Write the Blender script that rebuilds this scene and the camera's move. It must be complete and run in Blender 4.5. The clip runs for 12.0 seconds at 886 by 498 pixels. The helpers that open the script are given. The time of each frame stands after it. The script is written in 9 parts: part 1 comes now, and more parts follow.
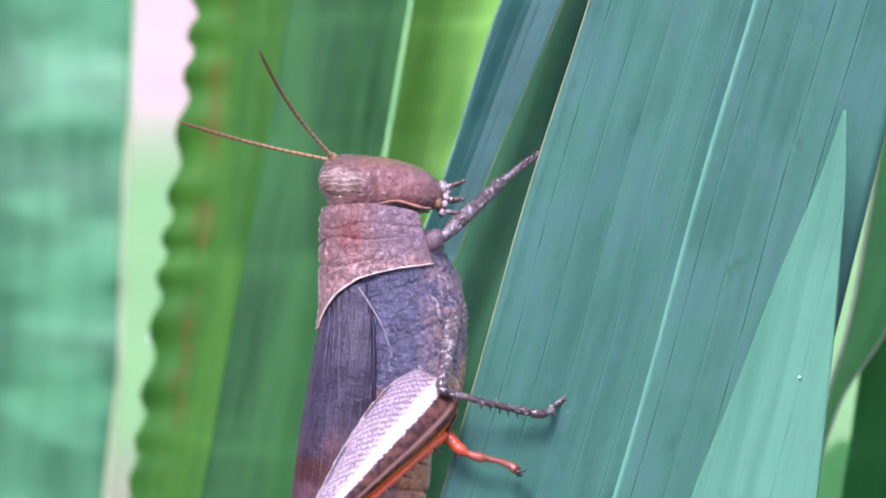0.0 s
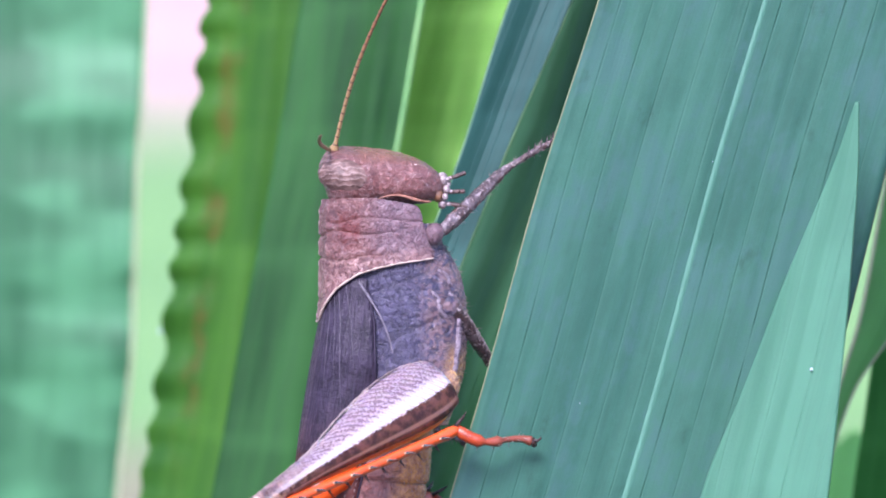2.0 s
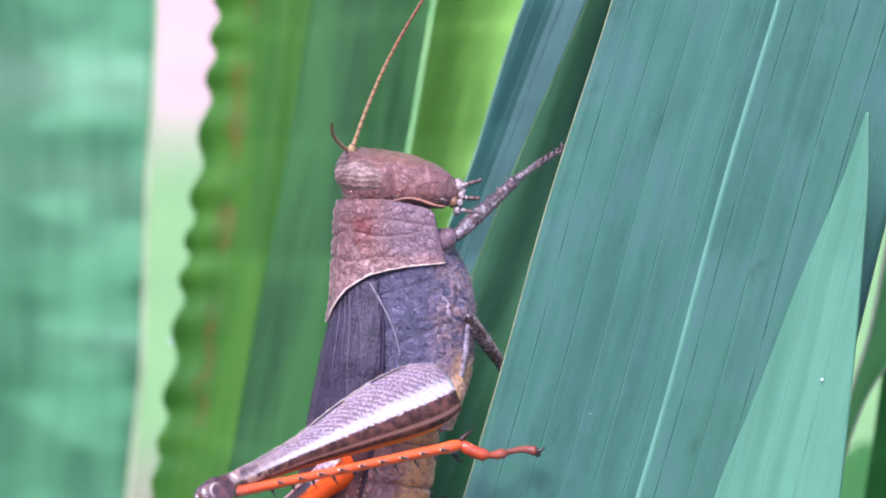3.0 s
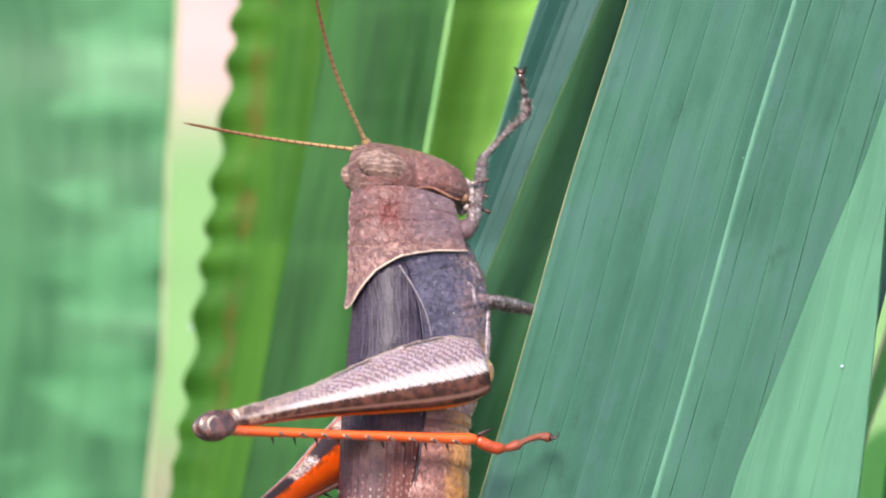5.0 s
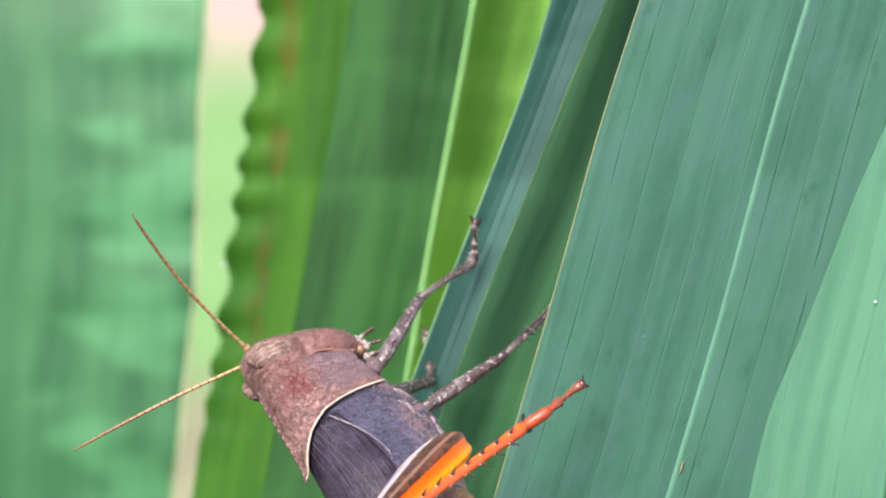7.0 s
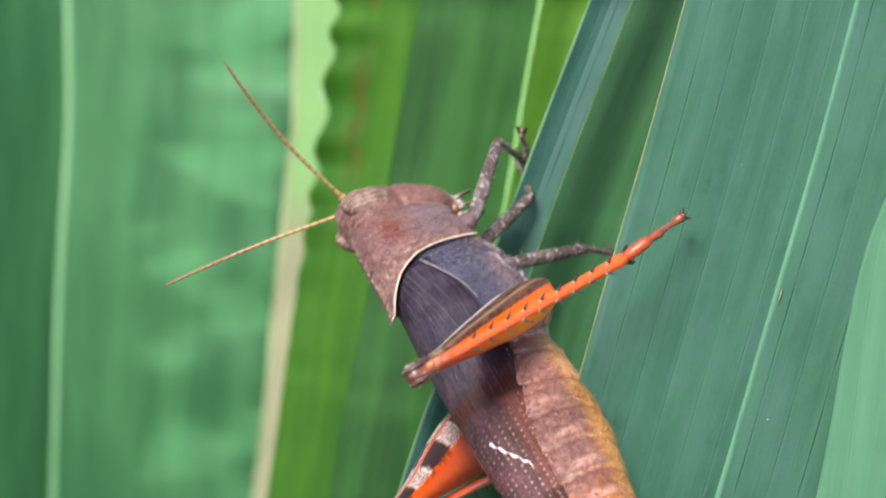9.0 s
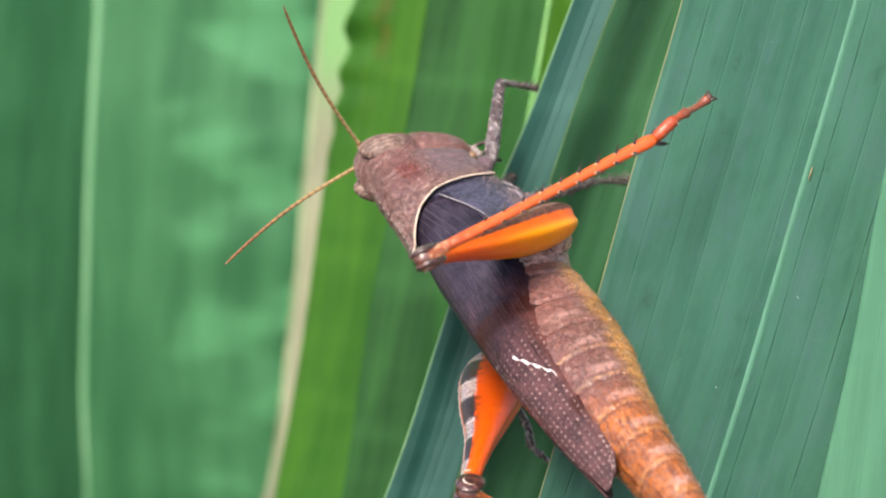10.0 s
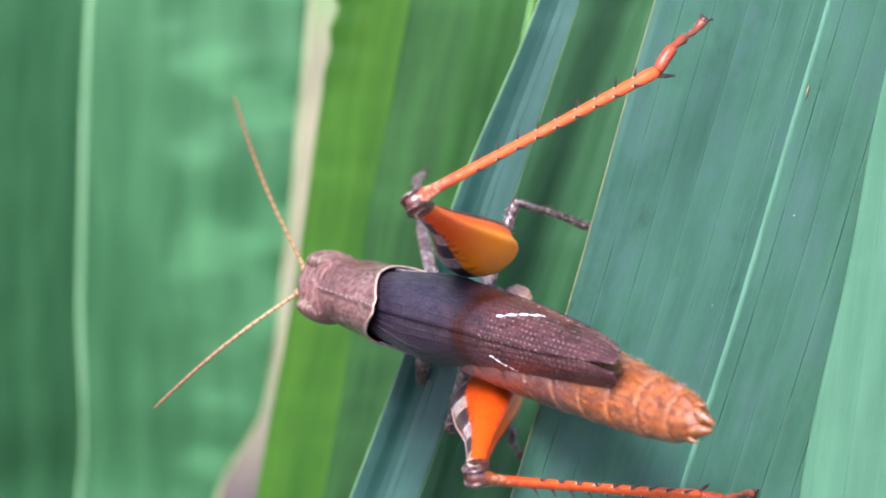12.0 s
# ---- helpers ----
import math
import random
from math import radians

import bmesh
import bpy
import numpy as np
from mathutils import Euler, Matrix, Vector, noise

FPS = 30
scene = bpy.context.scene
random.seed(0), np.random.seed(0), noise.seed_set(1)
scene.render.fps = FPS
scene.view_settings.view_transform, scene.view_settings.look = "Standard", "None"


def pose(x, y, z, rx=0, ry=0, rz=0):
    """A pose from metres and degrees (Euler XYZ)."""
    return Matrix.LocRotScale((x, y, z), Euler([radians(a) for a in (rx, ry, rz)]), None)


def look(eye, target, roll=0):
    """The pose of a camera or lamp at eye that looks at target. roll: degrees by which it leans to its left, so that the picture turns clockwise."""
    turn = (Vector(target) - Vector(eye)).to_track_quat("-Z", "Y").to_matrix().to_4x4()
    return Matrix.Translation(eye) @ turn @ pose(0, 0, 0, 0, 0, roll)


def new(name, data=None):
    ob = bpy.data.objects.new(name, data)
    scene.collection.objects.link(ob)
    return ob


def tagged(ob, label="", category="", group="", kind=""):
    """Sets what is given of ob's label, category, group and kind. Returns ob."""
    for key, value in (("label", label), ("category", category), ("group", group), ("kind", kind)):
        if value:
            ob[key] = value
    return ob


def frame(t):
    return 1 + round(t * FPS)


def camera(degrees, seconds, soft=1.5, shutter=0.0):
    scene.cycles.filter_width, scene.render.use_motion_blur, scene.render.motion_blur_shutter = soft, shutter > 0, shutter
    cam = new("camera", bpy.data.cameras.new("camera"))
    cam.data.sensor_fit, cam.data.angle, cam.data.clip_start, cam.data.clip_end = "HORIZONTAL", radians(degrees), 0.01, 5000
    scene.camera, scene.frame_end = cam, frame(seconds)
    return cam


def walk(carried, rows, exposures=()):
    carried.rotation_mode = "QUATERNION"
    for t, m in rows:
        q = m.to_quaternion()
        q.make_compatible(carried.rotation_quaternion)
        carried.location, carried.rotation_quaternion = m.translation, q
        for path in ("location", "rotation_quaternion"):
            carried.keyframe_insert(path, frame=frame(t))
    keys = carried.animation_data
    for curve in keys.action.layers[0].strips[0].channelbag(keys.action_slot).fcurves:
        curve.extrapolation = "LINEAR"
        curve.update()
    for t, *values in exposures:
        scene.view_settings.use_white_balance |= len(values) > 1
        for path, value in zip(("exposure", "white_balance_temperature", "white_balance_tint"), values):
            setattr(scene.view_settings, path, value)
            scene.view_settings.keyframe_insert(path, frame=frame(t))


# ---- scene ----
# ---- camera ----
# The stage is the slanting space of the plants: its x runs to the right, y ahead, z up along the blades.
STAGE = pose(0, 0, 0.75, -15, 0, 0)
EYE_BACK = 0.24891
cam = camera(10.0, 12.0, soft=1.8, shutter=0.5)
cam.data.dof.use_dof, cam.data.dof.focus_distance, cam.data.dof.aperture_fstop = True, 0.243, 80
walk(cam, [
    (0, STAGE @ pose(0, -EYE_BACK, 0, 90.000, -0.000, 0.000)),
    (0.5, STAGE @ pose(0, -EYE_BACK, 0, 89.942, -0.000, 0.026)),
    (1, STAGE @ pose(0, -EYE_BACK, 0, 89.917, -0.000, 0.058)),
    (1.5, STAGE @ pose(0, -EYE_BACK, 0, 89.923, -0.000, 0.058)),
    (2, STAGE @ pose(0, -EYE_BACK, 0, 89.910, -0.000, 0.134)),
    (2.5, STAGE @ pose(0, -EYE_BACK, 0, 89.888, -0.000, 0.224)),
    (3, STAGE @ pose(0, -EYE_BACK, 0, 90.026, -0.000, 0.252)),
    (3.2, STAGE @ pose(0, -EYE_BACK, 0, 90.077, -0.000, 0.249)),
    (4.8, STAGE @ pose(0, -EYE_BACK, 0, 89.987, -0.000, 0.511)),
    (5, STAGE @ pose(0, -EYE_BACK, 0, 89.872, -0.000, 0.479)),
    (5.5, STAGE @ pose(0, -EYE_BACK, 0, 89.546, -0.000, 0.486)),
    (6, STAGE @ pose(0, -EYE_BACK, 0, 89.316, -0.000, 0.575)),
    (6.5, STAGE @ pose(0, -EYE_BACK, 0, 89.156, -0.000, 0.703)),
    (6.7, STAGE @ pose(0, -EYE_BACK, 0, 89.157, 0.030, 0.760)),
    (8.3, STAGE @ pose(0, -EYE_BACK, 0, 88.511, 0.270, 1.568)),
    (8.5, STAGE @ pose(0, -EYE_BACK, 0, 88.059, 0.300, 1.746)),
    (9, STAGE @ pose(0, -EYE_BACK, 0, 87.224, 0.307, 1.955)),
    (9.5, STAGE @ pose(0, -EYE_BACK, 0, 86.447, 0.314, 2.182)),
    (10, STAGE @ pose(0, -EYE_BACK, 0, 85.843, 0.321, 2.294)),
    (10.5, STAGE @ pose(0, -EYE_BACK, 0, 85.735, 0.328, 2.192)),
    (11, STAGE @ pose(0, -EYE_BACK, 0, 85.550, 0.335, 2.172)),
    (11.5, STAGE @ pose(0, -EYE_BACK, 0, 85.239, 0.342, 2.234)),
    (12, STAGE @ pose(0, -EYE_BACK, 0, 84.922, 0.349, 2.251)),
], exposures=[(0, 1.74, 5550, 33), (3.2, 1.74, 5550, 33), (4.8, 1.74, 6700, 15), (6.7, 1.74, 6700, 15), (8.3, 1.58, 6900, 11), (10.5, 1.64, 6900, 10), (11, 1.82, 6850, 10), (11.5, 1.86, 6750, 13), (12, 1.88, 6200, 25)])

# ---- light ----
SUN_EL, SUN_AZ = radians(55), radians(200)   # azimuth clockwise from +y
world = bpy.data.worlds.new("sky")
scene.world = world
world.use_nodes = True
wt = world.node_tree
sky = wt.nodes.new("ShaderNodeTexSky")
sky.sky_type, sky.sun_disc = "NISHITA", False
sky.sun_elevation, sky.sun_rotation = SUN_EL, SUN_AZ
sky.air_density, sky.dust_density = 1.0, 2.5
wt.links.new(sky.outputs[0], wt.nodes["Background"].inputs[0])
wt.nodes["Background"].inputs[1].default_value = 0.105
sun_data = bpy.data.lights.new("sun", "SUN")
sun_data.energy, sun_data.angle, sun_data.color = 2.3, radians(22), (1.0, 0.96, 0.90)
sun = new("sun", sun_data)
sun_way = Vector((math.sin(SUN_AZ) * math.cos(SUN_EL), math.cos(SUN_AZ) * math.cos(SUN_EL), math.sin(SUN_EL)))
sun.matrix_world = look(sun_way * 5, (0, 0, 0))


# ---- material tools ----
class Nodes:
    """A short way to write node trees."""

    def __init__(self, name, rough=0.5):
        self.mat = bpy.data.materials.new(name)
        self.mat.use_nodes = True
        self.tree = self.mat.node_tree
        self.bsdf = self.tree.nodes["Principled BSDF"]
        self.out = self.tree.nodes["Material Output"]
        self.bsdf.inputs["Roughness"].default_value = rough

    def put(self, socket, value):
        if isinstance(value, bpy.types.NodeSocket):
            self.tree.links.new(value, socket)
        elif isinstance(value, tuple) and len(value) == 3 and socket.type == "RGBA":
            socket.default_value = (*value, 1)
        else:
            socket.default_value = value

    def node(self, kind, **inputs):
        n = self.tree.nodes.new(kind)
        for key, value in inputs.items():
            self.put(n.inputs[key.replace("_", " ")], value)
        return n

    def math(self, op, a, b=0.0, c=0.0, clamp=False):
        n = self.tree.nodes.new("ShaderNodeMath")
        n.operation, n.use_clamp = op, clamp
        for i, v in enumerate((a, b, c)):
            self.put(n.inputs[i], v)
        return n.outputs[0]

    def span(self, v, a, b, lo=0.0, hi=1.0, smooth=True):
        n = self.tree.nodes.new("ShaderNodeMapRange")
        n.interpolation_type = "SMOOTHSTEP" if smooth else "LINEAR"
        for i, x in enumerate((v, a, b, lo, hi)):
            self.put(n.inputs[i], x)
        return n.outputs[0]

    def mix(self, f, a, b):
        n = self.tree.nodes.new("ShaderNodeMix")
        n.data_type = "RGBA"
        self.put(n.inputs[0], f)
        self.put(n.inputs[6], a)
        self.put(n.inputs[7], b)
        return n.outputs[2]

    def coords(self, kind="Object", scale=(1000, 1000, 1000)):
        c = self.node("ShaderNodeTexCoord")
        m = self.node("ShaderNodeMapping", Vector=c.outputs[kind])
        m.inputs["Scale"].default_value = scale
        return m.outputs[0]

    def split(self, v):
        n = self.node("ShaderNodeSeparateXYZ", Vector=v)
        return n.outputs[0], n.outputs[1], n.outputs[2]

    def noise(self, v, scale, detail=4.0, rough=0.6, warp=0.0):
        return self.node("ShaderNodeTexNoise", Vector=v, Scale=scale, Detail=detail, Roughness=rough, Distortion=warp).outputs[0]

    def bump(self, height, depth, strength=1.0):
        n = self.node("ShaderNodeBump", Height=height, Strength=strength, Distance=depth)
        self.put(self.bsdf.inputs["Normal"], n.outputs[0])
        return n.outputs[0]

    def base(self, v):
        self.put(self.bsdf.inputs["Base Color"], v)


def leaf_material(name, dark, light, through_colour, translucent=0.35, stripe=1.25, stripe_depth=0.5, rough=0.42, blotch=0.3, cross=0.0, rust=None, gloss=0.28, painted_sheen=False, scuffs=0.25, bloom=None):
    """A grass-like blade: parallel veins along it, broad uneven tone, thin enough to let light through. UV is in mm."""
    n = Nodes(name, rough)
    uv = n.node("ShaderNodeUVMap").outputs[0]
    x, y, _ = n.split(uv)
    fine = n.noise(n.node("ShaderNodeMapping", Vector=uv, Scale=(9, 0.15, 1)).outputs[0], 1.0, 3)
    broad = n.noise(n.node("ShaderNodeMapping", Vector=uv, Scale=(0.35, 0.05, 1)).outputs[0], 1.0, 3)
    patch = n.noise(n.node("ShaderNodeMapping", Vector=uv, Scale=(0.055, 0.30, 1)).outputs[0], 1.0, 2)
    grain = n.noise(uv, 6.0, 4)
    tone = n.math("ADD", n.math("MULTIPLY", fine, 0.16), n.math("MULTIPLY", broad, 0.84))
    col = n.mix(n.span(tone, 0.36, 0.66), dark, light)
    if bloom:
        # waxy blue-grey bloom in cloudy patches, rubbed off to plain green between them
        cloud = n.noise(n.node("ShaderNodeMapping", Vector=uv, Scale=(0.34, 0.2, 1)).outputs[0], 1.0, 5, 0.62)
        fleck = n.noise(n.node("ShaderNodeMapping", Vector=uv, Scale=(2.6, 1.3, 1)).outputs[0], 1.0, 3, 0.6)
        wax = n.math("ADD", n.math("MULTIPLY", cloud, 0.72), n.math("MULTIPLY", fleck, 0.28))
        col = n.mix(n.math("MULTIPLY", n.span(wax, 0.47, 0.60), 0.5), col, bloom)
        col = n.mix(n.math("MULTIPLY", n.span(wax, 0.50, 0.38), 0.32), col, tuple(c * 0.78 for c in dark))
    if painted_sheen:
        # soft sheen put into the colour as pale patches on one half of the blade
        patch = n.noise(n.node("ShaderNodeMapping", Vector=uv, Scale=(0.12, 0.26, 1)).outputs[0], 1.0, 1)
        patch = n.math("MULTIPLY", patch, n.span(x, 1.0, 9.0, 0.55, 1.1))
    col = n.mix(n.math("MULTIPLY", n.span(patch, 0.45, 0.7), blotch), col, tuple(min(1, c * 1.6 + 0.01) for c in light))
    # secondary veins: narrow dark lines that come and go along the blade
    drift = n.math("MULTIPLY", n.math("SUBTRACT", broad, 0.5), 0.5)
    saw = n.math("ABSOLUTE", n.math("SUBTRACT", n.math("FRACT", n.math("DIVIDE", n.math("ADD", x, n.math("MULTIPLY", drift, 0.12)), stripe)), 0.5))
    gaps = n.span(n.noise(n.node("ShaderNodeMapping", Vector=uv, Scale=(1.1, 0.5, 1)).outputs[0], 1.0, 4), 0.35, 0.62)
    each = n.node("ShaderNodeTexWhiteNoise")
    each.noise_dimensions = "1D"
    n.put(each.inputs["W"], n.math("FLOOR", n.math("DIVIDE", n.math("ADD", x, n.math("MULTIPLY", drift, 0.12)), stripe)))
    gaps = n.math("MULTIPLY", gaps, n.span(each.outputs[0], 0.0, 1.0, 0.25, 1.0))
    line = n.math("MULTIPLY", n.span(saw, 0.0, 0.045, 1, 0), n.math("ADD", 0.12, n.math("MULTIPLY", gaps, 0.88)))
    beside = n.span(saw, 0.04, 0.16, 1, 0)
    col = n.mix(n.math("MULTIPLY", beside, 0.35), col, light)
    col = n.mix(n.math("MULTIPLY", line, stripe_depth), col, tuple(c * 0.4 for c in dark))
    col = n.mix(n.math("MULTIPLY", n.span(grain, 0.62, 0.8), 0.12), col, (0.25, 0.32, 0.2))
    # faint scuffs, dark and sparse
    scuff = n.noise(n.node("ShaderNodeMapping", Vector=uv, Scale=(0.55, 0.28, 1)).outputs[0], 1.0, 5, 0.7)
    col = n.mix(n.math("MULTIPLY", n.span(scuff, 0.58, 0.72), scuffs), col, tuple(c * 0.55 for c in dark))
    if rust:
        # rusty flecks in a band along one margin
        spots = n.noise(n.node("ShaderNodeMapping", Vector=uv, Scale=(0.6, 0.36, 1)).outputs[0], 1.0, 2)
        band = n.span(n.math("ABSOLUTE", n.math("SUBTRACT", x, rust)), 0.2, 1.1, 1, 0)
        col = n.mix(n.math("MULTIPLY", n.math("MULTIPLY", n.span(spots, 0.42, 0.66), band), n.span(y, -16.0, -6.0, 0.0, 0.7)), col, (0.15, 0.085, 0.02))
    n.base(col)
    ripple = n.math("ADD", n.math("MULTIPLY", fine, 0.14), n.math("MULTIPLY", line, -0.8))
    if cross:
        ripple = n.math("ADD", ripple, n.math("MULTIPLY", n.noise(n.node("ShaderNodeMapping", Vector=uv, Scale=(0.1, 0.5, 1)).outputs[0], 1.0, 2), cross))
    nor = n.bump(n.math("ADD", ripple, n.math("MULTIPLY", grain, 0.25)), 0.00008, 0.8)
    n.put(n.bsdf.inputs["Specular IOR Level"], gloss)
    tr = n.node("ShaderNodeBsdfTranslucent", Color=n.mix(n.span(tone, 0.35, 0.65), tuple(c * 0.7 for c in through_colour), through_colour), Normal=nor)
    mixer = n.node("ShaderNodeMixShader")
    mixer.inputs[0].default_value = translucent
    n.tree.links.new(n.bsdf.outputs[0], mixer.inputs[1])
    n.tree.links.new(tr.outputs[0], mixer.inputs[2])
    n.tree.links.new(mixer.outputs[0], n.out.inputs[0])
    return n.mat


def horn_material(name, dark, light, scale=2.0, rough=0.4, depth=0.00004, coat=0.0, stretch=(1, 1, 1)):
    """Chitin: mottled, finely pitted, a little glossy."""
    n = Nodes(name, rough)
    v = n.coords(scale=tuple(1000 * s for s in stretch))
    a, b = n.noise(v, scale, 5, 0.65), n.noise(v, scale * 6, 3)
    n.base(n.mix(n.span(n.math("ADD", n.math("MULTIPLY", a, 0.65), n.math("MULTIPLY", b, 0.35)), 0.36, 0.66), dark, light))
    n.bump(n.math("ADD", b, n.math("MULTIPLY", a, 0.6)), depth, 0.9)
    n.put(n.bsdf.inputs["Coat Weight"], coat)
    n.put(n.bsdf.inputs["Coat Roughness"], 0.25)
    n.put(n.bsdf.inputs["Roughness"], n.span(a, 0.3, 0.7, rough - 0.08, rough + 0.15))
    return n.mat


def cuticle(n, v, dark, light, fleck, flecks=0.5, grain=5.0, relief=0.0001):
    """Grainy chitin with pale flecks and wandering wrinkles: returns its colour and sets its relief."""
    a, b, c = n.noise(v, 1.1, 5, 0.65, 0.4), n.noise(v, grain, 5, 0.7, 0.3), n.noise(v, 2.3, 3, 0.5, 1.2)
    wrinkle = n.math("ABSOLUTE", n.math("SUBTRACT", n.noise(v, 1.7, 3, 0.55, 1.5), 0.5))
    tone = n.math("ADD", n.math("MULTIPLY", a, 0.4), n.math("MULTIPLY", b, 0.6))
    col = n.mix(n.span(tone, 0.30, 0.72), dark, light)
    crest = n.span(wrinkle, 0.0, 0.045, 1, 0)
    # glints along the wrinkles are painted as paler crests
    col = n.mix(n.math("MULTIPLY", n.math("MULTIPLY", crest, n.span(c, 0.35, 0.6)), 0.2), col, fleck)
    col = n.mix(n.math("MULTIPLY", n.span(b, 0.55, 0.66), n.math("MULTIPLY", n.span(c, 0.42, 0.6), flecks)), col, fleck)
    n.bump(n.math("ADD", n.math("MULTIPLY", crest, 0.35), n.math("ADD", n.math("MULTIPLY", b, 0.8), n.math("MULTIPLY", a, 0.5))), relief, 1.0)
    n.put(n.bsdf.inputs["Roughness"], n.span(b, 0.35, 0.65, 0.5, 0.26))
    n.put(n.bsdf.inputs["Specular IOR Level"], 0.42)
    n.put(n.bsdf.inputs["Coat Weight"], 1.0)
    n.put(n.bsdf.inputs["Coat Roughness"], 0.07)
    wet = n.node("ShaderNodeBump", Height=n.math("ADD", n.math("MULTIPLY", crest, 0.4), n.math("ADD", n.math("MULTIPLY", c, 1.2), b)), Strength=1.0, Distance=relief * 1.7)
    n.put(n.bsdf.inputs["Coat Normal"], wet.outputs[0])
    return col, a, b, c


# ---- mesh tools ----
MM = 0.001
K = 0.001 / 36   # the unit in which the grasshopper is drawn


def mesh_object(name, verts, faces, material, parent=None, label="", uvs=None, smooth=True):
    me = bpy.data.meshes.new(name)
    me.from_pydata([tuple(v) for v in verts], [], faces)
    if uvs is not None:
        layer = me.uv_layers.new(name="UVMap")
        loops = np.empty(len(me.loops), dtype=np.int32)
        me.loops.foreach_get("vertex_index", loops)
        layer.data.foreach_set("uv", np.asarray(uvs, dtype=np.float32)[loops].ravel())
    me.polygons.foreach_set("use_smooth", [smooth] * len(me.polygons))
    me.materials.append(material)
    me.update()
    ob = new(name, me)
    ob.parent = parent
    return tagged(ob, label)


def part(name, bm, material, parent, label=""):
    me = bpy.data.meshes.new(name)
    bm.to_mesh(me)
    bm.free()
    me.polygons.foreach_set("use_smooth", [True] * len(me.polygons))
    me.materials.append(material)
    ob = new(name, me)
    ob.parent = parent
    return tagged(ob, label)


def grid_normals(P):
    du, dv = np.gradient(P, axis=0), np.gradient(P, axis=1)
    n = np.cross(du, dv)
    return n / np.maximum(np.linalg.norm(n, axis=2, keepdims=True), 1e-12)


def sheet(P, thick):
    """A thin closed shell from a grid of points: verts and faces."""
    a, b = P.shape[:2]
    N = grid_normals(P)
    verts = np.concatenate([(P + N * thick / 2).reshape(-1, 3), (P - N * thick / 2).reshape(-1, 3)])
    faces, o = [], a * b
    for i in range(a - 1):
        for j in range(b - 1):
            q = (i * b + j, i * b + j + 1, (i + 1) * b + j + 1, (i + 1) * b + j)
            faces.append(q[::-1])
            faces.append(tuple(k + o for k in q))
    rim = [j for j in range(b)] + [i * b + b - 1 for i in range(1, a)] + [(a - 1) * b + j for j in range(b - 2, -1, -1)] + [i * b for i in range(a - 2, 0, -1)]
    for k in range(len(rim)):
        p, q = rim[k], rim[(k + 1) % len(rim)]
        faces.append((p, q, q + o, p + o))
    return verts, faces


def skin(R, closed=True):
    """Quads over rings of points R[i, j], capped at both ends."""
    a, b = R.shape[:2]
    verts = R.reshape(-1, 3)
    faces = []
    for i in range(a - 1):
        for j in range(b):
            k = (j + 1) % b
            faces.append((i * b + j, i * b + k, (i + 1) * b + k, (i + 1) * b + j))
    faces.append(tuple(range(b))[::-1])
    faces.append(tuple((a - 1) * b + j for j in range(b)))
    return verts, faces


def smooth_steps(xs, table):
    """Smooth values of a table (x, a, b, ...) at xs, without overshoot."""
    t = np.array(sorted(table), float)
    x, out = t[:, 0], []
    for c in range(1, t.shape[1]):
        y = t[:, c]
        h, d = np.diff(x), np.diff(y) / np.diff(x)
        m = np.zeros_like(y)
        m[0], m[-1] = d[0], d[-1]
        for i in range(1, len(y) - 1):
            if d[i - 1] * d[i] > 0:
                w1, w2 = 2 * h[i] + h[i - 1], h[i] + 2 * h[i - 1]
                m[i] = (w1 + w2) / (w1 / d[i - 1] + w2 / d[i])
        k = np.clip(np.searchsorted(x, xs) - 1, 0, len(x) - 2)
        s = (xs - x[k]) / h[k]
        out.append((2 * s**3 - 3 * s**2 + 1) * y[k] + (s**3 - 2 * s**2 + s) * h[k] * m[k] + (3 * s**2 - 2 * s**3) * y[k + 1] + (s**3 - s**2) * h[k] * m[k + 1])
    return out


def tube(points, radii, sides=10, squash=1.0):
    """Rings round a line of points."""
    P = np.array(points, float)
    T = np.gradient(P, axis=0)
    T /= np.linalg.norm(T, axis=1, keepdims=True)
    up = np.eye(3)[np.argmin(np.abs(T).max(axis=0))]
    rings = []
    for p, t, r in zip(P, T, radii):
        s = np.cross(up, t)
        s /= np.linalg.norm(s)
        u = np.cross(t, s)
        a = np.linspace(0, 2 * np.pi, sides, endpoint=False)
        rings.append(p + r * (np.cos(a)[:, None] * s * squash + np.sin(a)[:, None] * u))
    return np.array(rings)


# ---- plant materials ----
leaf_pale = leaf_material("pale_leaf", (0.030, 0.132, 0.054), (0.062, 0.205, 0.092), (0.12, 0.38, 0.13), 0.45, 2.6, 0.08, 0.42, 0.75, 0.4, painted_sheen=True)
leaf_yellow = leaf_material("yellow_green_leaf", (0.026, 0.116, 0.011), (0.056, 0.172, 0.015), (0.18, 0.44, 0.02), 0.5, 1.8, 0.12, 0.5, 0.3, rust=-2.1)
leaf_mid = leaf_material("mid_green_leaf", (0.012, 0.064, 0.015), (0.040, 0.150, 0.035), (0.10, 0.33, 0.04), 0.5, 1.6, 0.3, 0.45, 0.3)
# sunlight on and through this blade is put into its bright colours
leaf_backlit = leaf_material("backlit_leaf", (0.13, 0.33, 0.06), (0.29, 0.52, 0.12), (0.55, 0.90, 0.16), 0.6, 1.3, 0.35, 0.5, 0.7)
leaf_blue = leaf_material("blue_green_leaf", (0.012, 0.055, 0.044), (0.029, 0.095, 0.078), (0.06, 0.25, 0.08), 0.2, 0.8, 0.22, 0.42, 0.3, gloss=0.3)
leaf_dark = leaf_material("dark_green_leaf", (0.021, 0.094, 0.040), (0.043, 0.148, 0.061), (0.12, 0.40, 0.11), 0.45, 0.9, 0.2, 0.45, 0.3)
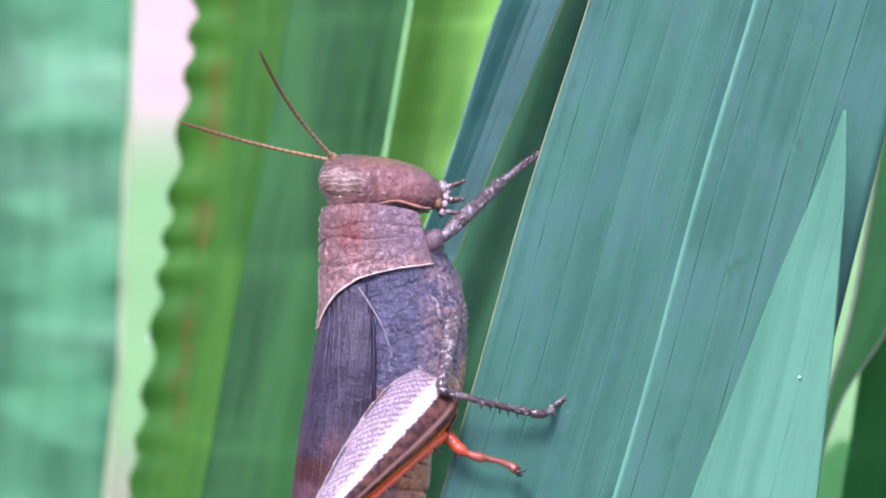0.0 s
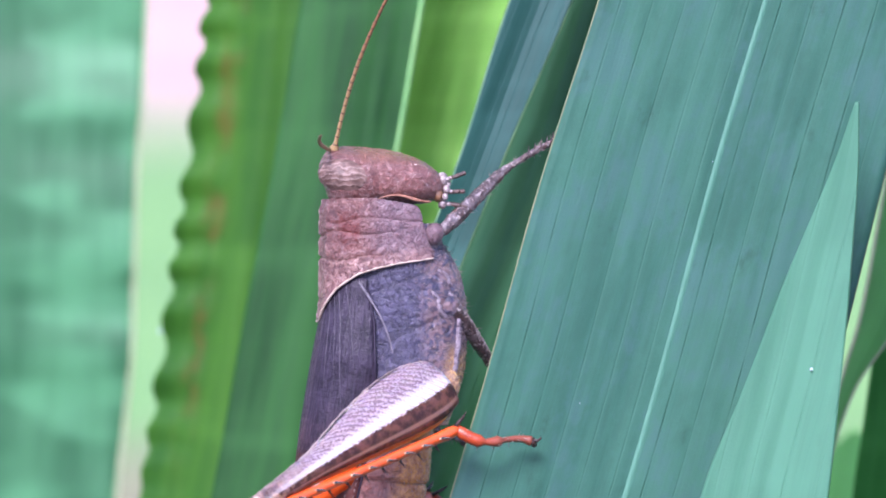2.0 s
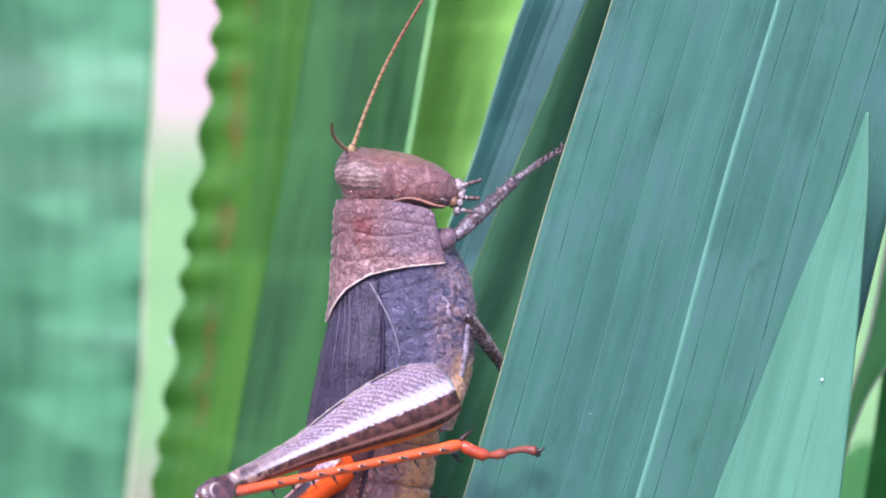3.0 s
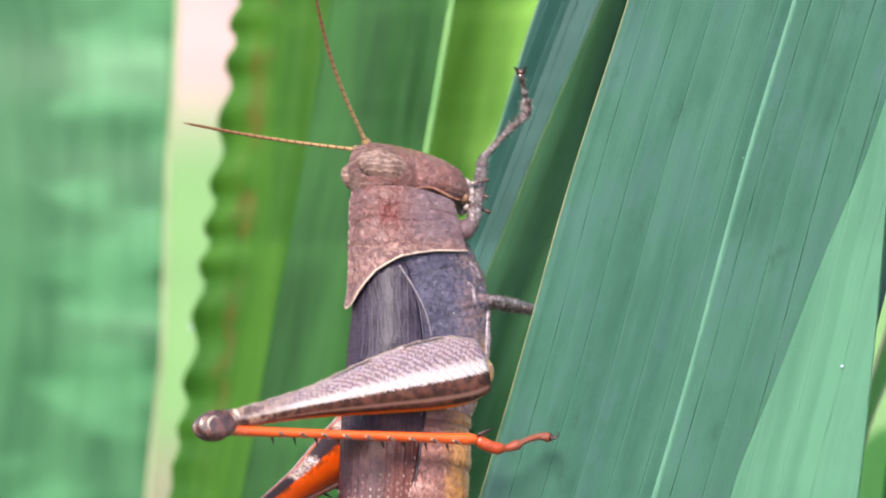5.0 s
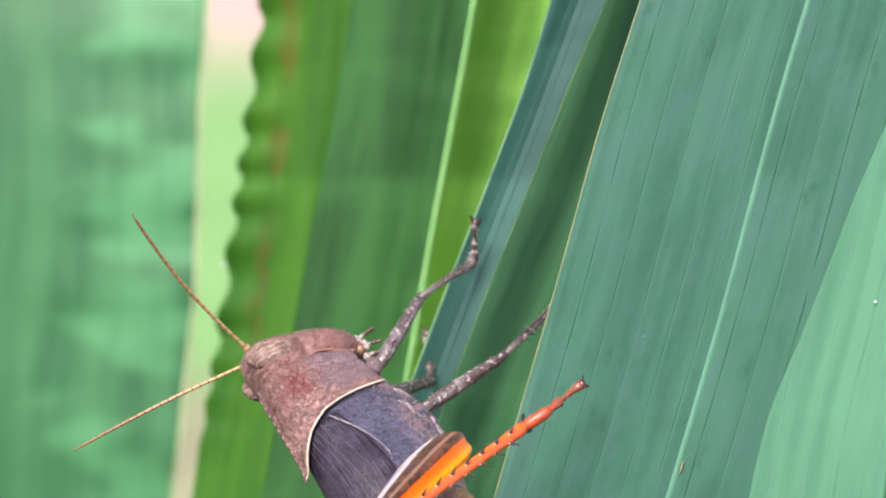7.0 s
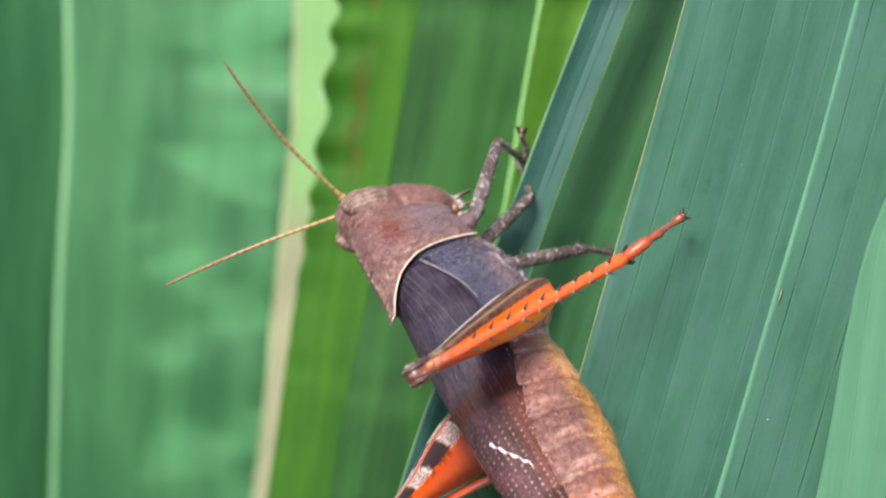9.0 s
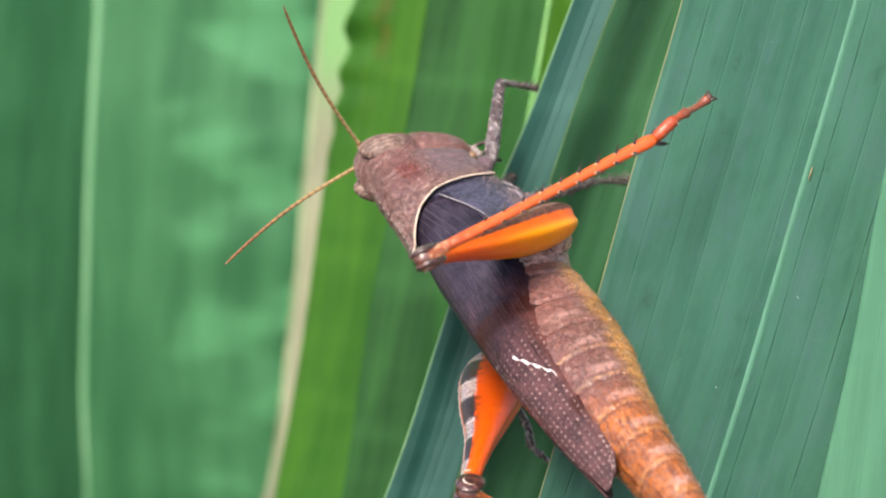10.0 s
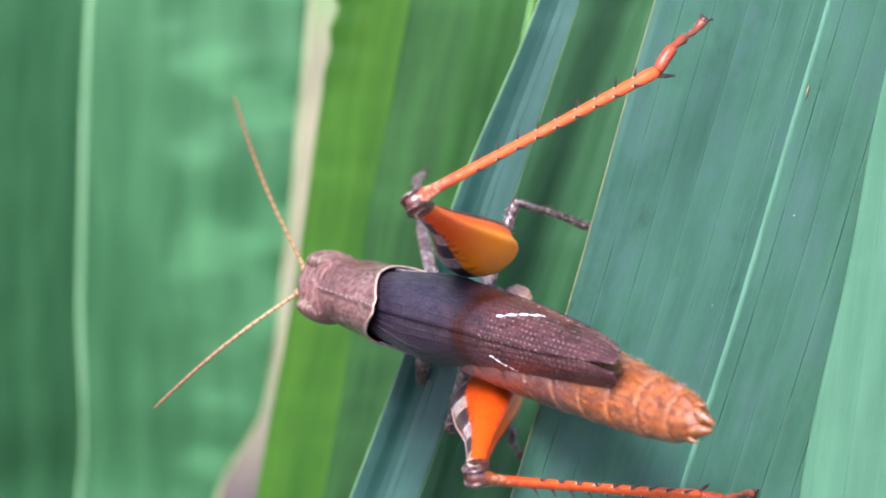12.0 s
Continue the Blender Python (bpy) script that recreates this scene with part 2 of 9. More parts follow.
leaf_light = leaf_material("light_green_leaf", (0.070, 0.245, 0.065), (0.110, 0.330, 0.100), (0.20, 0.58, 0.12), 0.5, 1.4, 0.15, 0.45, 0.3)
# shade on the leaf tip is put into this dark colour
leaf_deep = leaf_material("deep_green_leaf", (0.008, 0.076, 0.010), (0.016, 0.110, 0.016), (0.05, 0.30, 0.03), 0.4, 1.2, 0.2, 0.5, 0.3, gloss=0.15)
leaf_main = leaf_material("broad_leaf", (0.025, 0.096, 0.063), (0.043, 0.138, 0.090), (0.07, 0.30, 0.10), 0.25, 1.55, 0.32, 0.46, 0.05, gloss=0.25, scuffs=0.6, bloom=(0.052, 0.122, 0.112))
leaf_tip = leaf_material("pale_pointed_leaf", (0.080, 0.230, 0.140), (0.108, 0.285, 0.178), (0.16, 0.46, 0.2), 0.45, 1.6, 0.10, 0.4, 0.08)
rib_pale = horn_material("pale_midrib", (0.09, 0.24, 0.11), (0.15, 0.31, 0.16), 1.0, 0.55, stretch=(1, 1, 0.1))
rib_bright = horn_material("pale_margin", (0.11, 0.29, 0.08), (0.19, 0.38, 0.12), 1.0, 0.55, stretch=(1, 1, 0.1))
rib_main = horn_material("green_midrib", (0.036, 0.135, 0.080), (0.055, 0.175, 0.108), 1.0, 0.5, stretch=(1, 1, 0.1))
rib_green = horn_material("green_margin", (0.05, 0.14, 0.05), (0.10, 0.20, 0.08), 1.0, 0.5, stretch=(1, 1, 0.1))
margin_cream = horn_material("cream_margin", (0.22, 0.28, 0.14), (0.34, 0.38, 0.22), 1.0, 0.6, stretch=(1, 1, 0.2))
margin_tan = horn_material("tan_margin", (0.10, 0.14, 0.06), (0.18, 0.19, 0.09), 1.0, 0.6, stretch=(1, 1, 0.2))

# ---- ground ----
def ground_material():
    n = Nodes("ground_cover", 0.9)
    v = n.coords(scale=(1, 1, 1))
    x, y, _ = n.split(v)
    wobble = n.math("MULTIPLY", n.math("SUBTRACT", n.noise(v, 2.5, 3), 0.5), 0.25)
    aside = n.span(n.math("ABSOLUTE", x), 0.5, 3.0)
    wide = n.math("MULTIPLY", n.math("SUBTRACT", n.noise(v, 0.3, 3), 0.5), 5.0)
    d = n.math("ADD", n.math("ADD", y, wobble), n.math("MULTIPLY", aside, wide))
    clumps = n.noise(v, 14.0, 4)
    grass = n.mix(clumps, (0.07, 0.18, 0.05), (0.16, 0.29, 0.09))
    clay = n.mix(n.noise(v, 9.0, 3), (0.33, 0.21, 0.185), (0.42, 0.30, 0.265))
    litter = n.mix(clumps, (0.10, 0.10, 0.052), (0.24, 0.235, 0.13))
    soil = n.mix(clumps, (0.030, 0.021, 0.020), (0.085, 0.060, 0.056))
    col = n.mix(n.span(d, 1.65, 1.85), soil, litter)
    col = n.mix(n.span(d, 2.22, 2.45), col, grass)
    n.base(n.mix(n.span(d, 2.95, 3.25), col, clay))
    n.bump(clumps, 0.02)
    return n.mat


def build_ground():
    bm = bmesh.new()
    ring = [0.0, 0.6, 1.2, 2, 3, 4.5, 7, 12, 30, 120, 600, 3000]
    a = 48
    rows = [[bm.verts.new((0, 0, 0))]]
    for r in ring[1:]:
        rows.append([bm.verts.new((r * math.cos(2 * math.pi * k / a), r * math.sin(2 * math.pi * k / a),
                                   0.012 * noise.noise((r * math.cos(2 * math.pi * k / a), r * math.sin(2 * math.pi * k / a), 0)))) for k in range(a)])
    for k in range(a):
        bm.faces.new((rows[0][0], rows[1][k], rows[1][(k + 1) % a]))
    for i in range(1, len(ring) - 1):
        for k in range(a):
            bm.faces.new((rows[i][k], rows[i + 1][k], rows[i + 1][(k + 1) % a], rows[i][(k + 1) % a]))
    ob = part("ground", bm, ground_material(), None)
    tagged(ob, "lawn running into pale pinkish clay, blurred far behind the plants", "ground", kind="structure")


build_ground()


# ---- plants ----
def blade(plant, stations, material, label, turn=0.0, fold=0.0, cup=0.0, rib=None, rib_width=0.22, rib_rise=0.15, margin=None, margin_sides=(0, 1), margin_width=0.075, wave=(0, 0, 0), edge_wave=(0, 0), rows=150, cols=41, relief=0.03, lean=0.0):
    """One strap-shaped blade under a plant. stations: (height, middle, half width, depth) in mm of the stage.
    turn: degrees about its length; fold: slope of the halves from the rib; wave: height in mm, length, and share of length of its broad undulation."""
    zs_vis = np.linspace(-60, 30, rows)
    lo, hi = min(s[0] for s in stations), max(s[0] for s in stations)
    zs = np.unique(np.concatenate([np.linspace(lo, -60, 26), zs_vis[(zs_vis > lo) & (zs_vis < hi)], np.linspace(30, hi, 14) if hi > 30 else np.array([hi])]))
    zs = zs[(zs >= lo) & (zs <= hi)]
    xc, hw, dep = smooth_steps(zs, stations)
    u = np.linspace(-1, 1, cols)
    ct, st = math.cos(radians(turn)), math.sin(radians(turn))
    P = np.zeros((len(zs), cols, 3))
    UV = np.zeros((len(zs), cols, 2))
    rnd = random.Random(label)
    ph = [rnd.uniform(0, 6.3) for _ in range(6)]
    for i, z in enumerate(zs):
        w = max(hw[i], 0.02)
        lat = u * w
        d = fold * np.abs(lat) + cup * lat**2 / max(w, 1) + relief * np.cos(lat * 2 * np.pi / 1.25 + ph[0]) * min(1, w / 2)
        amp, length, skew = wave
        if amp:
            d = d + amp * np.sin(2 * np.pi * z / length + ph[1] + skew * lat / w) * np.abs(u) ** 1.5 + 0.5 * amp * np.sin(2 * np.pi * z / (length * 0.63) + ph[2]) * u
        e_amp, e_len = edge_wave
        side = lat.copy()
        if e_amp:
            s = np.sin(2 * np.pi * (z + 0.6 * math.sin(z * 0.5)) / e_len)
            near = np.clip((-u - 0.1) / 0.9, 0, 1) ** 1.5 * min(max((z + 18) / 9, 0.0), 1.0)
            side = side - e_amp * s * near
            d = d + e_amp * 1.6 * np.cos(2 * np.pi * (z + 0.6 * math.sin(z * 0.5)) / e_len) * near
        P[i, :, 0] = xc[i] + side * ct - d * st + 0.05 * math.sin(z * 0.33 + ph[3])
        P[i, :, 1] = dep[i] + side * st + d * ct
        P[i, :, 2] = z
        UV[i, :, 0], UV[i, :, 1] = lat, z
    v, f = sheet(P * MM, 0.22 * MM)
    ob = mesh_object("leaf", v, f, material, plant, label, uvs=np.concatenate([UV.reshape(-1, 2)] * 2))
    N = grid_normals(P)
    if N[len(zs) // 2, cols // 2, 1] > 0:
        N = -N
    if rib:
        c = cols // 2
        r = rib_width * np.clip(hw / max(hw.max(), 0.1), 0.15, 1)
        line = P[:, c] + N[:, c] * (rib_rise - r[:, None])
        v, f = skin(tube(line * MM, r * MM, 8))
        mesh_object("midrib", v, f, rib, ob, "paler raised midrib")
    if margin:
        for c in [(0, cols - 1)[k] for k in margin_sides]:
            v, f = skin(tube((P[:, c] + N[:, c] * 0.02) * MM, np.full(len(zs), margin_width) * MM, 6))
            mesh_object("leaf_margin", v, f, margin, ob, "thin pale leaf margin")
    return ob


def plant(label):
    root = tagged(new("strap_leaved_plant"), label, "plant", "plants")
    root.matrix_world = STAGE
    return root


plant_left = plant("clump of broad pale green strap leaves, out of focus")
# the banded sheen of this blade is painted in its material
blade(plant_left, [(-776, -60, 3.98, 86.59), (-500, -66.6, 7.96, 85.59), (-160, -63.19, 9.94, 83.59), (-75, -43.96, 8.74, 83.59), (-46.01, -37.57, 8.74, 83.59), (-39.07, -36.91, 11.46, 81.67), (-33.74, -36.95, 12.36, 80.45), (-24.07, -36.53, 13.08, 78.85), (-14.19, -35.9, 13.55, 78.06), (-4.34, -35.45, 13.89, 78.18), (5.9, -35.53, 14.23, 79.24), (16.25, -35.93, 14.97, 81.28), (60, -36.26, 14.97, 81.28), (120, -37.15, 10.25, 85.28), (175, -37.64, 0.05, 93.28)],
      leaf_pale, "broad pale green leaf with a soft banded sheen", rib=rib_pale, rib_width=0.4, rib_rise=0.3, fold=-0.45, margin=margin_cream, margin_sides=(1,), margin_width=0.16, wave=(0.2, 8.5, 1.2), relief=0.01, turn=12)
plant_middle = plant("clump of arching green strap leaves behind the grasshopper")
leaf_crinkled = blade(plant_middle, [(-776, -90, 2.24, 51), (-500, -67.94, 3.58, 50), (-160, -42.12, 4.47, 48), (-75, -25.62, 4.37, 48), (-38.4, -18.53, 4.39, 48), (-26.11, -16.22, 4.49, 48), (-14.61, -14.52, 4.44, 48), (-3.61, -12.85, 4.43, 48), (4.67, -11.81, 4.39, 48), (14.61, -10.74, 4.31, 48), (60, -5.9, 4.31, 48), (120, 1.23, 2.69, 52), (175, 8.25, 0.05, 60)],
      leaf_yellow, "yellow-green leaf with a crinkled wavy margin and rusty spots", edge_wave=(0.30, 2.95), fold=0.25, turn=-14)
blade(plant_middle, [(-776, -100, 2, 35), (-500, -69.78, 2.01, 34), (-160, -37.48, 2.51, 32), (-75, -21.89, 3.01, 32), (-38.87, -15.05, 3.01, 32), (-20.66, -11.6, 3.32, 32), (-9.56, -9.34, 3.38, 32), (4.23, -6.86, 3.35, 32), (13.82, -5.12, 3.37, 32), (60, 3.25, 3.37, 32), (120, 15.6, 1.86, 36), (175, 27.53, 0.05, 44)],
      leaf_mid, "green leaf with fine parallel veins and pale margin", margin=rib_bright, margin_sides=(1,), margin_width=0.17, fold=0.18, turn=-6, relief=0.02)
# looks sunlit by its bright material alone
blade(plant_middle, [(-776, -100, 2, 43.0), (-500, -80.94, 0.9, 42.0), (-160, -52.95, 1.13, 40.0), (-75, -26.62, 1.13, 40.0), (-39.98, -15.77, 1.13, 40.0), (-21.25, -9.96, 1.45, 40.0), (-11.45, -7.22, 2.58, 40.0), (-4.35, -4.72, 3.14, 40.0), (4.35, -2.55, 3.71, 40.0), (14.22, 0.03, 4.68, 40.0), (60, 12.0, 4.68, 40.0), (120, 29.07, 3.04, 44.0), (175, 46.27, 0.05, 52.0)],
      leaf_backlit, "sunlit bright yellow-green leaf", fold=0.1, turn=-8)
plant_right = plant("clump of long blue-green strap leaves that the grasshopper clings to")
blade(plant_right, [(-776, -120, 2, 10), (-500, -95.42, 1.38, 9), (-160, -60.23, 1.73, 7), (-75, -28.19, 1.73, 7), (-35.41, -13.27, 1.73, 7), (-28.22, -10.59, 1.59, 7), (-19.93, -8, 1.46, 7), (-10.14, -4.19, 1.04, 7), (3.74, 1.14, 1.11, 7), (12.59, 4.59, 1.56, 7), (60, 23.6, 1.44, 7), (120, 50.73, 1.39, 11), (175, 76.76, 0.05, 19)],
      leaf_blue, "narrow blue-green leaf folded along its length", margin=rib_green, fold=-0.25, turn=0, relief=0.035)
blade(plant_right, [(-776, -120, 2, 14), (-500, -89.79, 3.02, 13), (-160, -51.43, 3.77, 11), (-75, -22.43, 3.77, 11), (-35.97, -9.11, 3.77, 11), (-24.92, -5.67, 3.81, 11), (-10.38, -0.59, 3.96, 11), (2.47, 4.74, 3.85, 11), (12.79, 8.22, 3.85, 11), (60, 24.13, 3.85, 11), (120, 47.11, 1.89, 15), (175, 69.31, 0.05, 23)],
      leaf_dark, "dark green leaf in the shade of its neighbour", rib=rib_green, rib_width=0.12, rib_rise=0.06, margin=rib_green, fold=0.1, turn=-14, relief=0.05)
leaf_broad = blade(plant_right, [(-776, -125, 4.18, -2.5), (-500, -83.21, 6.69, -3.5), (-160, -36.73, 8.37, -5.5), (-75, -10.92, 8.12, -5.5), (-33.68, 1.74, 8.14, -5.5), (-23.33, 4.9, 8.29, -5.5), (-11.98, 8.3, 8.38, -5.5), (0, 11.57, 8.28, -5.5), (11.98, 15.03, 8.03, -5.5), (60, 28.54, 8.03, -5.5), (120, 47.23, 5.41, -1.5), (175, 65.76, 0.05, 6.5)],
      leaf_main, "broad blue-green leaf with a pale midrib", rib=rib_main, rib_width=0.3, rib_rise=0.175, margin=margin_tan, margin_width=0.055, fold=-0.02, turn=2)
leaf_pointed = blade(plant_right, [(-776, -110, 2.25, -6.0), (-500, -53.97, 3.6, -7.0), (-160, -3.3, 4.5, -9.0), (-75, 6.95, 4.5, -9.0), (-33.2, 11.99, 4.5, -9.0), (-20.32, 13.55, 3.48, -9.0), (-11.81, 14.79, 2.99, -9.0), (-6.93, 15.96, 2.28, -9.0), (-1.58, 17.24, 1.5, -9.0), (3.78, 18.61, 0.56, -9.0), (6.59, 19.09, 0.08, -9.0)],
      leaf_tip, "pointed pale green leaf in front of its neighbour", fold=-0.12, turn=-10)
blade(plant_right, [(-776, -80, 2, 23.0), (-500, -49.96, 0.14, 22.0), (-160, -15.81, 0.18, 20.0), (-75, 4.52, 0.18, 20.0), (-37.21, 13.56, 0.18, 20.0), (-19.78, 17.74, 0.15, 20.0), (-11.67, 19.69, 0.18, 20.0), (-7.77, 20.89, 0.42, 20.0), (-4.47, 22.51, 1.02, 20.0), (1.23, 24.04, 1.5, 20.0), (7.23, 25.39, 1.8, 20.0), (60, 37.26, 1.8, 20.0), (120, 52.03, 1.17, 24.0), (175, 66.91, 0.05, 32.0)],
      leaf_light, "light green leaf with a pale tan margin", margin=margin_cream, margin_width=0.12, fold=0.2, turn=10)
# the shade on this tip comes from its dark material
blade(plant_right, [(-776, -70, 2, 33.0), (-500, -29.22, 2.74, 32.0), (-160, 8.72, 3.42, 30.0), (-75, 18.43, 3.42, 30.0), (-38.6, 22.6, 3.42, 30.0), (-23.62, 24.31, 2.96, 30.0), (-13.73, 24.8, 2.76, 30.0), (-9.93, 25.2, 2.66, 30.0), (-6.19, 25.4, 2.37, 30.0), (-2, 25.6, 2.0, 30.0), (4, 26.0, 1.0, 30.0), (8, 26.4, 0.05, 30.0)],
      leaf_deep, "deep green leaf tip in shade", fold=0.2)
blade(plant_right, [(-776, -60, 2, 96), (-500, -20, 3.2, 94), (-160, 14, 3.6, 92), (-75, 21.5, 3.6, 90), (-38, 24.6, 3.6, 90), (-22, 26.0, 3.2, 90), (-17, 26.4, 2.6, 90), (-14, 26.6, 1.6, 90), (-12.6, 26.7, 0.08, 90)],
      leaf_light, "blunt green leaf tip, out of focus", fold=0.15)


SPECKS = [(leaf_broad, 5.45, -5.8, -1.95, 0.05), (leaf_pointed, 16.86, -9.5, -6.06, 0.085), (leaf_pointed, 17.68, -9.6, -7.24, 0.07), (leaf_crinkled, -17.27, 47.6, -5.26, 0.13), (leaf_broad, 6.00, -5.8, -7.79, 0.03), (leaf_broad, 9.18, -5.6, -5.40, 0.025), (leaf_broad, 12.38, -5.6, 3.83, 0.028), (leaf_broad, 7.22, -5.8, -20.05, 0.035), (leaf_broad, 3.28, -5.8, -24.39, 0.03), (leaf_crinkled, -8.37, 30, -18.96, 0.05)]
# pale specks of dust and dew on the blades
def specks():
    n = horn_material("pale_speck", (0.28, 0.38, 0.36), (0.42, 0.52, 0.50), 4.0, 0.3)
    for host, x, y, z, r in SPECKS:
        bm = bmesh.new()
        bmesh.ops.create_icosphere(bm, subdivisions=2, radius=r * MM)
        for q in bm.verts:
            q.co.y *= 0.5
            q.co += Vector((x, y, z)) * MM + Vector((noise.noise(q.co * 9000), 0, noise.noise(q.co * 7000))) * r * 0.3 * MM
        part("speck", bm, n, host, "tiny pale speck")


def scar(host, x, y, z, length, width):
    """A dry tan scar: a thin uneven lens of dead tissue along the blade."""
    m = horn_material("dry_scar", (0.13, 0.11, 0.05), (0.30, 0.27, 0.14), 3.0, 0.7)
    bm = bmesh.new()
    bmesh.ops.create_icosphere(bm, subdivisions=3, radius=1)
    for q in bm.verts:
        w = 1 + 0.5 * noise.noise((q.co.z * 3, x, 0))
        q.co = Vector((x + 0.29 * q.co.z * length + q.co.x * width * w, y + 0.06 * q.co.y, z + q.co.z * length)) * MM
    part("scar", bm, m, host, "dry tan scar on the midrib")


specks()
scar(leaf_broad, 7.84, -5.72, -14.1, 0.34, 0.04)

# ---- grasshopper: x towards its head, y to its left, z to its back ----
def pronotum_material():
    n = Nodes("pronotum_horn", 0.4)
    v = n.coords()
    x, y, z = n.split(v)
    col, a, b, c = cuticle(n, v, (0.056, 0.015, 0.012), (0.165, 0.058, 0.046), (0.42, 0.26, 0.22), 0.42, 3.6, 0.0001)
    # a grey-violet field on the flank and a rusty saddle patch high on the side
    flank = n.math("MULTIPLY", n.span(z, 1.2, -0.4), n.span(x, -0.3, 0.8))
    col = n.mix(n.math("MULTIPLY", flank, 0.5), col, n.mix(b, (0.035, 0.026, 0.040), (0.16, 0.12, 0.15)))
    rust = n.math("MULTIPLY", n.span(n.math("ABSOLUTE", n.math("SUBTRACT", z, 1.5)), 0.25, 0.7, 1, 0), n.span(n.math("ABSOLUTE", n.math("SUBTRACT", x, 1.4)), 0.5, 1.1, 1, 0))
    col = n.mix(n.math("MULTIPLY", rust, n.span(a, 0.38, 0.55, 0.4, 1.0)), col, (0.10, 0.013, 0.006))
    # paler grain towards the rear rim
    col = n.mix(n.math("MULTIPLY", n.math("MULTIPLY", n.span(x, 0.9, -0.4), n.span(b, 0.45, 0.62)), 0.45), col, (0.34, 0.22, 0.18))
    n.base(col)
    n.put(n.bsdf.inputs["Coat Weight"], 1.0)
    return n.mat


def head_material():
    n = Nodes("head_horn", 0.4)
    v = n.coords()
    x, y, z = n.split(v)
    col, a, b, c = cuticle(n, v, (0.062, 0.017, 0.013), (0.185, 0.066, 0.052), (0.44, 0.28, 0.24), 0.5, 3.6, 0.0001)
    # smooth wavy lines across the crown
    lines = n.math("SINE", n.math("ADD", n.math("MULTIPLY", x, 16.0), n.math("MULTIPLY", a, 16.0)))
    crown = n.span(z, 1.2, 2.6)
    col = n.mix(n.math("MULTIPLY", n.math("MULTIPLY", n.span(lines, 0.3, 0.9), crown), 0.4), col, (0.32, 0.22, 0.19))
    # amber face and cheek
    face = n.math("MULTIPLY", n.span(n.math("ADD", x, n.math("MULTIPLY", a, 1.0)), 4.9, 5.6), n.span(z, 1.6, 0.6))
    col = n.mix(n.math("MULTIPLY", face, 0.45), col, n.mix(b, (0.11, 0.035, 0.012), (0.34, 0.15, 0.06)))
    n.base(col)
    n.put(n.bsdf.inputs["Coat Weight"], 1.0)
    return n.mat


def tegmen_material():
    """Fore wing: purplish brown, close parallel veins, dark rusty blotches, a russet hem."""
    n = Nodes("wing_leather", 0.36)
    uv = n.node("ShaderNodeUVMap").outputs[0]
    s, w, _ = n.split(uv)      # s: mm along the wing, w: mm from the back's midline
    a = n.noise(uv, 0.9, 4, 0.6)
    fine = n.noise(uv, 5.0, 4, 0.65)
    b = n.noise(n.node("ShaderNodeMapping", Vector=uv, Scale=(1.2, 9, 1)).outputs[0], 1.0, 3)
    tone = n.math("ADD", n.math("MULTIPLY", a, 0.4), n.math("ADD", n.math("MULTIPLY", b, 0.35), n.math("MULTIPLY", fine, 0.25)))
    col = n.mix(n.span(tone, 0.38, 0.62), (0.022, 0.008, 0.009), (0.092, 0.037, 0.040))
    slate = n.mix(n.span(tone, 0.38, 0.62), (0.009, 0.006, 0.012), (0.038, 0.028, 0.046))
    col = n.mix(n.span(n.math("ADD", s, n.math("MULTIPLY", a, 4.0)), 8.0, 13.5), slate, col)
    hem = n.span(n.math("ADD", w, n.math("MULTIPLY", a, 0.8)), 2.7, 3.5)
    rear = n.span(s, 6.5, 11.0)
    col = n.mix(n.math("MULTIPLY", n.math("MULTIPLY", hem, rear), 0.85), col, n.mix(fine, (0.050, 0.012, 0.009), (0.155, 0.050, 0.036)))
    blot = n.math("MULTIPLY", n.span(n.math("ABSOLUTE", n.math("SUBTRACT", s, 9.2)), 0.3, 0.9, 1, 0), n.span(a, 0.34, 0.46))
    blot2 = n.math("MULTIPLY", n.span(n.math("ABSOLUTE", n.math("SUBTRACT", s, 16.2)), 0.3, 0.8, 1, 0), n.span(w, 2.0, 2.4))
    col = n.mix(n.math("MULTIPLY", n.math("MAXIMUM", blot, blot2), 1.0), col, n.mix(fine, (0.012, 0.002, 0.002), (0.055, 0.012, 0.008)))
    # rows of tiny pale cells between the veins
    wave_ = n.math("ADD", w, n.math("MULTIPLY", b, 0.12))
    rows_ = n.span(n.math("ABSOLUTE", n.math("SUBTRACT", n.math("FRACT", n.math("DIVIDE", wave_, 0.40)), 0.5)), 0.05, 0.2, 1, 0)
    beads = n.span(n.math("ABSOLUTE", n.math("SUBTRACT", n.math("FRACT", n.math("DIVIDE", n.math("ADD", s, n.math("MULTIPLY", fine, 0.2)), 0.36)), 0.5)), 0.08, 0.28, 1, 0)
    cells = n.math("MULTIPLY", n.math("MULTIPLY", rows_, beads), n.math("MULTIPLY", n.span(s, 9.8, 11.5), n.span(fine, 0.42, 0.58)))
    col = n.mix(n.math("MULTIPLY", cells, 0.75), col, (0.36, 0.25, 0.23))
    n.base(col)
    veins = n.span(n.math("ABSOLUTE", n.math("SUBTRACT", n.math("FRACT", n.math("DIVIDE", wave_, 0.40)), 0.5)), 0.25, 0.5)
    n.bump(n.math("ADD", n.math("MULTIPLY", veins, 0.16), n.math("ADD", n.math("MULTIPLY", b, 0.35), n.math("MULTIPLY", fine, 0.7))), 0.00009, 1.0)
    n.put(n.bsdf.inputs["Roughness"], n.span(fine, 0.35, 0.65, 0.46, 0.28))
    n.put(n.bsdf.inputs["Specular IOR Level"], 0.22)
    n.put(n.bsdf.inputs["Coat Weight"], 0.05)
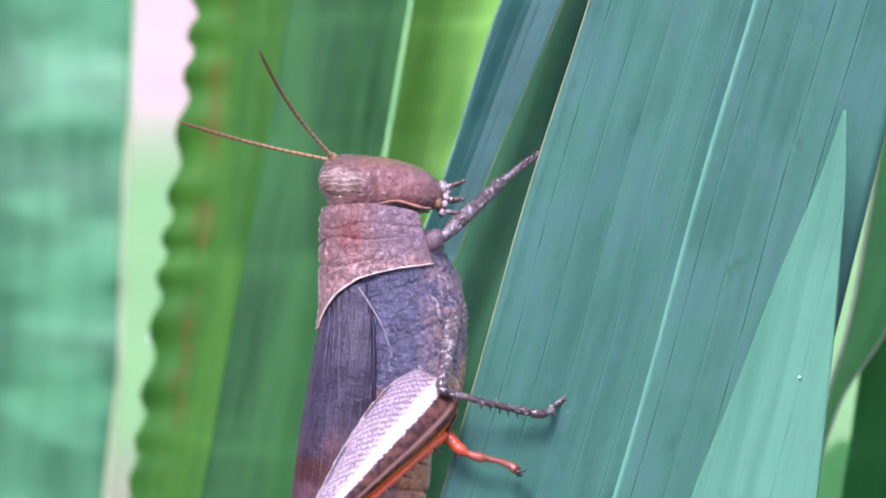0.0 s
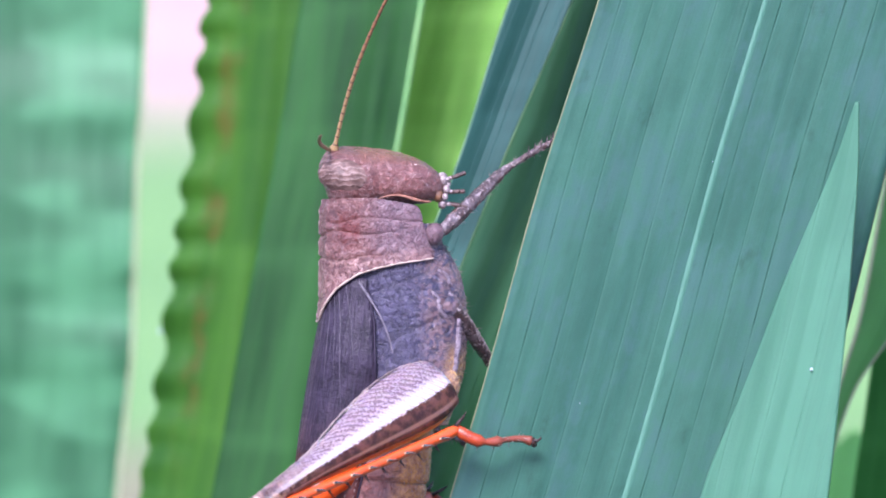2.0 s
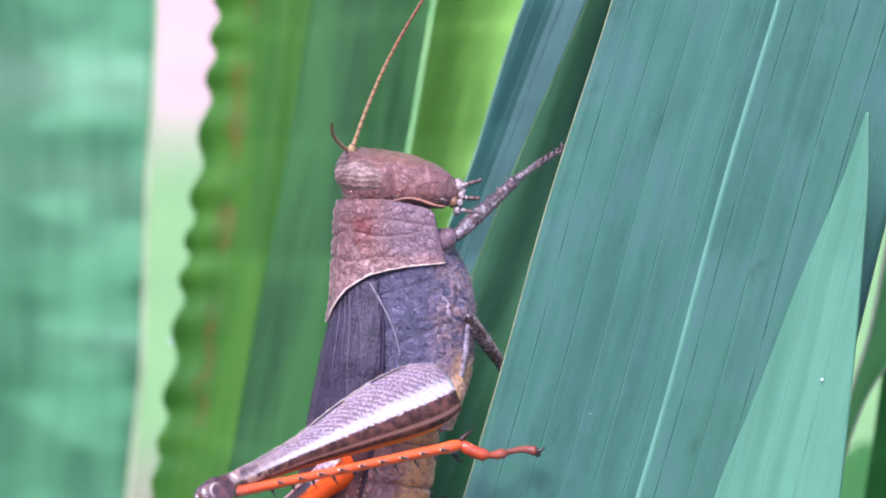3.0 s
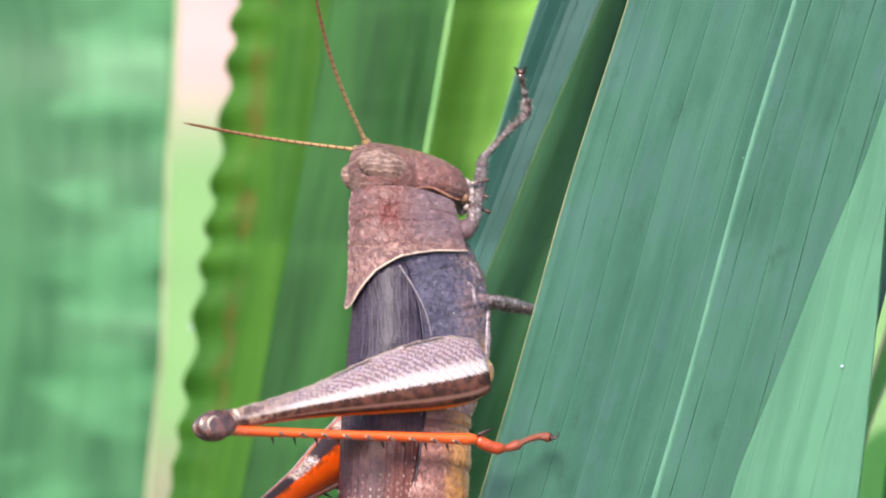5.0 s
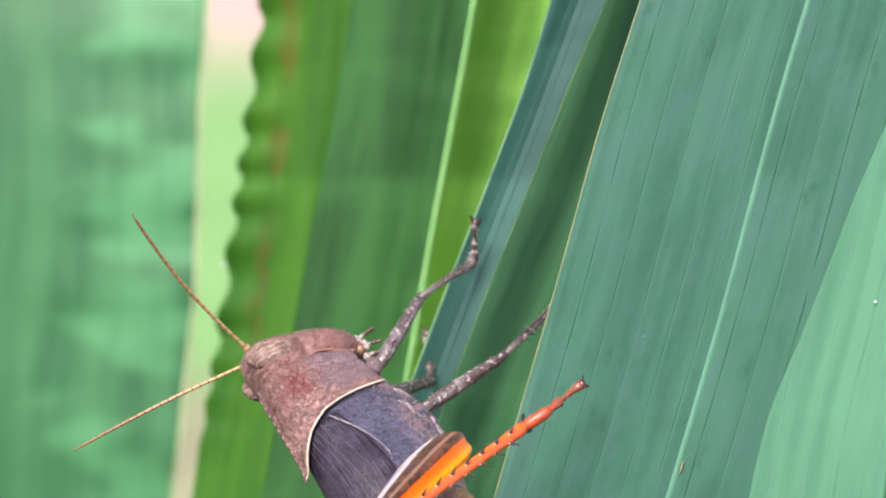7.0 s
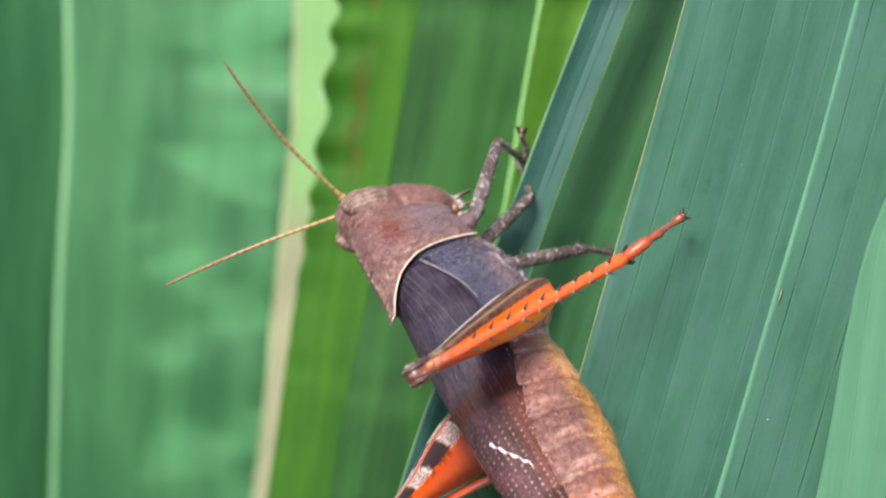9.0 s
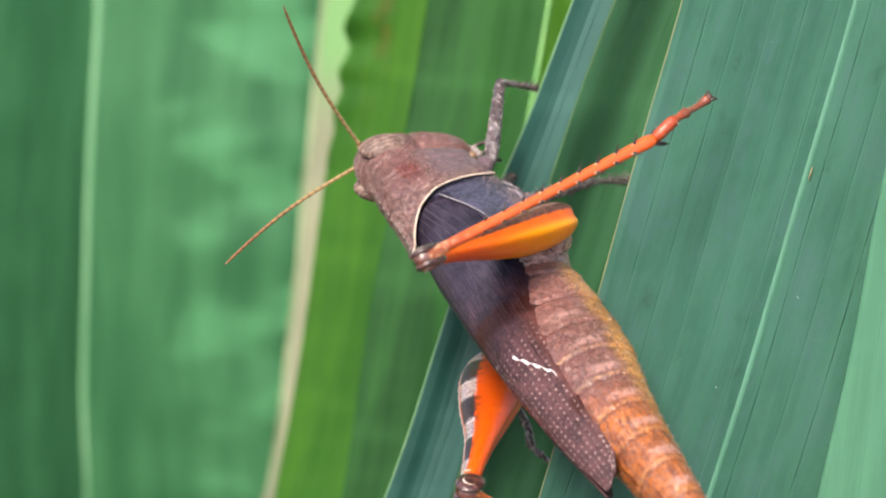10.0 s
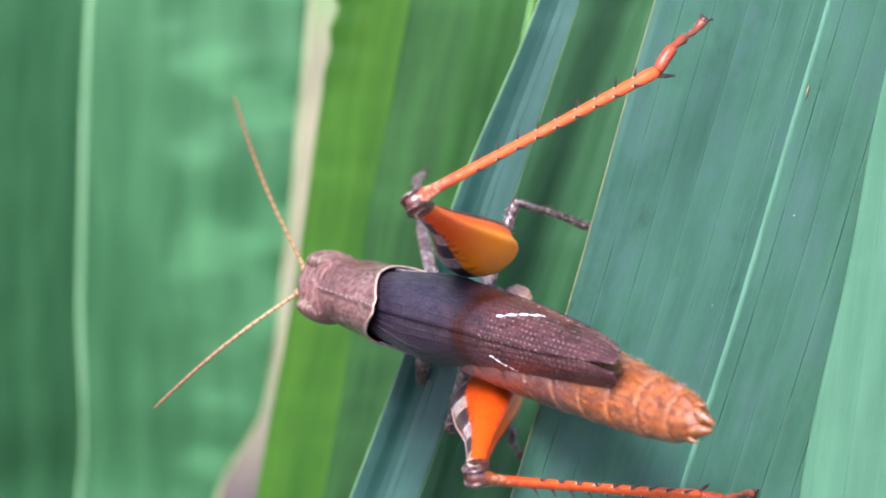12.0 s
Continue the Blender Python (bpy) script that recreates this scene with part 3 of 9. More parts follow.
    n.put(n.bsdf.inputs["Coat Roughness"], 0.2)
    return n.mat


def flank_material():
    n = Nodes("thorax_horn", 0.4)
    v = n.coords()
    x, y, z = n.split(v)
    col, a, b, c = cuticle(n, v, (0.010, 0.009, 0.022), (0.050, 0.042, 0.086), (0.34, 0.29, 0.38), 0.26, 4.0, 0.00014)
    # gold and pink of the rear flank, lightened to hold skylight and wet shine
    gold = n.mix(n.span(b, 0.38, 0.62), (0.24, 0.095, 0.018), (0.66, 0.40, 0.12))
    pink = n.mix(n.span(b, 0.38, 0.62), (0.25, 0.125, 0.105), (0.62, 0.40, 0.35))
    col = n.mix(n.span(n.math("ADD", x, n.math("MULTIPLY", a, 1.6)), -4.8, -6.0), col, pink)
    low = n.math("MULTIPLY", n.span(n.math("ADD", z, n.math("MULTIPLY", a, 0.8)), -2.2, -3.0), n.span(x, -3.8, -5.4))
    col = n.mix(low, col, gold)
    mauve = n.math("MULTIPLY", n.span(z, -1.4, -2.6), n.span(c, 0.4, 0.6))
    col = n.mix(n.math("MULTIPLY", mauve, 0.6), col, (0.20, 0.115, 0.10))
    n.base(col)
    return n.mat


def abdomen_material():
    n = Nodes("abdomen_horn", 0.3)
    v = n.coords()
    x, y, z = n.split(v)
    col, a, b, c = cuticle(n, v, (0.070, 0.019, 0.014), (0.20, 0.075, 0.058), (0.50, 0.32, 0.27), 0.35, 3.6, 0.00008)
    # pinker front segments, with their wet sheen lightened into the colour
    col = n.mix(n.math("MULTIPLY", n.span(x, -14.0, -10.0), 0.72), col, n.mix(n.span(b, 0.36, 0.64), (0.125, 0.038, 0.028), (0.34, 0.145, 0.115)))
    streak = n.noise(n.node("ShaderNodeMapping", Vector=v, Scale=(0.5, 2.4, 2.4)).outputs[0], 1.6, 4)
    amber = n.mix(n.span(n.math("ADD", n.math("MULTIPLY", streak, 0.6), n.math("MULTIPLY", b, 0.4)), 0.38, 0.64), (0.13, 0.026, 0.004), (0.39, 0.105, 0.014))
    col = n.mix(n.span(n.math("ADD", x, n.math("MULTIPLY", a, 2.0)), -15.5, -18.5), col, amber)
    # golden, grainy belly side
    low = n.span(n.math("ADD", z, n.math("ADD", n.math("MULTIPLY", a, 1.2), n.span(x, -17.0, -12.0, 0.0, 0.7))), 0.1, -1.1)
    col = n.mix(n.math("MULTIPLY", low, 0.85), col, n.mix(n.span(b, 0.38, 0.62), (0.31, 0.115, 0.020), (0.58, 0.27, 0.06)))
    seg = n.math("FRACT", n.math("DIVIDE", n.math("ADD", x, 6.44), 2.0556))
    bar = n.math("MULTIPLY", n.span(n.math("ABSOLUTE", n.math("SUBTRACT", seg, 0.32)), 0.05, 0.2, 1, 0), n.span(n.math("ABSOLUTE", n.math("ADD", z, 0.1)), 0.5, 1.1, 1, 0))
    col = n.mix(n.math("MULTIPLY", n.math("MULTIPLY", bar, n.span(x, -9.0, -12.0)), n.span(b, 0.4, 0.55, 0.1, 0.6)), col, (0.46, 0.25, 0.21))
    crease = n.span(n.math("ABSOLUTE", n.math("SUBTRACT", seg, 0.97)), 0.0, 0.05, 1, 0)
    col = n.mix(n.math("MULTIPLY", crease, 0.6), col, (0.07, 0.014, 0.004))
    rim = n.span(n.math("ABSOLUTE", n.math("SUBTRACT", seg, 0.06)), 0.0, 0.06, 1, 0)
    col = n.mix(n.math("MULTIPLY", rim, n.math("MULTIPLY", n.span(a, 0.4, 0.6, 0.1, 0.5), n.span(x, -11.0, -16.0))), col, (0.50, 0.24, 0.085))
    n.base(col)
    n.put(n.bsdf.inputs["Coat Weight"], 1.0)
    n.put(n.bsdf.inputs["Roughness"], n.span(b, 0.35, 0.65, 0.4, 0.2))
    n.put(n.bsdf.inputs["Coat Roughness"], 0.13)
    return n.mat


def femur_material(side):
    """Jumping thigh: chalky band on the upper outer face, dark brown below, orange inside and beneath."""
    n = Nodes("jumping_thigh", 0.4)
    # light through the thighs is put into the colour: right amber, left darker and redder
    tint = ((0.78, 0.22, 0.001), (0.88, 0.33, 0.003)) if side > 0 else ((0.36, 0.030, 0.001), (0.54, 0.072, 0.002))
    uv = n.node("ShaderNodeUVMap").outputs[0]
    s, g, _ = n.split(uv)      # s: 0 at the hip to 1 at the knee; g: 0 top, outward round to 1
    v = n.coords()
    a, b = n.noise(v, 2.0, 4), n.noise(v, 9.0, 3)
    chev = n.math("SINE", n.math("ADD", n.math("MULTIPLY", s, 210.0), n.math("MULTIPLY", g, 150.0)))
    bone = n.mix(n.span(n.math("ADD", chev, n.math("MULTIPLY", b, 2.0)), 1.2, 2.2), (0.44, 0.405, 0.395), (0.32, 0.27, 0.28))
    mauve = n.mix(n.span(n.math("ADD", n.math("MULTIPLY", b, 0.8), n.math("MULTIPLY", chev, 0.05)), 0.36, 0.48), (0.125, 0.086, 0.100), (0.28, 0.228, 0.248))
    brown = n.mix(n.span(a, 0.35, 0.65), (0.026, 0.010, 0.008), (0.105, 0.042, 0.028))
    knee_way = n.span(n.math("ADD", s, n.math("MULTIPLY", a, 0.3)), 0.35, 0.85)
    orange = n.mix(knee_way, n.mix(a, tint[0], tint[1]), n.mix(a, (0.50, 0.048, 0.002), (0.68, 0.105, 0.003)))
    red = n.mix(a, (0.58, 0.070, 0.002), (0.78, 0.15, 0.003))
    beat = n.math("ADD", n.math("SINE", n.math("ADD", n.math("MULTIPLY", s, 23.0), 0.6)), n.math("MULTIPLY", n.math("SUBTRACT", n.math("ADD", n.math("MULTIPLY", a, 0.6), n.math("MULTIPLY", b, 0.4)), 0.5), 1.3))
    bands = n.mix(n.span(beat, -0.1, 0.35), n.mix(b, (0.010, 0.007, 0.009), (0.040, 0.026, 0.030)), n.mix(n.span(b, 0.36, 0.6), (0.10, 0.060, 0.062), (0.36, 0.29, 0.28)))
    ring = n.span(n.math("ABSOLUTE", n.math("SUBTRACT", beat, 0.45)), 0.05, 0.2, 1, 0)
    bands = n.mix(n.math("MULTIPLY", ring, n.span(b, 0.4, 0.6, 0.0, 0.6)), bands, (0.58, 0.52, 0.47))
    edge = n.math("ADD", g, n.math("MULTIPLY", n.math("SUBTRACT", b, 0.5), 0.05))
    col = n.mix(n.span(edge, 0.05, 0.085), bands, mauve)
    col = n.mix(n.span(n.math("ADD", edge, n.math("MULTIPLY", chev, 0.009)), 0.205, 0.246), col, bone)
    col = n.mix(n.span(edge, 0.274, 0.288), col, brown)
    col = n.mix(n.math("MULTIPLY", n.span(n.math("ABSOLUTE", n.math("SUBTRACT", g, 0.375)), 0.006, 0.02, 1, 0), 0.55), col, (0.30, 0.17, 0.13))
    col = n.mix(n.span(edge, 0.455, 0.475), col, red)
    col = n.mix(n.span(g, 0.50, 0.55), col, orange)
    # soot marks inside, below the upper edge
    soot = n.math("MULTIPLY", n.span(edge, 0.77, 0.83), n.span(a, 0.48, 0.58))
    col = n.mix(n.math("MULTIPLY", soot, 0.7), col, (0.030, 0.010, 0.006))
    col = n.mix(n.span(edge, 0.83, 0.85), col, bands)
    far = n.span(s, 0.62, 0.9)
    outer = n.span(g, 0.40, 0.46, 1, 0)
    col = n.mix(n.math("MULTIPLY", n.math("MULTIPLY", far, outer), 0.75), col, n.mix(n.span(a, 0.45, 0.6), (0.035, 0.013, 0.010), (0.30, 0.20, 0.15)))
    col = n.mix(n.span(s, 0.92, 0.96), col, n.mix(a, (0.018, 0.006, 0.005), (0.11, 0.035, 0.022)))
    n.base(col)
    n.bump(n.math("ADD", n.math("MULTIPLY", n.math("MULTIPLY", chev, n.span(g, 0.24, 0.27, 1, 0)), 0.25), n.math("MULTIPLY", b, 0.6)), 0.00005, 0.9)
    n.put(n.bsdf.inputs["Coat Weight"], 0.12)
    n.put(n.bsdf.inputs["Coat Roughness"], 0.18)
    n.put(n.bsdf.inputs["Specular IOR Level"], 0.2)
    n.put(n.bsdf.inputs["Subsurface Weight"], 0.3)
    n.put(n.bsdf.inputs["Subsurface Radius"], (0.0022, 0.0008, 0.0001))
    n.put(n.bsdf.inputs["Subsurface Scale"], 1.0)
    return n.mat


def shin_material():
    n = Nodes("jumping_shin", 0.32)
    v = n.coords()
    x, y, z = n.split(v)
    a = n.noise(v, 2.5, 4)
    col = n.mix(a, (0.58, 0.052, 0.003), (0.78, 0.115, 0.009))
    col = n.mix(n.span(x, 2.2, 0.3), col, n.mix(a, (0.38, 0.07, 0.004), (0.55, 0.14, 0.01)))
    upper = n.math("MULTIPLY", n.span(n.math("ADD", z, n.math("MULTIPLY", a, 0.12)), 0.10, 0.2), n.span(x, 3.4, 1.0))
    col = n.mix(n.math("MULTIPLY", upper, 0.6), col, n.mix(n.span(a, 0.5, 0.6), (0.05, 0.012, 0.006), (0.42, 0.26, 0.16)))
    col = n.mix(n.span(n.math("ADD", x, n.math("MULTIPLY", a, 0.4)), 0.62, 0.42), col, n.mix(a, (0.040, 0.010, 0.008), (0.17, 0.055, 0.035)))
    n.base(col)
    n.bump(a, 0.00007)
    n.put(n.bsdf.inputs["Coat Weight"], 0.9)
    n.put(n.bsdf.inputs["Coat Roughness"], 0.16)
    return n.mat


def foot_material():
    """Foot of the jumping leg: orange-red at the heel, browner towards the claws."""
    n = Nodes("russet_foot", 0.36)
    v = n.coords()
    x, y, z = n.split(v)
    a, b = n.noise(v, 2.5, 4), n.noise(v, 9.0, 3)
    heel = n.mix(a, (0.25, 0.025, 0.005), (0.46, 0.065, 0.010))
    tip = n.mix(b, (0.10, 0.020, 0.010), (0.27, 0.072, 0.034))
    col = n.mix(n.span(n.math("ADD", x, n.math("MULTIPLY", a, 0.8)), 1.0, 2.8), heel, tip)
    n.base(n.mix(n.math("MULTIPLY", n.span(b, 0.58, 0.68), 0.4), col, (0.06, 0.014, 0.008)))
    n.bump(b, 0.00005, 0.9)
    n.put(n.bsdf.inputs["Coat Weight"], 0.25)
    n.put(n.bsdf.inputs["Coat Roughness"], 0.2)
    return n.mat


def walking_leg_material():
    n = Nodes("walking_leg", 0.45)
    v = n.coords()
    a, b = n.noise(v, 4.2, 4, 0.7), n.noise(v, 9.0, 3)
    big = n.noise(v, 1.5, 3, 0.6)
    col = n.mix(n.span(b, 0.4, 0.62), (0.014, 0.007, 0.007), (0.085, 0.040, 0.032))
    col = n.mix(n.math("MULTIPLY", n.span(big, 0.50, 0.60), 0.55), col, n.mix(b, (0.10, 0.075, 0.080), (0.26, 0.21, 0.21)))
    n.base(n.mix(n.math("MULTIPLY", n.span(a, 0.55, 0.62), 0.85), col, (0.42, 0.36, 0.34)))
    n.bump(n.math("ADD", b, a), 0.00009)
    n.put(n.bsdf.inputs["Coat Weight"], 0.8)
    n.put(n.bsdf.inputs["Coat Roughness"], 0.14)
    return n.mat


def antenna_material():
    n = Nodes("antenna_horn", 0.4)
    v = n.coords()
    x, _, _ = n.split(v)
    a = n.noise(v, 3.0, 3)
    ring = n.span(n.math("FRACT", n.math("MULTIPLY", x, 2.3)), 0.75, 0.95)
    col = n.mix(n.span(x, 1.0, 8.5), (0.36, 0.24, 0.10), (0.20, 0.088, 0.034))
    n.base(n.mix(n.math("MULTIPLY", n.math("ADD", n.math("MULTIPLY", ring, 1.7), n.math("MULTIPLY", a, 0.6)), 0.5), col, (0.06, 0.026, 0.014)))
    return n.mat


def eye_material():
    n = Nodes("compound_eye", 0.5)
    v = n.coords()
    x, y, z = n.split(v)
    wob = n.noise(v, 1.2, 3)
    bands = n.math("SINE", n.math("MULTIPLY", n.math("ADD", x, n.math("MULTIPLY", wob, 0.9)), 24.0))
    broad = n.noise(v, 2.2, 3)
    tone = n.mix(n.span(broad, 0.4, 0.62), (0.085, 0.048, 0.038), (0.165, 0.100, 0.080))
    n.base(n.mix(n.math("MULTIPLY", n.span(bands, 0.35, 0.95), n.span(broad, 0.35, 0.6, 0.15, 0.65)), tone, (0.30, 0.215, 0.18)))
    n.bump(n.math("ADD", bands, broad), 0.00001)
    n.put(n.bsdf.inputs["Specular IOR Level"], 0.3)
    return n.mat


horn_head = head_material()
horn_pronotum = pronotum_material()
horn_rim = horn_material("pale_rim", (0.33, 0.24, 0.18), (0.57, 0.46, 0.37), 3.0, 0.5)
# wet highlights of the lumpy flank are put into this pale colour
horn_crust = horn_material("crusty_highlit_ridge", (0.07, 0.048, 0.060), (0.28, 0.22, 0.245), 5.0, 0.3, 0.00008, coat=0.6)
horn_ridge = horn_material("greyish_ridge", (0.14, 0.095, 0.085), (0.40, 0.32, 0.29), 6.0, 0.4)
horn_cream = horn_material("cream_spot", (0.42, 0.20, 0.10), (0.58, 0.36, 0.22), 3.0, 0.5)
horn_flank = flank_material()
horn_abdomen = abdomen_material()
horn_wing = tegmen_material()
horn_eye = eye_material()
horn_leg = walking_leg_material()
horn_shin = shin_material()
horn_antenna = antenna_material()
horn_white = horn_material("chalky_white", (0.70, 0.66, 0.66), (0.85, 0.82, 0.82), 4.0, 0.5)
horn_mouth = horn_material("pale_mouthpart", (0.12, 0.080, 0.072), (0.46, 0.38, 0.36), 6.0, 0.3, coat=0.5)
horn_fold = horn_material("cheek_fold_horn", (0.16, 0.060, 0.036), (0.32, 0.15, 0.09), 2.0, 0.3, coat=0.4)
horn_jaw = horn_material("ochre_jaw", (0.10, 0.045, 0.022), (0.25, 0.13, 0.06), 2.0, 0.35, coat=0.3)
horn_palp = horn_material("dark_palp", (0.03, 0.018, 0.015), (0.14, 0.085, 0.07), 4.0, 0.4)
horn_knee = horn_material("knee_horn", (0.015, 0.006, 0.005), (0.11, 0.032, 0.02), 2.5, 0.2, coat=1.0)
horn_spine = horn_material("black_spine", (0.015, 0.01, 0.01), (0.06, 0.03, 0.02), 3.0, 0.3)
horn_tarsus = foot_material()
horn_wing_vein = horn_material("greyish_vein", (0.022, 0.018, 0.026), (0.075, 0.062, 0.08), 3.0, 0.35)
horn_vein = horn_material("pale_vein", (0.08, 0.068, 0.08), (0.20, 0.175, 0.20), 3.0, 0.4)
horn_bristle = horn_material("pale_bristle", (0.16, 0.11, 0.09), (0.34, 0.27, 0.22), 3.0, 0.5)
horn_tail = horn_material("tail_horn", (0.05, 0.010, 0.004), (0.34, 0.12, 0.03), 2.0, 0.25, coat=0.5)

hopper = tagged(new("grasshopper"), "brown short-horned grasshopper with orange hind legs clinging to leaves", "grasshopper")
moving = {}


def barrel(table, sides=40, steps=60, pinch=2.3, grooves=None):
    """Rings along x. table: (x, top, bottom, half width)."""
    xs = np.linspace(min(t[0] for t in table), max(t[0] for t in table), steps)
    top, bot, wid = smooth_steps(xs, table)
    a = np.linspace(0, 2 * np.pi, sides, endpoint=False)
    rings = np.zeros((steps, sides, 3))
    for i, x in enumerate(xs):
        g = grooves(x) if grooves else 1.0
        c, s = np.cos(a), np.sin(a)
        e = 2 / pinch
        mid, h = (top[i] + bot[i]) / 2, (top[i] - bot[i]) / 2
        rings[i, :, 0] = x
        rings[i, :, 1] = wid[i] * g * np.sign(s) * np.abs(s) ** e
        rings[i, :, 2] = mid + h * g * np.sign(c) * np.abs(c) ** e
    return rings


def relief(R, amp, size, seed=0, fold=0.6):
    """Pushes a grid of points in and out along its normals: wandering wrinkles and small lumps, the amplitude in drawing units."""
    N = grid_normals(R)
    out = R.copy()
    for i in range(R.shape[0]):
        for j in range(R.shape[1]):
            q = Vector(R[i, j]) / size + Vector((seed * 7.3, seed * 3.1, seed))
            ridge = 1 - 2.2 * abs(noise.noise(q))
            lump = noise.noise(q * 2.7)
            out[i, j] += N[i, j] * amp * (fold * ridge + (1 - fold) * lump)
    return out


def add_rings(name, rings, material, parent, label=""):
    v, f = skin(rings * K)
    return mesh_object(name, v, f, material, parent, label)


def ellipsoid(centre, radii, turn=None, seg=20):
    bm = bmesh.new()
    bmesh.ops.create_uvsphere(bm, u_segments=seg, v_segments=seg // 2 + 2, radius=1)
    m = Matrix.Translation(Vector(centre) * K) @ (turn or Matrix()) @ Matrix.Diagonal((radii[0] * K, radii[1] * K, radii[2] * K, 1))
    bmesh.ops.transform(bm, matrix=m, verts=bm.verts)
    return bm


# head: rings up its height
def bristles(parent, places, rng, size=11.0, material=None):
    """Fine hairs standing on a part, one mesh. places: rows of (point, outward way)."""
    verts, faces = [], []
    for p, w in places:
        w = np.array(w, float) + rng.normal(0, 0.35, 3)
        w /= np.linalg.norm(w)
        side = np.cross(w, (0.3, 0.8, 0.52))
        side /= np.linalg.norm(side)
        up = np.cross(w, side)
        o, length = len(verts), size * rng.uniform(0.6, 1.3)
        for k in range(3):
            ang = 2.094 * k
            verts.append((np.array(p) + 0.75 * (math.cos(ang) * side + math.sin(ang) * up)) * K)
        verts.append((np.array(p) + w * length) * K)
        faces += [(o, o + 1, o + 3), (o + 1, o + 2, o + 3), (o + 2, o, o + 3)]
    ob = mesh_object("bristle_fringe", verts, faces, material or horn_bristle, parent, "fine pale hairs")
    tagged(ob, kind="stuff")


def build_head():
    n_z, n_a = 70, 84
    zs = np.linspace(-114, 101, n_z)
    back, front, wid = smooth_steps(zs, [(-114, 116, 130, 12), (-104, 104, 147, 32), (-84, 97, 165, 47), (-50, 93, 179, 56), (-10, 90, 188, 61), (30, 88, 193, 63), (60, 88, 195, 62), (80, 91, 190, 54), (92, 100, 178, 40), (98, 112, 164, 23), (101, 128, 150, 8)])
    a = np.linspace(0, 2 * np.pi, n_a, endpoint=False)
    rings = np.zeros((n_z, n_a, 3))
    for i, z in enumerate(zs):
        c, s = np.cos(a), np.sin(a)
        mid, h = (front[i] + back[i]) / 2, (front[i] - back[i]) / 2
        rings[i, :, 0] = mid + h * np.sign(c) * np.abs(c) ** 0.85
        # ridge down the face, hollow below the eye
        rings[i, :, 0] += 4 * np.exp(-((s / 0.18) ** 2)) * (c > 0) * np.clip((z + 90) / 60, 0, 1)
        rings[i, :, 1] = wid[i] * np.sign(s) * np.abs(s) ** 0.9
        rings[i, :, 1] *= 1 - 0.07 * np.exp(-(((z - 2) / 9) ** 2)) * (np.abs(s) > 0.5)
        rings[i, :, 2] = z + 6 * c * (z > 80)
    rings = relief(rings, 1.4, 16.0, 1)
    head = add_rings("head", rings, horn_head, hopper, "blunt mottled brown head")
    for y in (-1, 1):
        part("eye", ellipsoid((145, 46 * y, 60), (30, 21, 46), pose(0, 0, 0, 8 * y, 10, 0), seg=28), horn_eye, head, "striped grey-brown compound eye")
        part("antenna_socket", ellipsoid((188, 18 * y, 78), (10, 9, 9)), horn_head, head)
        # cheek seam
        pts = np.array([(104 + 6 * math.sin(t * 5), y * (61 - 24 * t), 4 - 92 * t) for t in np.linspace(0, 1, 14)]) * K
        v, f = skin(tube(pts, np.interp(np.linspace(0, 1, 14), [0, 0.3, 0.7, 1], [0.8, 2.0, 3.2, 1.5]) * K, 8))
        mesh_object("cheek_fold", v, f, horn_fold, head, "smooth orange-brown cheek fold")
        part("mandible", ellipsoid((110, 20 * y, -101), (12, 11, 9)), horn_jaw, head, "ochre jaw")
        for x, w, z, q in ((94, 13, -109, 9), (106, 25, -113, 7), (119, 21, -116, 8), (130, 10, -119, 7)):
            part("mouth_lobe", ellipsoid((x, w * y, z), (q, q * 0.9, q * 0.8), seg=12), horn_mouth, head, "whitish glossy lobe of the mouth")
    part("upper_lip", ellipsoid((135, 0, -110), (15, 24, 11)), horn_mouth, head, "whitish upper lip")
    for y, x, z, dx, dz in ((-1, 136, -114, 12, -36), (1, 136, -112, 10, -30), (-1, 115, -116, 0, -32), (1, 114, -114, 2, -28), (-1, 95, -110, -8, -42), (1, 97, -110, -6, -34)):
        pts = np.array([(x, 16 * y, z), (x + dx * 0.3, 20 * y, z + dz * 0.35), (x + dx * 0.6, 19 * y, z + dz * 0.7), (x + dx, 17 * y, z + dz)])
        for k in range(3):
            a, b = pts[k], pts[k + 1]
            q = np.array([a, a + (b - a) * 0.15, a + (b - a) * 0.85, b])
            v, f = skin(tube(q * K, np.array([2.0, 3.4, 3.9, 2.4]) * K, 8))
            mesh_object("palp", v, f, horn_palp if k else horn_mouth, head, "thin dark feeler at the mouth")


def saddle(a, x, front=108):
    """A point of the saddle-shaped pronotum's surface at angle a (0: back), with its width growing backwards."""
    t = (front - x) / 210
    w, top, low = 62 + 11 * t, 100 + 5 * t, 150
    y = w * np.sign(np.sin(a)) * np.abs(np.sin(a)) ** 0.85
    z = np.where(np.cos(a) > 0, top * np.abs(np.cos(a)) ** 0.9, -low * np.abs(np.cos(a)))
    return y, z


def rear_edge(a):
    d = np.abs(np.degrees(a))
    return np.interp(d, [0, 8, 25, 45, 70, 100, 125], [-106, -101, -78, -50, -25, -8, 0])


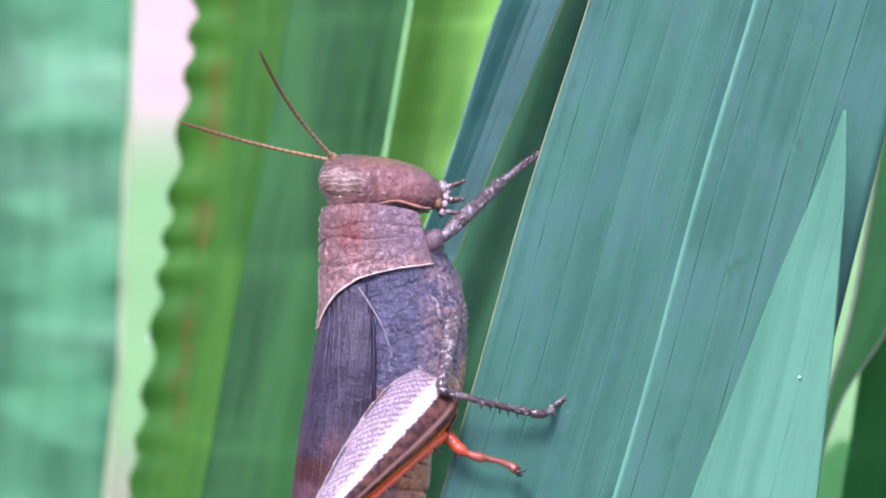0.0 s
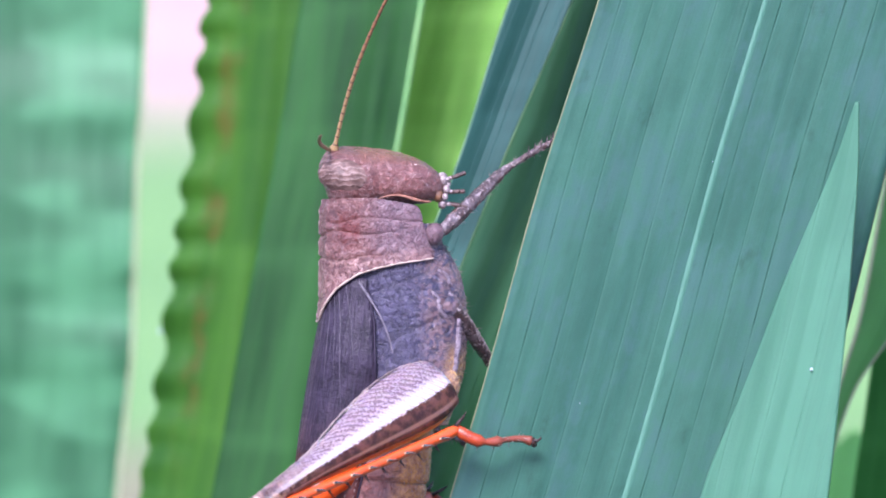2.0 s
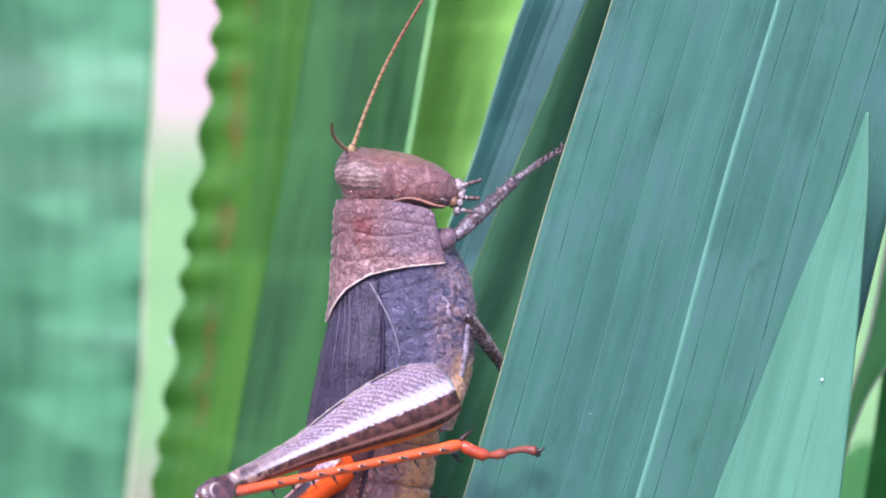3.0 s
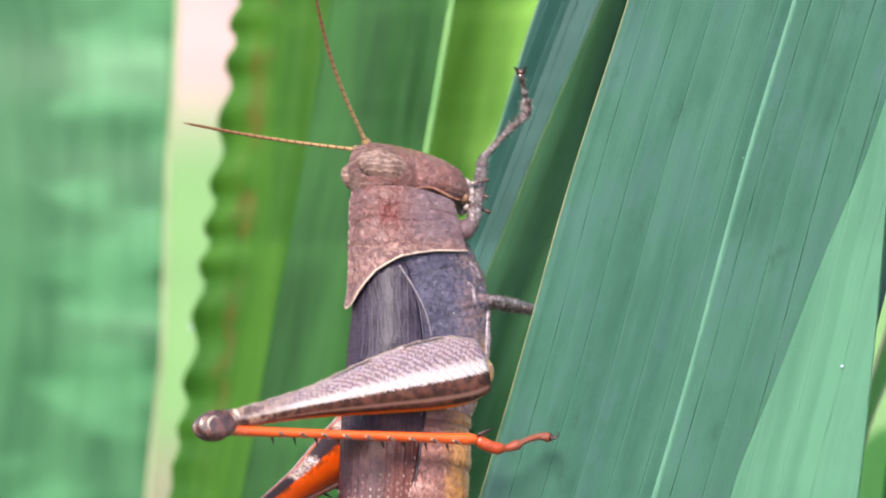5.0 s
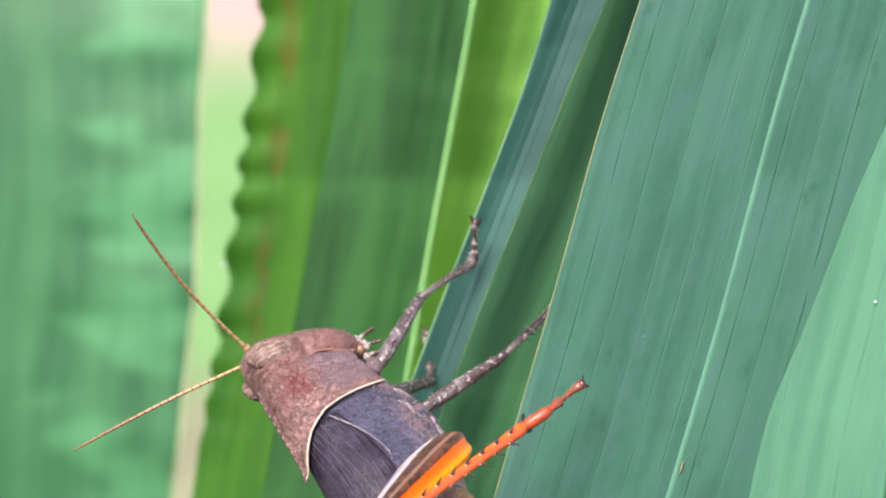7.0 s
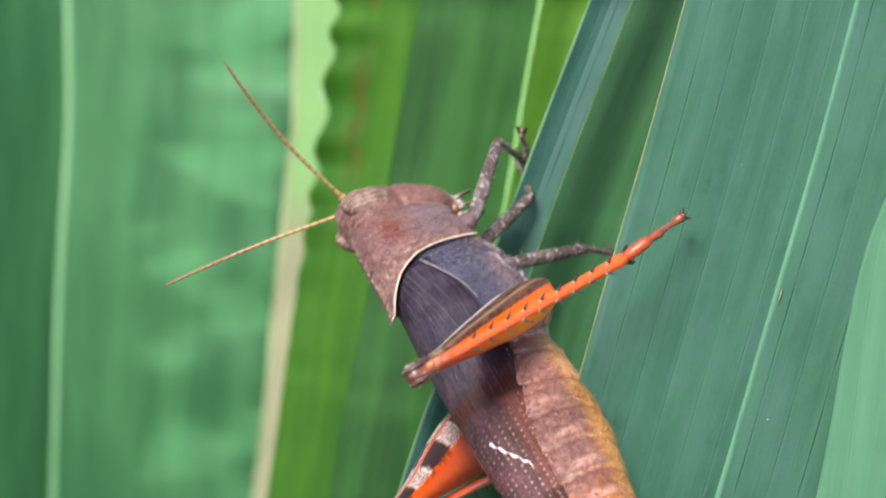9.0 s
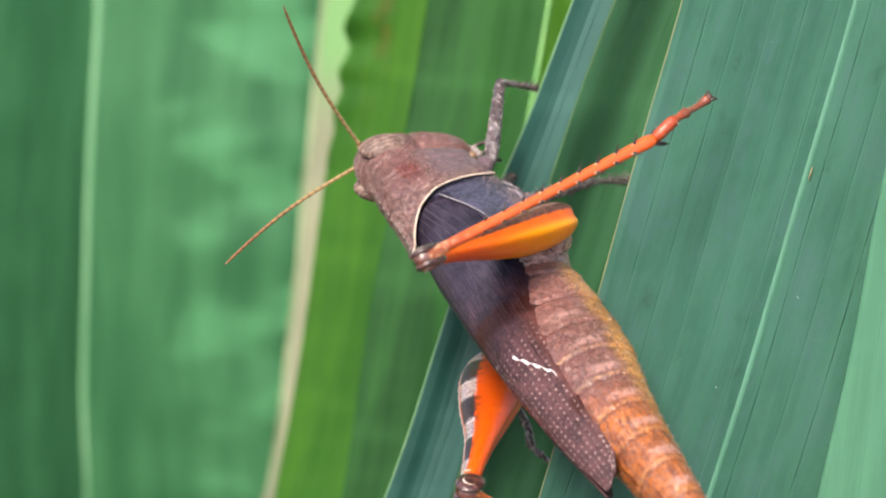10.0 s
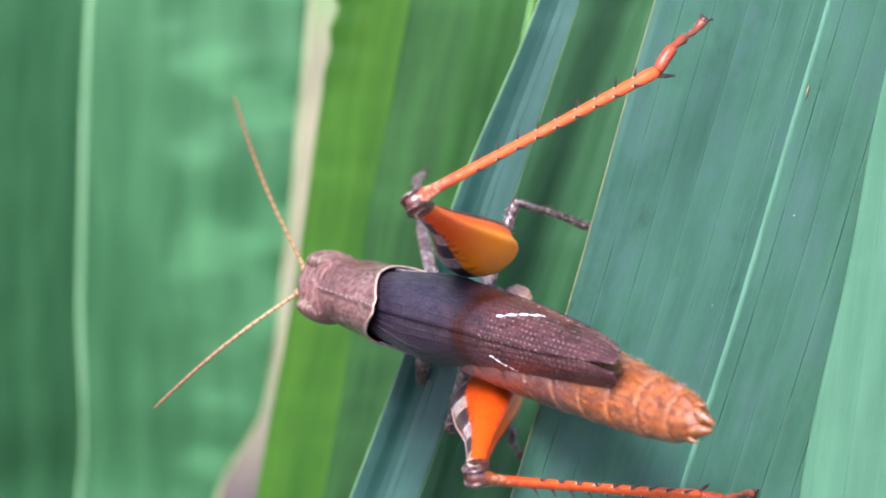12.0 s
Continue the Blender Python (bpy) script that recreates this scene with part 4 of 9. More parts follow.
def build_pronotum():
    n_s, n_a = 84, 161
    A = np.radians(np.linspace(-125, 125, n_a))
    S_ = np.linspace(0, 1, n_s)
    P = np.zeros((n_s, n_a, 3))
    for i, s in enumerate(S_):
        fore = 106 - 16 * np.clip((np.abs(np.degrees(A)) - 85) / 40, 0, 1) ** 1.5
        x = fore + (rear_edge(A) - fore) * s
        B = A * (0.93 + 0.07 * min(1.0, s * 1.15))
        y, z = saddle(B, x)
        bend = 9 * np.sin(A * 2.2) ** 2
        g = 1 - 0.030 * np.exp(-(((x - 72 + bend) / 3.2) ** 2)) * (np.abs(A) > 0.5) - 0.036 * np.exp(-(((x - 42 - bend) / 3.2) ** 2)) * (np.abs(A) < 1.75) - 0.034 * np.exp(-(((x - 6 + bend) / 3.2) ** 2)) * (np.abs(A) < 1.6)
        # low keel, flared rear rim, swollen collar in front
        g = g + 0.035 * np.exp(-((A / 0.05) ** 2)) + 0.045 * np.clip((s - 0.8) / 0.2, 0, 1) ** 1.5 - 0.05 * np.exp(-((s / 0.07) ** 2))
        P[i, :, 0], P[i, :, 1], P[i, :, 2] = x, y * g, z * g
    edge = P[-1].copy()
    P = relief(P, 1.5, 15.0, 2)
    P[-1] = edge
    v, f = sheet(P * K, 5 * K)
    ob = mesh_object("pronotum", v, f, horn_pronotum, hopper, "mauve-brown saddle shield with a pale rear rim")
    v, f = skin(tube(P[-1] * K, np.full(n_a, 2.2) * K, 8))
    mesh_object("pale_rim", v, f, horn_rim, ob, "cream rim")
    keel = P[:, n_a // 2] + np.array([0, 0, 1.5])
    v, f = skin(tube(keel * K, 1.1 * (1 + 0.7 * np.sin(np.arange(n_s) * 0.9)) * K, 6))
    mesh_object("keel", v, f, horn_ridge, ob, "thin pale keel")


def build_thorax():
    rings = barrel([(60, 74, -92, 54), (20, 78, -112, 60), (-40, 80, -140, 66), (-100, 80, -147, 70), (-180, 80, -144, 72), (-240, 80, -128, 69), (-290, 78, -110, 64)], sides=110, steps=130)
    # swellings above the leg sockets and slanting seams
    for k in range(rings.shape[0]):
        x, y, z = rings[k, :, 0], rings[k, :, 1], rings[k, :, 2]
        b = 7 * np.exp(-(((x + 85) / 30) ** 2 + ((z + 90) / 40) ** 2)) + 10 * np.exp(-(((x + 195) / 42) ** 2 + ((z + 95) / 45) ** 2))
        seam = 3.5 * np.exp(-(((x + 40 + (z + 40) * 0.35) / 4) ** 2)) + 3.5 * np.exp(-(((x + 130 + (z + 40) * 0.45) / 4) ** 2))
        rings[k, :, 1] += np.sign(y) * (b - seam * (np.abs(y) > 20))
    rings = relief(rings, 3.0, 13.0, 3, 0.75)
    ob = add_rings("thorax", rings, horn_flank, hopper, "slate-violet pitted thorax with an ochre underside")
    rng = np.random.default_rng(12)
    places = []
    for _ in range(260):
        i, j = int(rng.integers(26, 126)), int(rng.integers(30, 82))
        out = rings[i, j] - np.array([rings[i, j, 0], 0, -30])
        places.append((rings[i, j], out / np.linalg.norm(out)))
    bristles(ob, places, rng, 9)
    for y in (-1, 1):
        for x, z, r in ((42, -92, 20), (-85, -116, 22), (-222, -104, 32)):
            part("hip_joint", ellipsoid((x, y * (66 if x < -150 else 48), z), (r, r * 0.85, r * 0.85), pose(0, 0, 0, 0, 25, 0)), horn_flank if x < 0 else horn_pronotum, ob)
        pts = np.array([(-40 - 160 * t, y * (66 + 8 * math.sin(3 * t)), 40 - 60 * t - 14 * math.sin(3.1 * t)) for t in np.linspace(0, 1, 16)]) * K
        v, f = skin(tube(pts, (1.0 + 1.4 * np.linspace(1, 0, 16)) * K, 6))
        mesh_object("pale_seam", v, f, horn_vein, ob, "pale wing-base seam")
        # crusty ridge above the belly, from the middle hip to the hind hip, and the lobes round both sockets; their wet
        # highlights are in the pale colour
        for run, thick, bumps in (([(-62, -112), (-72, -128), (-100, -133), (-150, -130), (-200, -122), (-228, -108)], 6.0, 1.9),
                                  ([(-56, -84), (-70, -96), (-92, -98), (-104, -110), (-96, -124)], 4.5, 1.3),
                                  ([(-176, -60), (-196, -72), (-206, -92), (-200, -112)], 5.0, 1.5),
                                  ([(-18, -96), (-30, -112), (-52, -120)], 3.5, 1.6)):
            way = np.array(run, float)
            q = np.linspace(0, len(run) - 1, 44)
            px, pz = np.interp(q, np.arange(len(run)), way[:, 0]), np.interp(q, np.arange(len(run)), way[:, 1])
            px, pz = (np.convolve(np.pad(u, 3, mode="edge"), np.ones(7) / 7, "valid") for u in (px, pz))
            line = []
            for ax, az in zip(px, pz):
                row = rings[int(np.argmin(np.abs(rings[:, 0, 0] - ax)))]
                mine = row[np.sign(row[:, 1]) == y]
                line.append((ax, mine[np.argmin(np.abs(mine[:, 2] - az)), 1], az))
            line = np.array(line)
            line[:, 1] = np.convolve(np.pad(line[:, 1], 3, mode="edge"), np.ones(7) / 7, "valid")
            rad = thick * np.interp(q / q[-1], [0, 0.15, 0.85, 1], [0.45, 1, 1, 0.45])
            knot = tube(line, rad, 14)
            knot = relief(knot, 2.4, 6.5, int(thick * bumps), 0.4)
            add_rings("flank_ridge", knot, horn_crust, ob, "knobbly ridge with wet highlights in its pale colour")


def build_abdomen():
    ends = -232.0
    step = 74.0

    def grooves(x):
        ph = ((ends - x) / step) % 1.0
        return 1.0 + 0.03 * ph - 0.045 * math.exp(-((min(ph, 1 - ph) / 0.06) ** 2))

    rings = barrel([(-232, 78, -116, 63), (-330, 80, -122, 67), (-475, 76, -114, 68), (-610, 68, -82, 64), (-745, 58, -54, 58), (-850, 48, -38, 50), (-908, 39, -30, 39), (-936, 29, -20, 22), (-944, 15, -10, 10)], sides=72, steps=200, grooves=grooves, pinch=2.1)
    rings = relief(rings, 0.8, 13.0, 4, 0.45)
    ob = add_rings("abdomen", rings, horn_abdomen, hopper, "glossy orange-brown ringed abdomen")
    moving["abdomen"] = ob
    rng = np.random.default_rng(11)
    places = []
    for _ in range(420):
        i = int(rng.integers(3, 186))
        j = int(rng.integers(20, 54))
        out = rings[i, j] - np.array([rings[i, j, 0], 0, -20])
        places.append((rings[i, j], out / np.linalg.norm(out) + np.array([-0.5, 0, 0])))
    bristles(ob, places, rng, 8)
    for y in (-1, 1):
        for s in range(8):
            x = ends - step * (s + 0.55)
            w = np.interp(-x, [232, 620, 930], [66, 59, 33])
            z = np.interp(-x, [232, 480, 620, 930], [-30, -18, 4, 10])
            part("breathing_hole", ellipsoid((x, y * (w - 1), z), (3.5, 2, 5.5), seg=10), horn_palp, ob)
        # plates at the tail
        pts = np.array([(-904, y * 16, 16), (-934, y * 13, 10), (-954, y * 9, 3), (-968, y * 5, -2)]) * K
        v, f = skin(tube(pts, np.array([13, 13, 9, 3]) * K, 10))
        mesh_object("tail_valve", v, f, horn_tail, ob, "dark-tipped tail valve")
        pts = np.array([(-918, y * 24, 14), (-936, y * 30, 12), (-950, y * 31, 8)]) * K
        v, f = skin(tube(pts, np.array([7, 5, 1.5]) * K, 8))
        mesh_object("cercus", v, f, horn_tail, ob)


def build_tegmen(side):
    """Fore wing folded along the back and flank. side: -1 right, 1 left."""
    n_s, n_a = 70, 26
    s = np.linspace(0, 1, n_s)
    P = np.zeros((n_s, n_a, 3))
    UV = np.zeros((n_s, n_a, 2))
    lift = 3.0 if side < 0 else 0.0
    for i, t in enumerate(s):
        x = -36 - 762 * t
        reach = np.interp(t, [0, 0.1, 0.3, 0.6, 0.8, 0.92, 0.97, 1.0], [84, 99, 109, 93, 80, 66, 52, 26])
        start = np.interp(t, [0, 0.75, 0.9, 1.0], [-8, -7, 0, 12])
        a = np.radians(np.linspace(start, max(reach, start + 3), n_a))
        w, top = np.interp(t, [0, 0.06, 0.18, 0.5, 0.85, 1], [64, 68, 80, 67, 48, 33]), np.interp(t, [0, 0.1, 0.2, 0.35, 0.6, 0.8, 1], [88, 92, 99, 106, 110, 104, 88])
        P[i, :, 0] = x
        P[i, :, 1] = side * w * np.sin(a) ** 1.0 * np.where(np.sin(a) > 0, 1, 1)
        P[i, :, 2] = 12 + (top - 12) * np.cos(a) + lift - 6 * np.clip(-np.cos(a), 0, 1)
        UV[i, :, 0] = 762 * t / 36
        UV[i, :, 1] = np.linspace(start, max(reach, start + 3), n_a) / 57.3 * 86 / 36
    v, f = sheet(P * K, 3 * K)
    ob = mesh_object("fore_wing", v, f, horn_wing, hopper, "folded leathery purplish-brown fore wing with a white streak", uvs=np.concatenate([UV.reshape(-1, 2)] * 2))
    moving["wing_r" if side < 0 else "wing_l"] = ob
    N = grid_normals(P)
    N *= np.where((N * (P - np.array([0, 0, 10]))).sum(axis=2, keepdims=True) > 0, 1, -1)

    def vein(c0, c1, i0, i1, r, material, name, label=""):
        idx = np.arange(i0, i1)
        col = np.linspace(c0, c1, len(idx))
        lo = np.clip(col.astype(int), 0, n_a - 2)
        f_ = (col - lo)[:, None]
        pts = P[idx, lo] * (1 - f_) + P[idx, lo + 1] * f_ + N[idx, lo] * 1.3
        vv, ff = skin(tube(pts * K, np.full(len(idx), r) * K * np.interp(np.linspace(0, 1, len(idx)), [0, 0.6, 1], [1, 0.9, 0.2]), 6))
        mesh_object(name, vv, ff, material, ob, label)

    for c in (10, 18):
        vein(c, c + 1, 2, 50, 0.7, horn_wing, "vein")
    vein(25, 25, 2, 66, 2.0, horn_wing, "vein")
    # strong pale veins that fan out from the wing's root
    for c0, c1, i1, r in ((7, 8, 14, 0.9), (10, 12, 20, 1.3), (12, 14.5, 17, 0.9), (14, 17, 22, 1.3), (17, 20, 16, 0.9)):
        vein(c0, c1, 0, i1, r, horn_wing_vein, "vein", "raised greyish vein")
    # white oblique streak, broken and uneven
    rnd = random.Random(5 + side)
    last = 9 if side < 0 else 6
    n_p = 40
    q = np.linspace(0, 1, n_p)
    ii, cc = 38 + q * last * 0.85, 9 + q * last
    pts = np.array([P[int(round(i_)), int(round(c_))] + N[int(round(i_)), int(round(c_))] * 1.4 for i_, c_ in zip(ii, cc)])
    pts = np.stack([np.convolve(np.pad(pts[:, k], 4, mode="edge"), np.ones(9) / 9, "valid") for k in range(3)], 1)
    pts[:, 0] += np.array([3.0 * math.sin(k * 0.75) + rnd.uniform(-0.8, 0.8) for k in range(n_p)])
    rad = np.array([max(0.25, (2.3 if side < 0 else 1.1) * (0.75 + 0.5 * math.sin(k * 0.62 + rnd.uniform(-0.6, 0.6)))) for k in range(n_p)])
    vv, ff = skin(tube(pts * K, rad * K, 8))
    mesh_object("white_streak", vv, ff, horn_white, ob, "broken white streak")
    # cream beads along the inner edge and the hem
    verts, faces = [], []
    for c, i0 in ((1, 34), (24, 22), (22, 30)):
        for i in range(i0, 67):
            if rnd.random() < 0.45:
                continue
            bead = tube(np.array([P[i, c] + N[i, c] * 1.3, (P[i, c] + P[min(i + 1, n_s - 1), c]) / 2 + N[i, c] * 1.6]) * K, np.array([1.0, 0.8]) * rnd.uniform(0.6, 1.25) * K, 6)
            v2, f2 = skin(bead)
            o = len(verts)
            verts += list(v2)
            faces += [tuple(k + o for k in q2) for q2 in f2]
    tagged(mesh_object("bead_row", verts, faces, horn_ridge, ob, "rows of tiny cream dots"), kind="stuff")


def build_antenna(name, length):
    n_ = 46
    x = np.linspace(0, length, n_)
    bend = 0.035 * length * np.sin(np.linspace(0, 3.14, n_))
    r = np.interp(x / length, [0, 0.03, 0.05, 0.5, 0.93, 1], [7.5, 7.5, 3.4, 3.5, 2.6, 1.0])
    r = r * (1 + 0.10 * np.sin(np.arange(n_) * 2.1))
    v, f = skin(tube(np.stack([x, 0 * x, bend - 0 * x], 1) * K, r * K, 8))
    moving[name] = mesh_object("antenna", v, f, horn_antenna, hopper, "slender ochre ringed antenna")


def build_walking_leg(name, lengths, thick):
    l1, l2, l3 = lengths
    n_ = 24
    x = np.linspace(0, l1, n_)
    r = np.interp(x / l1, [0, 0.06, 0.2, 0.6, 0.88, 0.96, 1], [10, 13, 15, 14, 11, 12.5, 7]) * thick
    r = r * (1 + 0.05 * np.sin(np.arange(n_) * 1.9))
    v, f = skin(tube(np.stack([x, 0 * x, 0 * x], 1) * K, r * K, 12))
    moving[name + "_0"] = mesh_object("femur", v, f, horn_leg, hopper, "dark brown thigh flecked with grey")
    rng = np.random.default_rng(len(moving))
    places = []
    for _ in range(46):
        q, ang = rng.uniform(0.1, 0.95), rng.uniform(0, 6.28)
        rad = np.interp(q, [0.1, 0.5, 0.95], [13, 14, 11]) * thick
        places.append(((q * l1, math.cos(ang) * rad, math.sin(ang) * rad), (0.5, math.cos(ang), math.sin(ang))))
    bristles(moving[name + "_0"], places, rng, 9)
    x = np.linspace(-4, l2, n_)
    r = np.interp(x / l2, [0, 0.05, 0.15, 0.8, 0.95, 1], [9, 9.5, 6.5, 6.5, 8.5, 6]) * thick
    v, f = skin(tube(np.stack([x, 0 * x, 3 * np.sin(x / l2 * 3.1)], 1) * K, r * K, 10))
    ob = mesh_object("tibia", v, f, horn_leg, hopper, "thin dark shin")
    moving[name + "_1"] = ob
    add_spines(ob, l2, 5, 0.45, 0.95, 15, 5)
    places = []
    for _ in range(40):
        q, ang = rng.uniform(0.1, 0.98), rng.uniform(0, 6.28)
        places.append(((q * l2, math.cos(ang) * 6.5, math.sin(ang) * 6.5 + 2), (0.5, math.cos(ang), math.sin(ang))))
    bristles(ob, places, rng, 9)
    build_foot(name + "_2", l3, thick * 0.85, horn_leg)


spine_mesh = None


def add_spines(tibia, length, count, a, b, size, off):
    """Two rows of short thorns along a shin; they share one mesh."""
    global spine_mesh
    if spine_mesh is None:
        bm = bmesh.new()
        bmesh.ops.create_cone(bm, cap_ends=True, segments=6, radius1=2.6 * K, radius2=0.3 * K, depth=15 * K)
        bmesh.ops.translate(bm, vec=(0, 0, 7 * K), verts=bm.verts)
        spine_mesh = bpy.data.meshes.new("spine")
        bm.to_mesh(spine_mesh)
        bm.free()
        spine_mesh.materials.append(horn_spine)
    for row in (-1, 1):
        for k in range(count):
            x = length * (a + (b - a) * (k + (0.25 if row > 0 else 0)) / count)
            ob = new("spine", spine_mesh)
            ob.parent = tibia
            ob.matrix_basis = pose(x * K, row * off * 0.7 * K, off * 0.7 * K, -38 * row, 32, 0) @ Matrix.Diagonal((size / 15,) * 3 + (1,))


def build_foot(name, length, thick, material):
    """Three pads in a row and a pair of claws."""
    n_ = 28
    x = np.linspace(-2, length * 0.9, n_)
    r = np.interp(x / length, [-0.02, 0.05, 0.28, 0.33, 0.5, 0.55, 0.8, 0.9], [8, 10.5, 10.5, 5.2, 9.5, 4.6, 6, 9]) * thick
    sag = 0.09 * length * np.sin(np.linspace(0, 3.14, n_) * 1.6)
    v, f = skin(tube(np.stack([x, 0 * x, sag - sag[0]], 1) * K, r * K, 10))
    ob = mesh_object("tarsus", v, f, material, hopper, "jointed foot with two claws")
    moving[name] = ob
    rng = np.random.default_rng(len(moving) + 40)
    hairs = []
    for _ in range(34):
        q, ang = rng.uniform(0.08, 0.95), rng.uniform(0, 6.28)
        i = int(q * (n_ - 1))
        hairs.append(((x[i], math.cos(ang) * r[i], sag[i] - sag[0] + math.sin(ang) * r[i]), (0.5, math.cos(ang), math.sin(ang))))
    bristles(ob, hairs, rng, 9)
    e = (x[-1], 0, sag[-1])
    part("foot_pad", ellipsoid((e[0] + 3, 0, e[2]), (8 * thick, 7 * thick, 7 * thick), seg=12), horn_knee, ob)
    for y in (-1, 1):
        pts = np.array([(e[0], 4 * y, e[2]), (e[0] + 9, 8 * y, e[2] + 3), (e[0] + 14, 10 * y, e[2] - 2), (e[0] + 15, 10 * y, e[2] - 8)]) * K
        v, f = skin(tube(pts, np.array([3.5, 2.8, 1.8, 0.5]) * K, 6))
        mesh_object("claw", v, f, horn_spine, ob, "dark claw")


def build_hind_leg(name, lengths, side):
    """Jumping leg. side: 1 where the outer face looks along +y of the thigh (right leg), -1 for the left leg."""
    l1, l2, l3 = lengths
    n_, m_ = 60, 40
    xs = np.linspace(0, l1 - 8, n_)
    up = np.interp(xs / l1, [0, 0.03, 0.10, 0.22, 0.40, 0.60, 0.80, 0.90, 0.95, 0.985], [50, 61, 67, 66, 52, 28, 18, 18, 24, 16])
    dn = np.interp(xs / l1, [0, 0.03, 0.10, 0.22, 0.40, 0.60, 0.80, 0.90, 0.95, 0.985], [48, 57, 60, 55, 41, 26, 17, 15, 19, 13])
    wd = np.interp(xs / l1, [0, 0.05, 0.2, 0.5, 0.8, 0.92, 0.985], [29, 34, 36, 27, 15, 16, 12])
    k_ = np.ones(5) / 5
    up, dn, wd = (np.convolve(np.pad(q, 2, mode="edge"), k_, "valid") for q in (up, dn, wd))
    R = np.zeros((n_, m_, 3))
    UV = np.zeros((n_, m_, 2))
    g = np.arange(m_) / m_
    a = 2 * np.pi * g
    for i, x in enumerate(xs):
        c, s = np.cos(a), np.sin(a)
        R[i, :, 0] = x
        z = np.where(c > 0, up[i] * np.abs(c) ** 0.9, -dn[i] * np.abs(c) ** 0.9)
        # a shallow furrow below, in which the shin folds
        z = z * (1 - 0.13 * np.exp(-((s / 0.3) ** 2)) * (c < 0) * (x < 0.8 * l1))
        y = wd[i] * np.sign(s) * np.abs(s) ** 0.7
        y = y * (1 + 0.10 * np.cos(4 * np.pi * (g - 0.25)) * (x < 0.85 * l1))
        R[i, :, 1], R[i, :, 2] = side * y, z
        UV[i, :, 0], UV[i, :, 1] = x / l1, g
    v, f = skin(R * K)
    if side > 0:
        f = [q[::-1] for q in f]
    ob = mesh_object("hind_femur", v, f, femur_material(side), hopper, "stout jumping thigh, white-banded outside and orange inside", uvs=UV.reshape(-1, 2))
    moving[name + "_0"] = ob
    for y in (-1, 1):
        part("knee_lobe", ellipsoid((l1 - 22, y * 11.5, -3), (36, 9, 25), pose(0, 0, 0, 0, -6, 0), seg=20), horn_knee, ob, "dark shiny knee lobe")
        part("knee_mark", ellipsoid((l1 - 62, y * 12.0, 4), (6, 4, 12), pose(0, 0, 0, 0, 24, 0), seg=12), horn_rim, ob, "cream mark before the knee")
        # cream crescent on the knee
        arc = np.array([(l1 - 15 + 13 * math.cos(q), y * (20.5 - 2.5 * abs(math.cos(q))), -4 + 13 * math.sin(q)) for q in np.linspace(-0.6, 2.6, 14)])
        v, f = skin(tube(arc * K, np.interp(np.arange(14), [0, 5, 13], [0.8, 2.0, 0.8]) * K, 6))
        mesh_object("knee_crescent", v, f, horn_rim, ob, "cream crescent on the knee")
    idx = np.arange(4, 50)
    pts = np.stack([xs[idx], side * wd[idx] * 1.0, -0.2 * dn[idx]], 1)
    v, f = skin(tube(pts * K, np.interp(np.arange(46), [0, 10, 45], [0.6, 1.6, 1.0]) * K, 6))
    mesh_object("ridge", v, f, horn_ridge, ob, "thin silvery ridge")
    pts = np.stack([xs[3:52], 0 * xs[3:52], up[3:52] + 0.5], 1)
    v, f = skin(tube(pts * K, 1.9 * (1 + 0.35 * np.sin(np.arange(49) * 1.7)) * K, 6))
    mesh_object("top_ridge", v, f, horn_ridge, ob, "beaded upper ridge")
    # shin
    x = np.linspace(-10, l2, 50)
    r = np.interp(x / l2, [-0.02, 0.0, 0.04, 0.09, 0.5, 0.9, 0.97, 1], [9, 15, 16, 10, 8.5, 10.5, 12.5, 8])
    zb = np.interp(x / l2, [-0.02, 0, 0.05, 0.12, 0.5, 1], [0, 0, 2, 5, 3, 0])
    v, f = skin(tube(np.stack([x, 0 * x, zb], 1) * K, r * K, 12, 0.85))
    tib = mesh_object("hind_tibia", v, f, horn_shin, hopper, "bright orange-red spiny shin")
    moving[name + "_1"] = tib
    add_spines(tib, l2, 9, 0.25, 0.97, 19, 10)
    for row in (-1, 1):
        for k in range(9):
            xk = l2 * (0.25 + 0.72 * (k + (0.25 if row > 0 else 0)) / 9)
            part("spine_base", ellipsoid((xk, row * 6.5, 6.5), (6.5, 2.4, 2.8), seg=8), horn_cream, tib, "cream spine base")
    for y in (-1, 1):
        for dx in (0, 9):
            pts = np.array([(l2 - 4, 7 * y, -4), (l2 + 8 + dx, 13 * y, -9 - dx * 0.3), (l2 + 18 + dx, 17 * y, -12 - dx * 0.6)]) * K
            v, f = skin(tube(pts, np.array([3.6, 2.6, 0.5]) * K, 6))
            mesh_object("spur", v, f, horn_spine, tib, "dark end spur")
    build_foot(name + "_2", l3, 1.02, horn_tarsus)


build_head()
build_pronotum()
build_thorax()
build_abdomen()
build_tegmen(-1)
build_tegmen(1)
build_antenna("antenna_r_0", 345)
build_antenna("antenna_l_0", 345)
build_hind_leg("hind_r", (535, 500, 150), 1)
build_hind_leg("hind_l", (535, 500, 150), -1)
build_walking_leg("fore_r", (185, 150, 90), 0.9)
build_walking_leg("fore_l", (185, 150, 90), 0.9)
build_walking_leg("mid_r", (175, 170, 95), 0.9)
build_walking_leg("mid_l", (175, 170, 95), 0.9)



